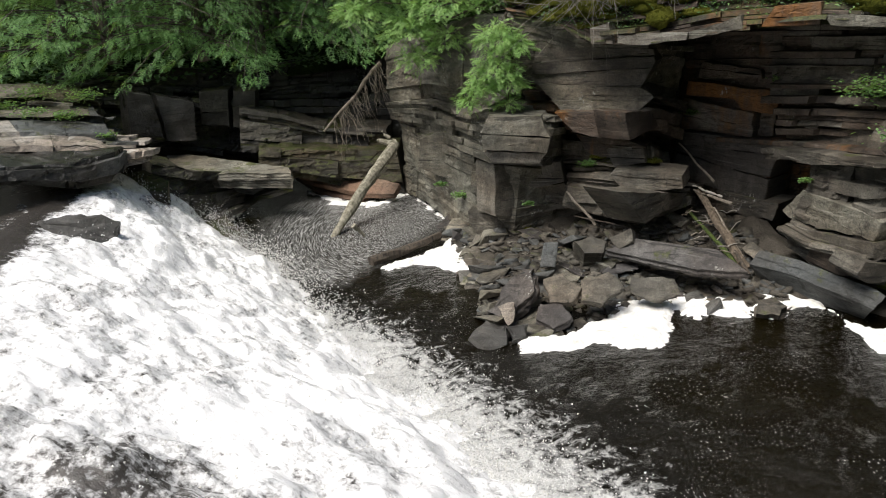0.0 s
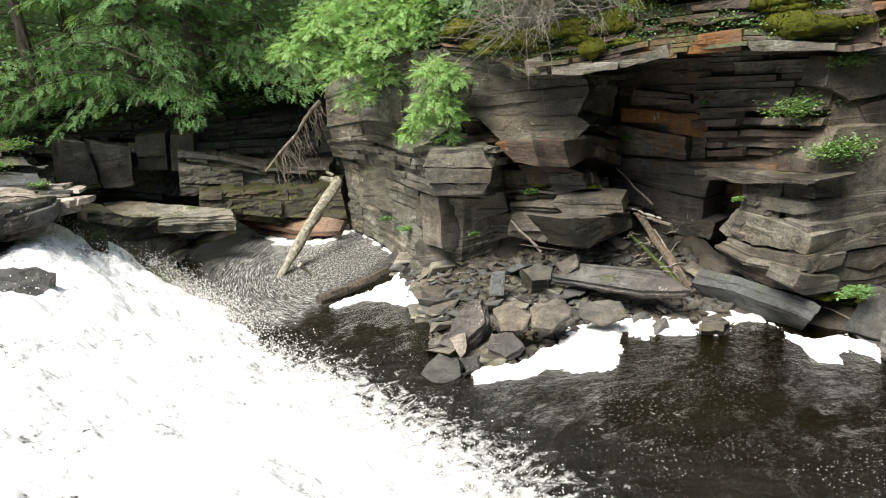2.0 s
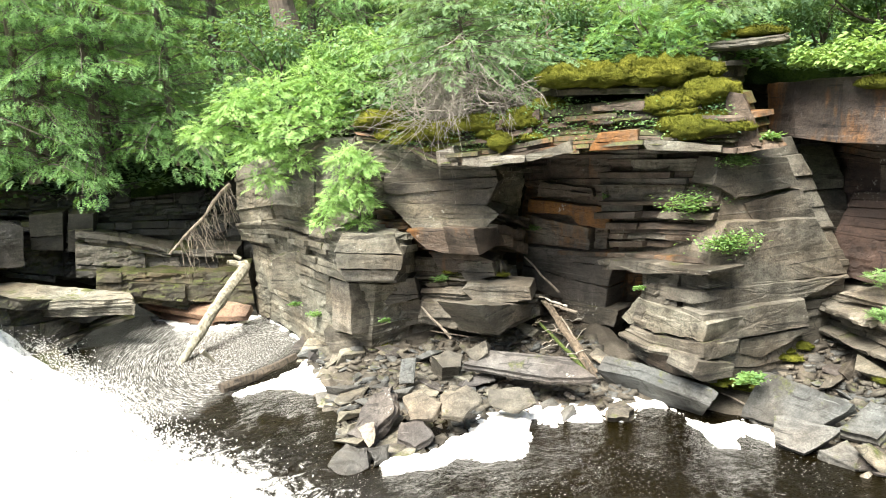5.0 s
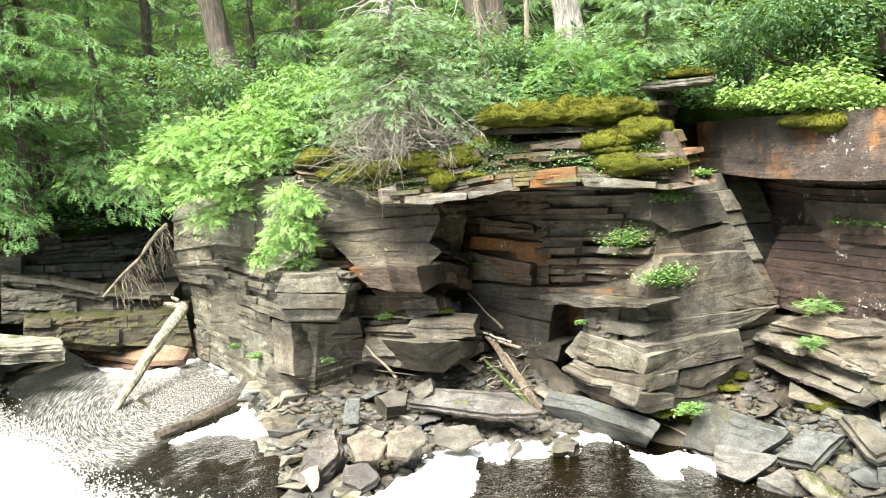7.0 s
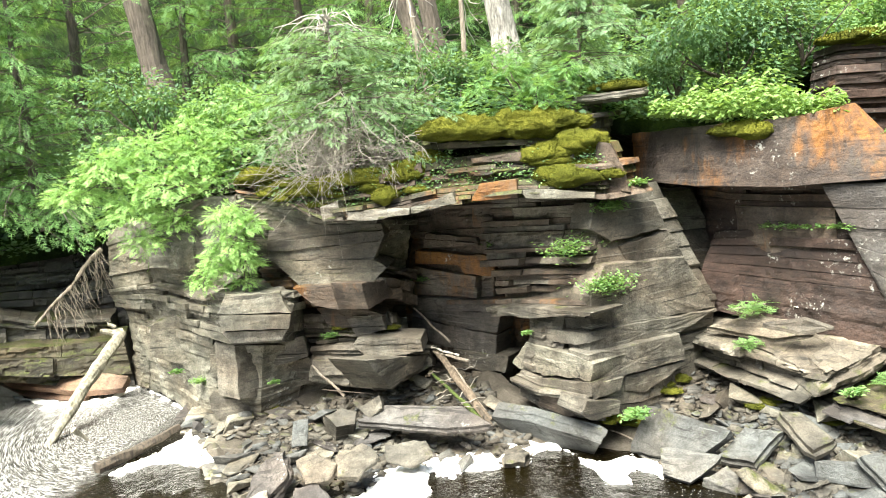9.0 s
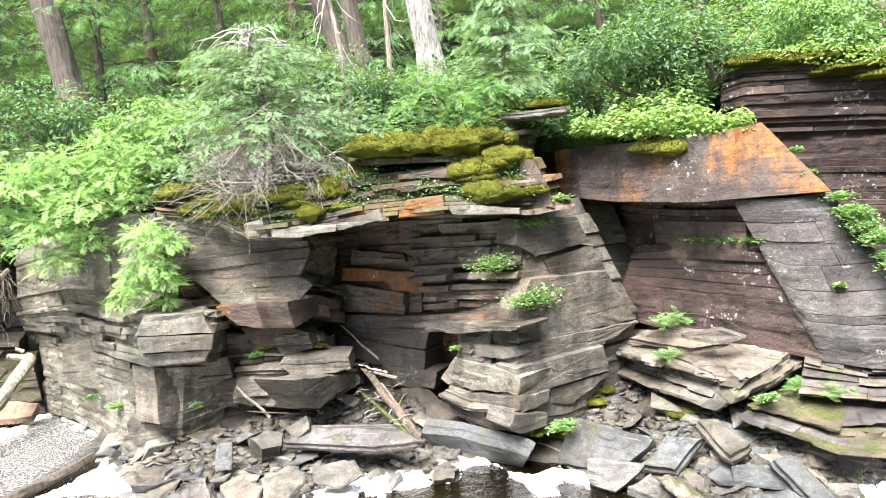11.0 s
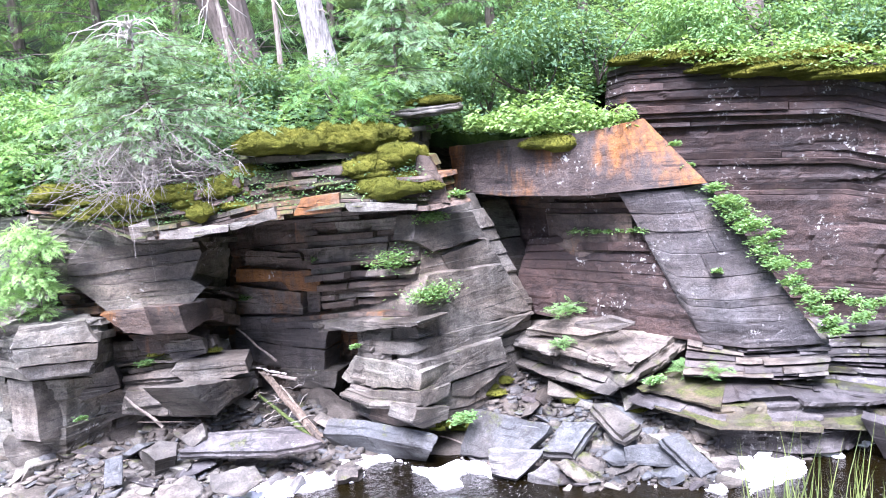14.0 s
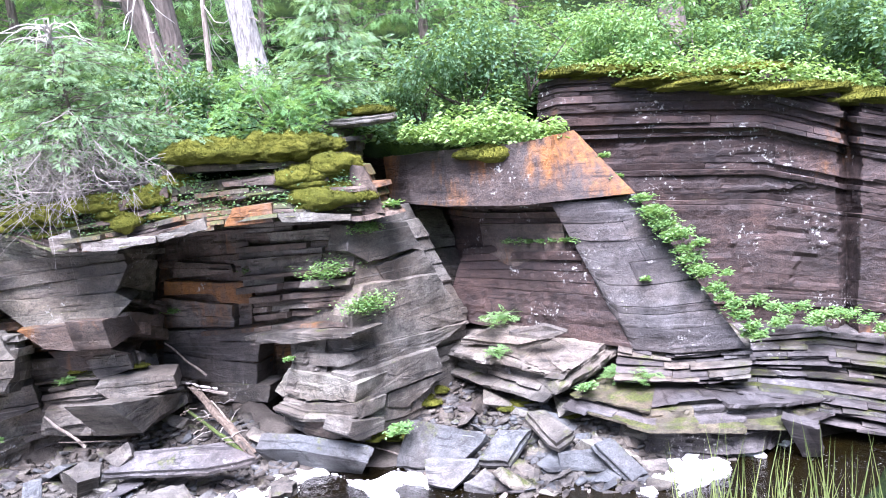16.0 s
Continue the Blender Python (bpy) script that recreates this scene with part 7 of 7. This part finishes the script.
slab("shore_slab", "large bluish grey slab sloping into the water", [(5.62, 7.57, 0.55), (5.94, 6.49, 0.50), (5.52, 6.66, 0.18), (5.27, 7.50, 0.08)], 0.16, SLATE, 56)
slab("shore_slab", "grey slab lying over the larger slab", [(5.28, 6.87, 0.32), (5.72, 6.40, 0.28), (5.29, 6.44, 0.08), (5.16, 6.70, 0.12)], 0.12, SLATE, 57)
slab("shore_slab", "low wet grey slab in the water", [(5.40, 6.33, 0.12), (5.81, 6.41, 0.16), (5.82, 5.91, 0.04), (5.59, 6.01, 0.03)], 0.12, SLATE, 58)
slab("shore_slab", "long tilted slab on the rubble", [(6.66, 6.43, 0.62), (6.85, 6.30, 0.62), (6.79, 5.79, 0.48), (6.49, 5.81, 0.42)], 0.14, STONE, 59)
slab("shore_slab", "narrow grey slab sliding into the water", [(6.67, 5.36, 0.45), (6.90, 5.25, 0.48), (7.06, 4.88, 0.10), (6.82, 4.94, 0.04)], 0.14, SLATE, 60)
slab("shore_slab", "pale grey slab among the rubble", [(6.29, 6.63, 0.45), (6.52, 6.25, 0.48), (6.04, 6.20, 0.20), (5.79, 6.53, 0.22)], 0.14, SLATE, 61)
slab("shore_slab", "grey block at the waterline", [(6.46, 5.75, 0.30), (6.83, 5.41, 0.32), (6.82, 5.25, 0.12), (6.43, 5.69, 0.10)], 0.2, SLATE, 62)
slab("shore_slab", "tilted blue-grey slab at the water's edge", [(8.64, 4.01, 0.60), (8.69, 3.59, 0.55), (8.97, 3.66, 0.10), (8.86, 3.85, 0.08)], 0.15, STONE_PLATE, 63)
slab("shore_boulder", "rounded wet stone in the shallows", [(3.72, 8.03, 0.20), (3.96, 8.08, 0.22), (4.05, 7.88, 0.18), (3.93, 7.81, 0.08), (3.68, 7.90, 0.08)], 0.25, STONE, 64, 0.03)
slab("shore_boulder", "streaked dark boulder at the point", [(0.48, 8.24, 0.20), (0.87, 8.54, 0.55), (1.12, 8.63, 0.60), (1.12, 8.36, 0.45), (0.75, 8.04, 0.15)], 0.3, STONE_PLATE, 65, 0.05, beds=4)
slab("shore_boulder", "dark wet boulder at the point", [(0.24, 7.87, 0.05), (0.47, 7.94, 0.22), (0.66, 7.81, 0.20), (0.64, 7.67, 0.04), (0.41, 7.64, 0.02)], 0.3, STONE_BLACK, 66, 0.05, beds=3)
slab("shore_boulder", "pale upright stone at the point", [(0.64, 8.14, 0.32), (0.81, 8.10, 0.34), (0.75, 8.02, 0.16), (0.70, 8.01, 0.14)], 0.1, PALE, 67, 0.02)
slab("shore_boulder", "black wet stone in the shallows", [(0.68, 7.81, 0.20), (0.94, 7.83, 0.22), (0.96, 7.71, 0.04), (0.73, 7.66, 0.03)], 0.2, STONE_BLACK, 68, 0.05)
slab("shore_slab", "tilted brown slab in the rubble", [(1.21, 8.45, 0.50), (1.47, 8.51, 0.55), (1.66, 8.22, 0.45), (1.51, 8.07, 0.35), (1.25, 8.15, 0.32)], 0.12, STONE, 69, 0.03)
slab("shore_slab", "grey-brown slab in the rubble", [(1.69, 8.36, 0.50), (2.03, 8.40, 0.55), (2.15, 8.20, 0.42), (1.85, 8.02, 0.32), (1.63, 8.11, 0.35)], 0.12, STONE, 70, 0.03)
slab("shore_slab", "flat slab near the foam", [(2.35, 8.52, 0.42), (2.82, 8.34, 0.42), (2.84, 8.21, 0.28), (2.54, 8.19, 0.22), (2.31, 8.40, 0.28)], 0.12, STONE, 74, 0.03)
slab("shore_slab", "tilted dark slab in the rubble", [(1.11, 8.16, 0.30), (1.39, 8.18, 0.32), (1.49, 7.96, 0.18), (1.25, 7.87, 0.08), (1.06, 8.04, 0.14)], 0.12, STONE_PLATE, 75, 0.03)

# loose stones: a few shapes, each stone an object of its own
def stone_shape(seed):
    rnd = random.Random(seed)
    bm = bmesh.new()
    for _ in range(10):
        p = Vector((rnd.uniform(-1, 1), rnd.uniform(-1, 1), rnd.uniform(-1, 1)))
        p = p / max(abs(p.x), abs(p.y), abs(p.z)) if rnd.random() < 0.7 else p.normalized()
        bm.verts.new((p.x * 0.5, p.y * 0.36, p.z * 0.10))
    bmesh.ops.convex_hull(bm, input=bm.verts)
    bmesh.ops.delete(bm, geom=[v for v in bm.verts if not v.link_faces], context="VERTS")
    bmesh.ops.bevel(bm, geom=bm.edges[:], offset=0.012, segments=1, affect="EDGES")
    me = bpy.data.meshes.new("loose_stone")
    bm.to_mesh(me)
    bm.free()
    return me


SHAPES = []
for k in range(12):
    me = stone_shape(500 + k)
    me.materials.append((STONE, SLATE, STONE_LIGHT, STONE_PLATE, STONE_LIGHT, SLATE)[k % 6])
    SHAPES.append(me)
rnd = random.Random(77)
count = 0
while count < 300:
    az = rnd.choice((rnd.uniform(0.5, 8), rnd.uniform(1, 26), rnd.uniform(2, 24), rnd.uniform(37, 58), rnd.uniform(40, 60)))
    s, f = table(az, SHORE), table(az, FOOT)
    r = rnd.uniform(s - 0.05, f - 0.1)
    a = radians(az)
    size = 0.16 + 0.55 * rnd.random() ** 1.7
    ob = new("loose_stone", rnd.choice(SHAPES))
    ob.matrix_basis = pose(r * math.sin(a), r * math.cos(a), shore_z(az, r) + size * 0.08, rnd.gauss(0, 18), rnd.gauss(0, 18), rnd.uniform(0, 360)) @ Matrix.Diagonal((size, size, size * rnd.uniform(0.8, 1.5), 1))
    tagged(ob, "angular grey-brown stone lying in the rubble", "stone", "loose stones")
    count += 1

# small broken stone between the larger pieces
rnd = random.Random(88)
corner = np.array([(sx * 0.5, sy * 0.36, sz * 0.13) for sx in (-1, 1) for sy in (-1, 1) for sz in (-1, 1)], dtype=np.float32) * np.array([[1, 1, 1], [0.7, 1, 1], [1, 0.8, 0.6], [0.8, 0.7, 1], [1, 0.6, 1], [1, 1, 0.7], [0.6, 1, 1], [0.9, 0.9, 0.8]], dtype=np.float32)
tris = np.array([(0, 1, 3), (0, 3, 2), (4, 6, 7), (4, 7, 5), (0, 4, 5), (0, 5, 1), (2, 3, 7), (2, 7, 6), (0, 2, 6), (0, 6, 4), (1, 5, 7), (1, 7, 3)])
for mat, n, seed in ((STONE, 3600, 1), (SLATE, 1100, 2), (PALE, 60, 3)):
    spots = []
    while len(spots) < n:
        az = rnd.choice((rnd.uniform(0.5, 27), rnd.uniform(36, 62)))
        s, f = table(az, SHORE), table(az, FOOT)
        r = rnd.uniform(s - 0.1, f)
        w = rnd.uniform(0, 6.28)
        a = radians(az)
        spots.append((Vector((r * math.sin(a), r * math.cos(a), shore_z(az, r) + 0.015)), Vector((math.cos(w), math.sin(w), rnd.gauss(0, 0.3))), Vector((0, 0, 1)) + tilt_vec(rnd, 0.35), 0.045 + 0.2 * rnd.random() ** 2.5))
    tagged(tri_mesh("rubble", *scattered((corner, tris), spots), mat), "small angular broken stone on the shore", "rubble", kind="stuff")
